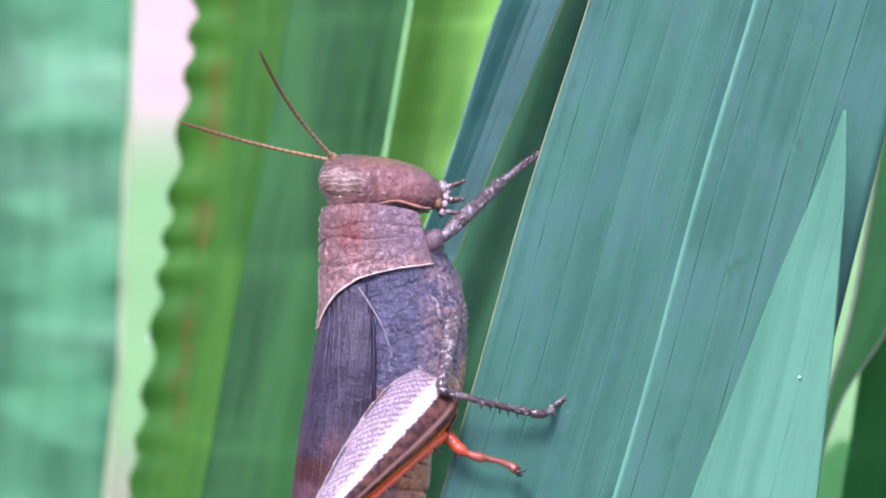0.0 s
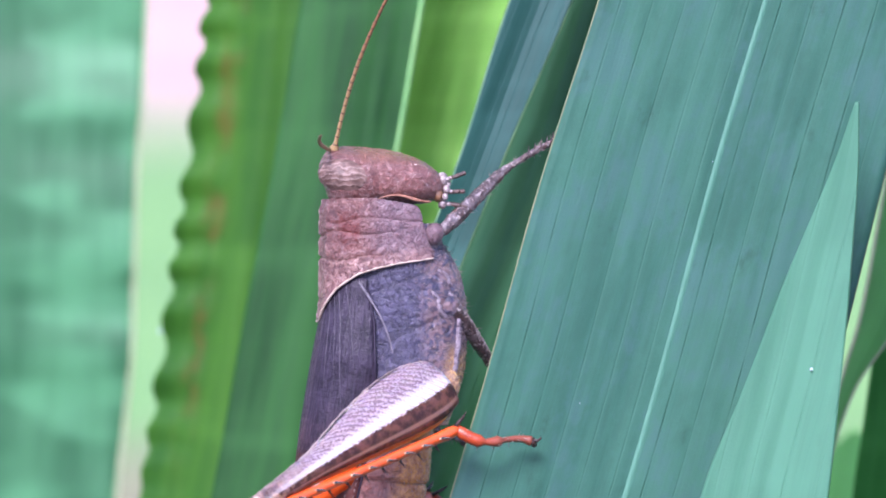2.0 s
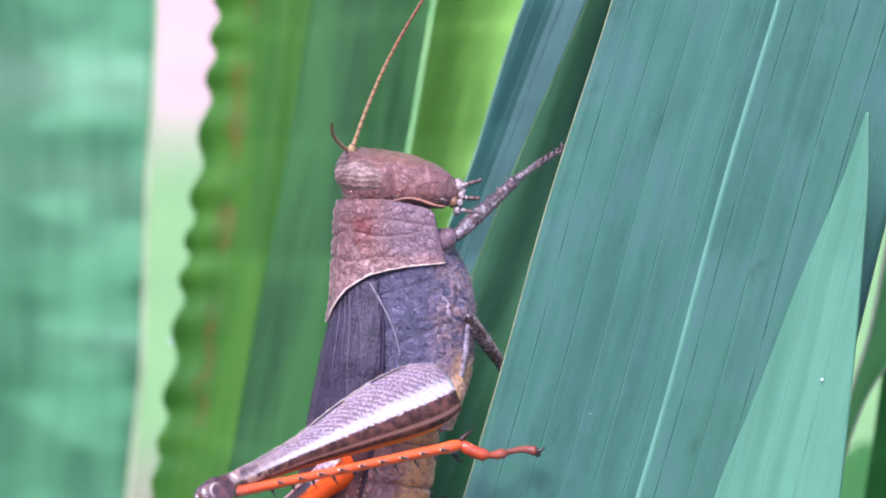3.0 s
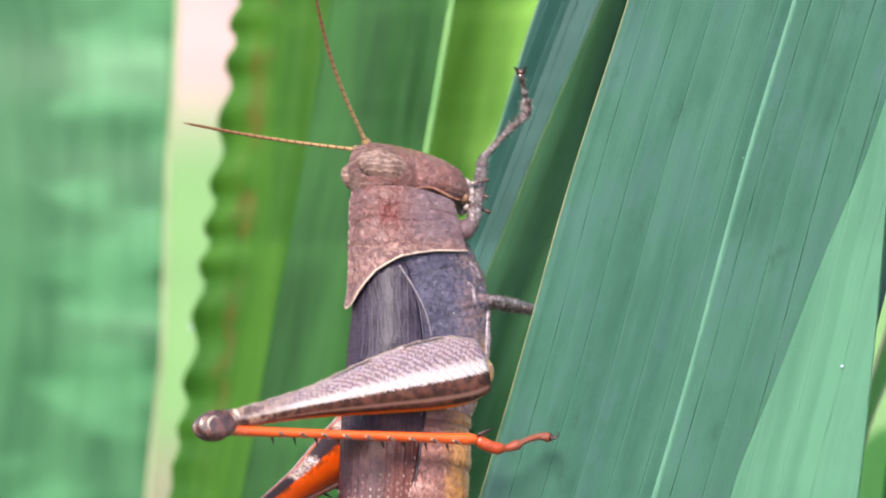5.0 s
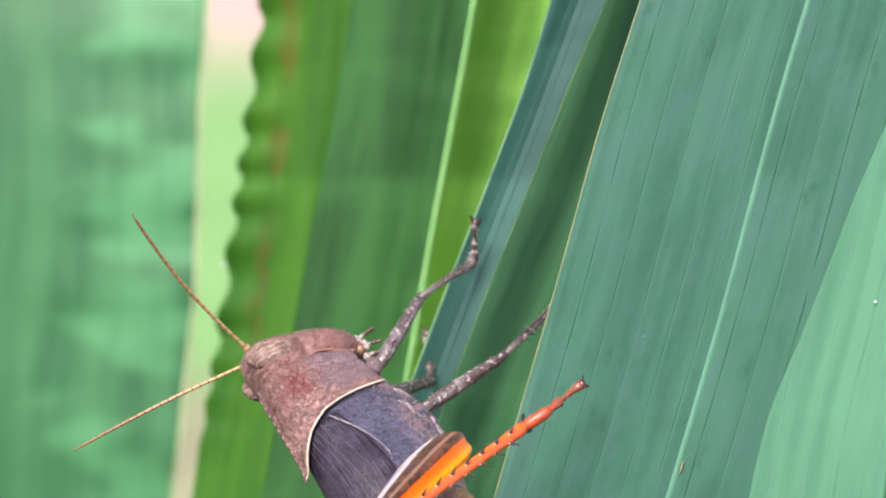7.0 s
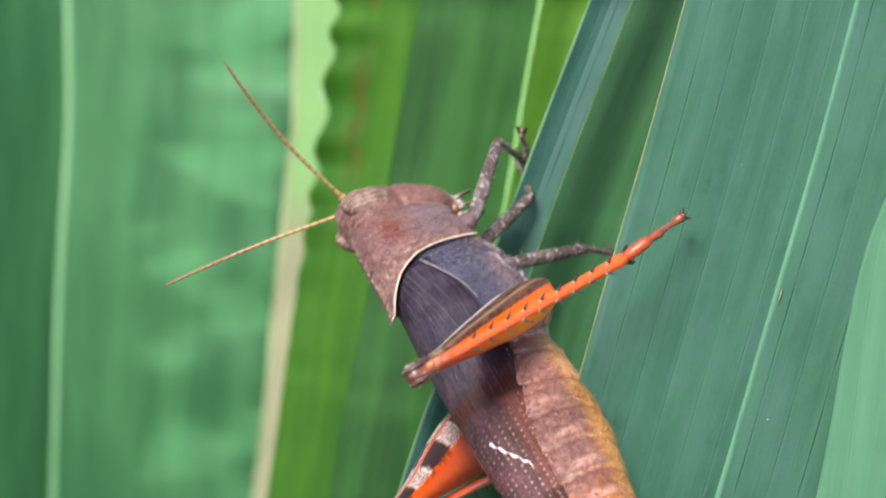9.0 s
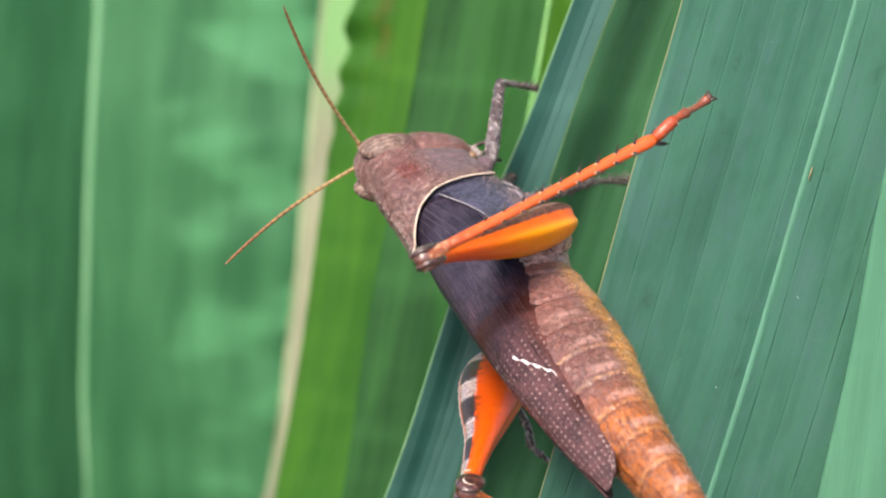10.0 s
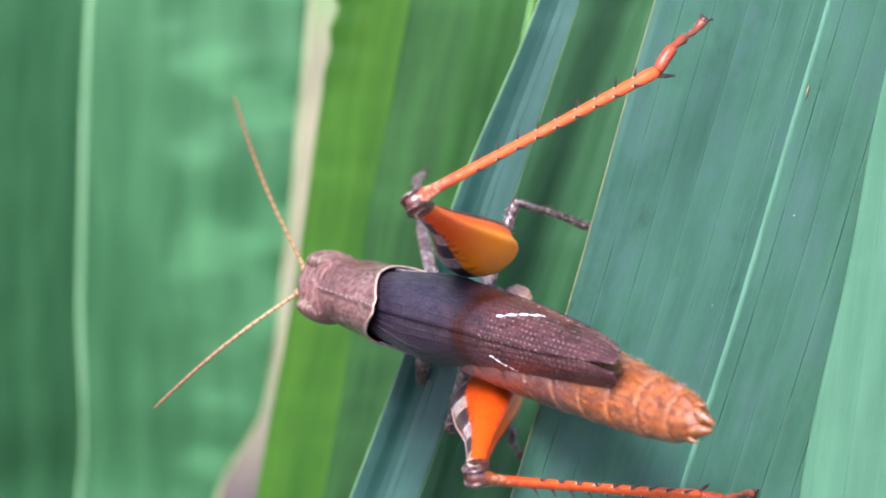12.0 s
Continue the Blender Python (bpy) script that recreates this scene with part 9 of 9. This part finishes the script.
    walk(moving["mid_l_0"], [
        (0, pose(-0.002361, 0.001528, -0.003472, -41.14, -27.57, 148.36)),
        (0.5, pose(-0.002361, 0.001528, -0.003472, -41.87, -27.28, 150.16)),
        (1, pose(-0.002361, 0.001528, -0.003472, -40.57, -28.06, 148.77)),
        (1.3, pose(-0.002361, 0.001528, -0.003472, -39.03, -29.48, 148.26)),
        (1.4, pose(-0.002361, 0.001528, -0.003472, -38.45, -30.02, 148.07)),
        (1.5, pose(-0.002361, 0.001528, -0.003472, -37.85, -30.58, 147.88)),
        (2, pose(-0.002361, 0.001528, -0.003472, -37.75, -29.51, 154.04)),
        (2.5, pose(-0.002361, 0.001528, -0.003472, -35.81, -30.34, 153.01)),
        (3, pose(-0.002361, 0.001528, -0.003472, -33.50, -33.20, 152.39)),
        (3.2, pose(-0.002361, 0.001528, -0.003472, -32.66, -34.22, 152.20)),
        (3.5, pose(-0.002361, 0.001528, -0.003472, -29.02, -35.21, 149.81)),
        (3.8, pose(-0.002361, 0.001528, -0.003472, -23.00, -34.50, 144.49)),
        (4.1, pose(-0.002361, 0.001528, -0.003472, -16.28, -32.57, 138.01)),
        (4.4, pose(-0.002361, 0.001528, -0.003472, -10.40, -30.35, 132.09)),
        (4.6, pose(-0.002361, 0.001528, -0.003472, -7.53, -29.44, 129.24)),
        (4.8, pose(-0.002361, 0.001528, -0.003472, -5.82, -29.58, 127.79)),
        (5, pose(-0.002361, 0.001528, -0.003472, -4.37, -29.83, 123.68)),
        (5.2, pose(-0.002361, 0.001528, -0.003472, -2.79, -29.95, 119.54)),
        (5.5, pose(-0.002361, 0.001528, -0.003472, -0.22, -29.79, 113.30)),
        (5.8, pose(-0.002361, 0.001528, -0.003472, 1.40, -29.84, 112.59)),
        (6, pose(-0.002361, 0.001528, -0.003472, 2.32, -29.72, 112.18)),
        (6.2, pose(-0.002361, 0.001528, -0.003472, 3.10, -29.46, 111.85)),
        (6.4, pose(-0.002361, 0.001528, -0.003472, 3.73, -29.08, 111.59)),
        (6.5, pose(-0.002361, 0.001528, -0.003472, 3.98, -28.83, 111.49)),
        (6.6, pose(-0.002361, 0.001528, -0.003472, 6.95, -21.42, 94.82)),
        (6.7, pose(-0.002361, 0.001528, -0.003472, 4.03, -10.92, 84.83)),
        (7.1, pose(-0.002361, 0.001528, -0.003472, 4.40, -10.70, 84.34)),
        (7.5, pose(-0.002361, 0.001528, -0.003472, 5.02, -10.20, 83.18)),
        (7.9, pose(-0.002361, 0.001528, -0.003472, 5.52, -9.63, 81.75)),
        (8.3, pose(-0.002361, 0.001528, -0.003472, 6.22, -9.23, 80.48)),
        (8.5, pose(-0.002361, 0.001528, -0.003472, 8.82, -4.82, 74.13)),
        (9, pose(-0.002361, 0.001528, -0.003472, 12.47, -14.19, 87.99)),
        (9.5, pose(-0.002361, 0.001528, -0.003472, 21.75, -24.28, 113.22)),
        (9.8, pose(-0.002361, 0.001528, -0.003472, 26.81, -22.57, 122.86)),
        (9.9, pose(-0.002361, 0.001528, -0.003472, 29.04, -24.05, 120.24)),
        (10, pose(-0.002361, 0.001528, -0.003472, 30.09, -26.12, 117.02)),
        (10.1, pose(-0.002361, 0.001528, -0.003472, 29.74, -27.01, 117.66)),
        (10.2, pose(-0.002361, 0.001528, -0.003472, 28.29, -28.07, 116.30)),
        (10.3, pose(-0.002361, 0.001528, -0.003472, 26.84, -28.85, 115.03)),
        (10.4, pose(-0.002361, 0.001528, -0.003472, 25.37, -29.36, 113.85)),
        (10.5, pose(-0.002361, 0.001528, -0.003472, 23.86, -29.61, 112.73)),
        (11, pose(-0.002361, 0.001528, -0.003472, 23.39, -22.61, 112.62)),
        (11.5, pose(-0.002361, 0.001528, -0.003472, 23.10, -25.68, 110.90)),
        (11.6, pose(-0.002361, 0.001528, -0.003472, 22.39, -25.14, 110.65)),
        (11.7, pose(-0.002361, 0.001528, -0.003472, 5.07, 17.06, 102.82)),
        (11.8, pose(-0.002361, 0.001528, -0.003472, -13.02, 4.06, 73.31)),
        (11.9, pose(-0.002361, 0.001528, -0.003472, -13.60, 9.98, 67.36)),
        (12, pose(-0.002361, 0.001528, -0.003472, -14.07, 15.78, 61.18)),
    ])
    walk(moving["mid_l_1"], [
        (0, pose(-0.006030, 0.003788, -0.001223, -38.85, 21.60, 109.83)),
        (0.5, pose(-0.006109, 0.003677, -0.001244, -39.52, 21.23, 111.19)),
        (1, pose(-0.006029, 0.003752, -0.001186, -37.88, 20.83, 111.38)),
        (1.3, pose(-0.005960, 0.003754, -0.001080, -35.79, 20.41, 112.40)),
        (1.4, pose(-0.005933, 0.003754, -0.001040, -35.02, 20.23, 112.78)),
        (1.5, pose(-0.005905, 0.003753, -0.000999, -34.22, 20.04, 113.19)),
        (2, pose(-0.006165, 0.003380, -0.001078, -34.96, 21.59, 118.74)),
        (2.5, pose(-0.006100, 0.003432, -0.001017, -32.57, 20.29, 120.50)),
        (3, pose(-0.005966, 0.003413, -0.000811, -28.90, 17.10, 123.25)),
        (3.2, pose(-0.005917, 0.003402, -0.000739, -27.63, 15.76, 124.29)),
        (3.5, pose(-0.005794, 0.003525, -0.000669, -24.45, 16.75, 124.60)),
        (3.8, pose(-0.005622, 0.003855, -0.000719, -20.24, 21.46, 123.29)),
        (4.1, pose(-0.005406, 0.004269, -0.000856, -15.51, 27.94, 121.66)),
        (4.4, pose(-0.005173, 0.004641, -0.001016, -10.82, 33.88, 120.71)),
        (4.6, pose(-0.005039, 0.004806, -0.001083, -8.14, 36.23, 120.69)),
        (4.8, pose(-0.004952, 0.004869, -0.001072, -6.29, 36.39, 121.17)),
        (5, pose(-0.004699, 0.005037, -0.001054, -4.67, 35.80, 118.76)),
        (5.2, pose(-0.004438, 0.005193, -0.001046, -2.96, 35.16, 116.43)),
        (5.5, pose(-0.004030, 0.005402, -0.001057, -0.24, 34.10, 113.06)),
        (5.8, pose(-0.003981, 0.005421, -0.001053, 1.48, 35.00, 114.13)),
        (6, pose(-0.003955, 0.005437, -0.001062, 2.48, 35.77, 114.79)),
        (6.2, pose(-0.003936, 0.005456, -0.001081, 3.37, 36.70, 115.38)),
        (6.4, pose(-0.003924, 0.005478, -0.001110, 4.12, 37.80, 115.93)),
        (6.5, pose(-0.003922, 0.005490, -0.001128, 4.45, 38.42, 116.19)),
        (6.6, pose(-0.002742, 0.006037, -0.001697, 7.86, 34.50, 101.84)),
        (6.7, pose(-0.001931, 0.006281, -0.002551, 4.58, 30.17, 87.90)),
        (7.1, pose(-0.001890, 0.006281, -0.002569, 5.16, 33.13, 87.99)),
        (7.5, pose(-0.001793, 0.006278, -0.002611, 6.42, 39.62, 88.17)),
        (7.9, pose(-0.001673, 0.006271, -0.002659, 7.82, 45.79, 88.30)),
        (8.3, pose(-0.001568, 0.006260, -0.002692, 9.16, 47.75, 88.29)),
        (8.5, pose(-0.001037, 0.006187, -0.003064, 14.50, 52.37, 86.46)),
        (9, pose(-0.002196, 0.006238, -0.002280, 16.89, 43.90, 102.98)),
        (9.5, pose(-0.004108, 0.005600, -0.001473, 20.07, 10.26, 126.26)),
        (9.8, pose(-0.004797, 0.005298, -0.001606, 24.63, 2.47, 134.97)),
        (9.9, pose(-0.004597, 0.005363, -0.001492, 26.41, 4.70, 135.31)),
        (10, pose(-0.004344, 0.005416, -0.001332, 27.14, 9.34, 136.08)),
        (10.1, pose(-0.004372, 0.005363, -0.001264, 26.39, 6.05, 135.20)),
        (10.2, pose(-0.004262, 0.005373, -0.001185, 24.75, 2.79, 131.80)),
        (10.3, pose(-0.004163, 0.005386, -0.001127, 23.30, -0.67, 128.47)),
        (10.4, pose(-0.004074, 0.005403, -0.001089, 21.99, -4.31, 125.20)),
        (10.5, pose(-0.003994, 0.005426, -0.001070, 20.81, -8.11, 121.99)),
        (11, pose(-0.004087, 0.005670, -0.001604, 21.54, -3.37, 120.73)),
        (11.5, pose(-0.003924, 0.005620, -0.001365, 20.78, -4.48, 119.67)),
        (11.6, pose(-0.003913, 0.005646, -0.001407, 20.19, -2.58, 119.63)),
        (11.7, pose(-0.003393, 0.006059, -0.004898, 92.15, 85.15, -166.51)),
        (11.8, pose(-0.000969, 0.006172, -0.003817, -108.70, 76.27, -34.96)),
        (11.9, pose(-0.000518, 0.005946, -0.004314, -101.32, 76.34, -31.89)),
        (12, pose(-0.000106, 0.005626, -0.004794, -89.63, 76.47, -24.54)),
    ])
    walk(moving["mid_l_2"], [
        (0, pose(-0.007519, 0.007919, -0.002961, -28.32, 33.26, 118.85)),
        (0.5, pose(-0.007700, 0.007781, -0.002954, -28.86, 32.39, 120.40)),
        (1, pose(-0.007639, 0.007862, -0.002865, -28.01, 31.54, 119.77)),
        (1.3, pose(-0.007646, 0.007846, -0.002727, -27.00, 31.06, 119.72)),
        (1.4, pose(-0.007649, 0.007839, -0.002674, -26.64, 30.88, 119.69)),
        (1.5, pose(-0.007652, 0.007831, -0.002617, -26.27, 30.69, 119.67)),
        (2, pose(-0.008276, 0.007229, -0.002816, -28.91, 32.29, 122.93)),
        (2.5, pose(-0.008347, 0.007249, -0.002654, -29.15, 31.65, 121.23)),
        (3, pose(-0.008440, 0.007187, -0.002199, -28.37, 30.20, 120.05)),
        (3.2, pose(-0.008477, 0.007158, -0.002021, -28.04, 29.51, 119.74)),
        (3.5, pose(-0.008362, 0.007247, -0.002030, -25.97, 30.65, 119.18)),
        (3.8, pose(-0.008035, 0.007528, -0.002447, -22.88, 34.86, 117.55)),
        (4.1, pose(-0.007596, 0.007819, -0.003068, -19.30, 40.31, 115.66)),
        (4.4, pose(-0.007175, 0.008012, -0.003648, -15.82, 45.18, 114.14)),
        (4.6, pose(-0.006983, 0.008082, -0.003874, -13.97, 47.23, 113.51)),
        (4.8, pose(-0.006919, 0.008121, -0.003874, -12.85, 47.73, 113.28)),
        (5, pose(-0.006542, 0.008394, -0.003816, -11.88, 46.15, 110.31)),
        (5.2, pose(-0.006156, 0.008650, -0.003765, -10.80, 44.55, 107.46)),
        (5.5, pose(-0.005561, 0.009000, -0.003704, -9.01, 42.12, 103.39)),
        (5.8, pose(-0.005562, 0.008951, -0.003762, -7.93, 42.91, 103.83)),
        (6, pose(-0.005561, 0.008916, -0.003823, -7.30, 43.48, 104.12)),
        (6.2, pose(-0.005559, 0.008877, -0.003903, -6.73, 44.11, 104.42)),
        (6.4, pose(-0.005556, 0.008834, -0.004004, -6.24, 44.78, 104.72)),
        (6.5, pose(-0.005554, 0.008810, -0.004063, -6.03, 45.13, 104.87)),
        (6.6, pose(-0.003540, 0.009846, -0.004371, 4.24, 47.48, 99.07)),
        (6.7, pose(-0.001781, 0.010361, -0.004924, 14.00, 49.36, 97.30)),
        (7.1, pose(-0.001751, 0.010233, -0.005150, 10.46, 50.92, 93.75)),
        (7.5, pose(-0.001677, 0.009914, -0.005623, 1.29, 53.45, 84.35)),
        (7.9, pose(-0.001575, 0.009562, -0.006043, -9.07, 54.69, 73.43)),
        (8.3, pose(-0.001473, 0.009434, -0.006188, -14.11, 54.55, 67.59)),
        (8.5, pose(-0.000859, 0.009065, -0.006804, -13.90, 55.70, 61.92)),
        (9, pose(-0.002960, 0.009553, -0.005555, -6.52, 55.35, 81.68)),
        (9.5, pose(-0.006857, 0.009346, -0.002314, 19.04, 27.59, 130.13)),
        (9.8, pose(-0.008131, 0.008636, -0.001810, 24.70, 13.82, 139.77)),
        (9.9, pose(-0.007943, 0.008673, -0.001878, 26.74, 14.68, 139.97)),
        (10, pose(-0.007700, 0.008648, -0.002099, 27.55, 15.67, 139.15)),
        (10.1, pose(-0.007704, 0.008672, -0.001762, 26.88, 13.58, 138.90)),
        (10.2, pose(-0.007405, 0.008889, -0.001415, 12.86, 14.58, 126.34)),
        (10.3, pose(-0.007100, 0.009083, -0.001071, -2.56, 14.89, 113.01)),
        (10.4, pose(-0.006788, 0.009251, -0.000734, -17.16, 14.42, 99.80)),
        (10.5, pose(-0.006470, 0.009391, -0.000404, -29.18, 13.29, 87.57)),
        (11, pose(-0.006496, 0.009722, -0.001326, -41.50, 26.97, 73.01)),
        (11.5, pose(-0.006255, 0.009711, -0.000996, -45.73, 24.65, 63.40)),
        (11.6, pose(-0.006246, 0.009746, -0.001194, -44.92, 26.94, 64.00)),
        (11.7, pose(-0.003781, 0.005966, -0.009604, -115.16, -8.38, 47.47)),
        (11.8, pose(-0.000050, 0.005530, -0.008404, -46.01, 32.47, 47.34)),
        (11.9, pose(0.000429, 0.005357, -0.008903, -38.39, 33.96, 49.55)),
        (12, pose(0.000899, 0.005167, -0.009385, -25.35, 35.72, 51.73)),
    ])
    # the hind body bends a little on the chest, and the folded wings shift on it
    walk(moving["abdomen"], [
        (0, pose(0, 0, 0, 0, 7, 0)),
        (2, pose(0, 0, 0, 0, 7, 0)),
        (3.2, pose(0, 0, 0, 0, 6, 0)),
        (4.8, pose(0, 0, 0, 0, 2.5, 0)),
        (5.5, pose(0, 0, 0, 0, 1.5, 0)),
        (6.5, pose(0, 0, 0, 0, 1.5, 0)),
        (6.7, pose(0, 0, 0, 0, -1, 0)),
        (8.3, pose(0, 0, 0, 0, -2.5, 0)),
        (9.7, pose(0, 0, 0, 0, -2.5, 0)),
        (10, pose(0, 0, 0, 0, -1.5, 0)),
        (10.3, pose(0, 0, 0, 0, 0, -1)),
        (10.5, pose(0, 0, 0, 0, 1, -1.4)),
        (11.6, pose(0, 0, 0, 0, 1, -1.4)),
        (11.8, pose(0, 0, 0, 0, -1.2, -1.8)),
        (12, pose(0, 0, 0, 0, -1.2, -1.8)),
    ])
    for wing in (moving["wing_r"], moving["wing_l"]):
        walk(wing, [
            (0, pose(0, 0, 0, 0, 7, 0)),
            (2, pose(0, 0, 0, 0, 7, 0)),
            (3.2, pose(0, 0, 0, 0, 6, 0)),
            (4.8, pose(0, 0, 0, 0, 2.5, 0)),
            (5.5, pose(0, 0, 0, 0, 1.5, 0)),
            (6.5, pose(0, 0, 0, 0, 1.5, 0)),
            (6.7, pose(0, 0, 0, 0, 0, -1)),
            (8.3, pose(0, 0, 0, 0, -1, -1)),
            (9.7, pose(0, 0, 0, 0, -1, -1)),
            (10, pose(0, 0, 0, 0, -0.9, -1.5)),
            (10.3, pose(0, 0, 0, 0, 0, 0.5)),
            (10.5, pose(0, 0, 0, 0, 0.3, 1.5)),
            (11.6, pose(0, 0, 0, 0, 0.3, 1.5)),
            (11.8, pose(0, 0, 0, 0, -0.8, 1.6)),
            (12, pose(0, 0, 0, 0, -0.8, 1.6)),
        ])


motions()
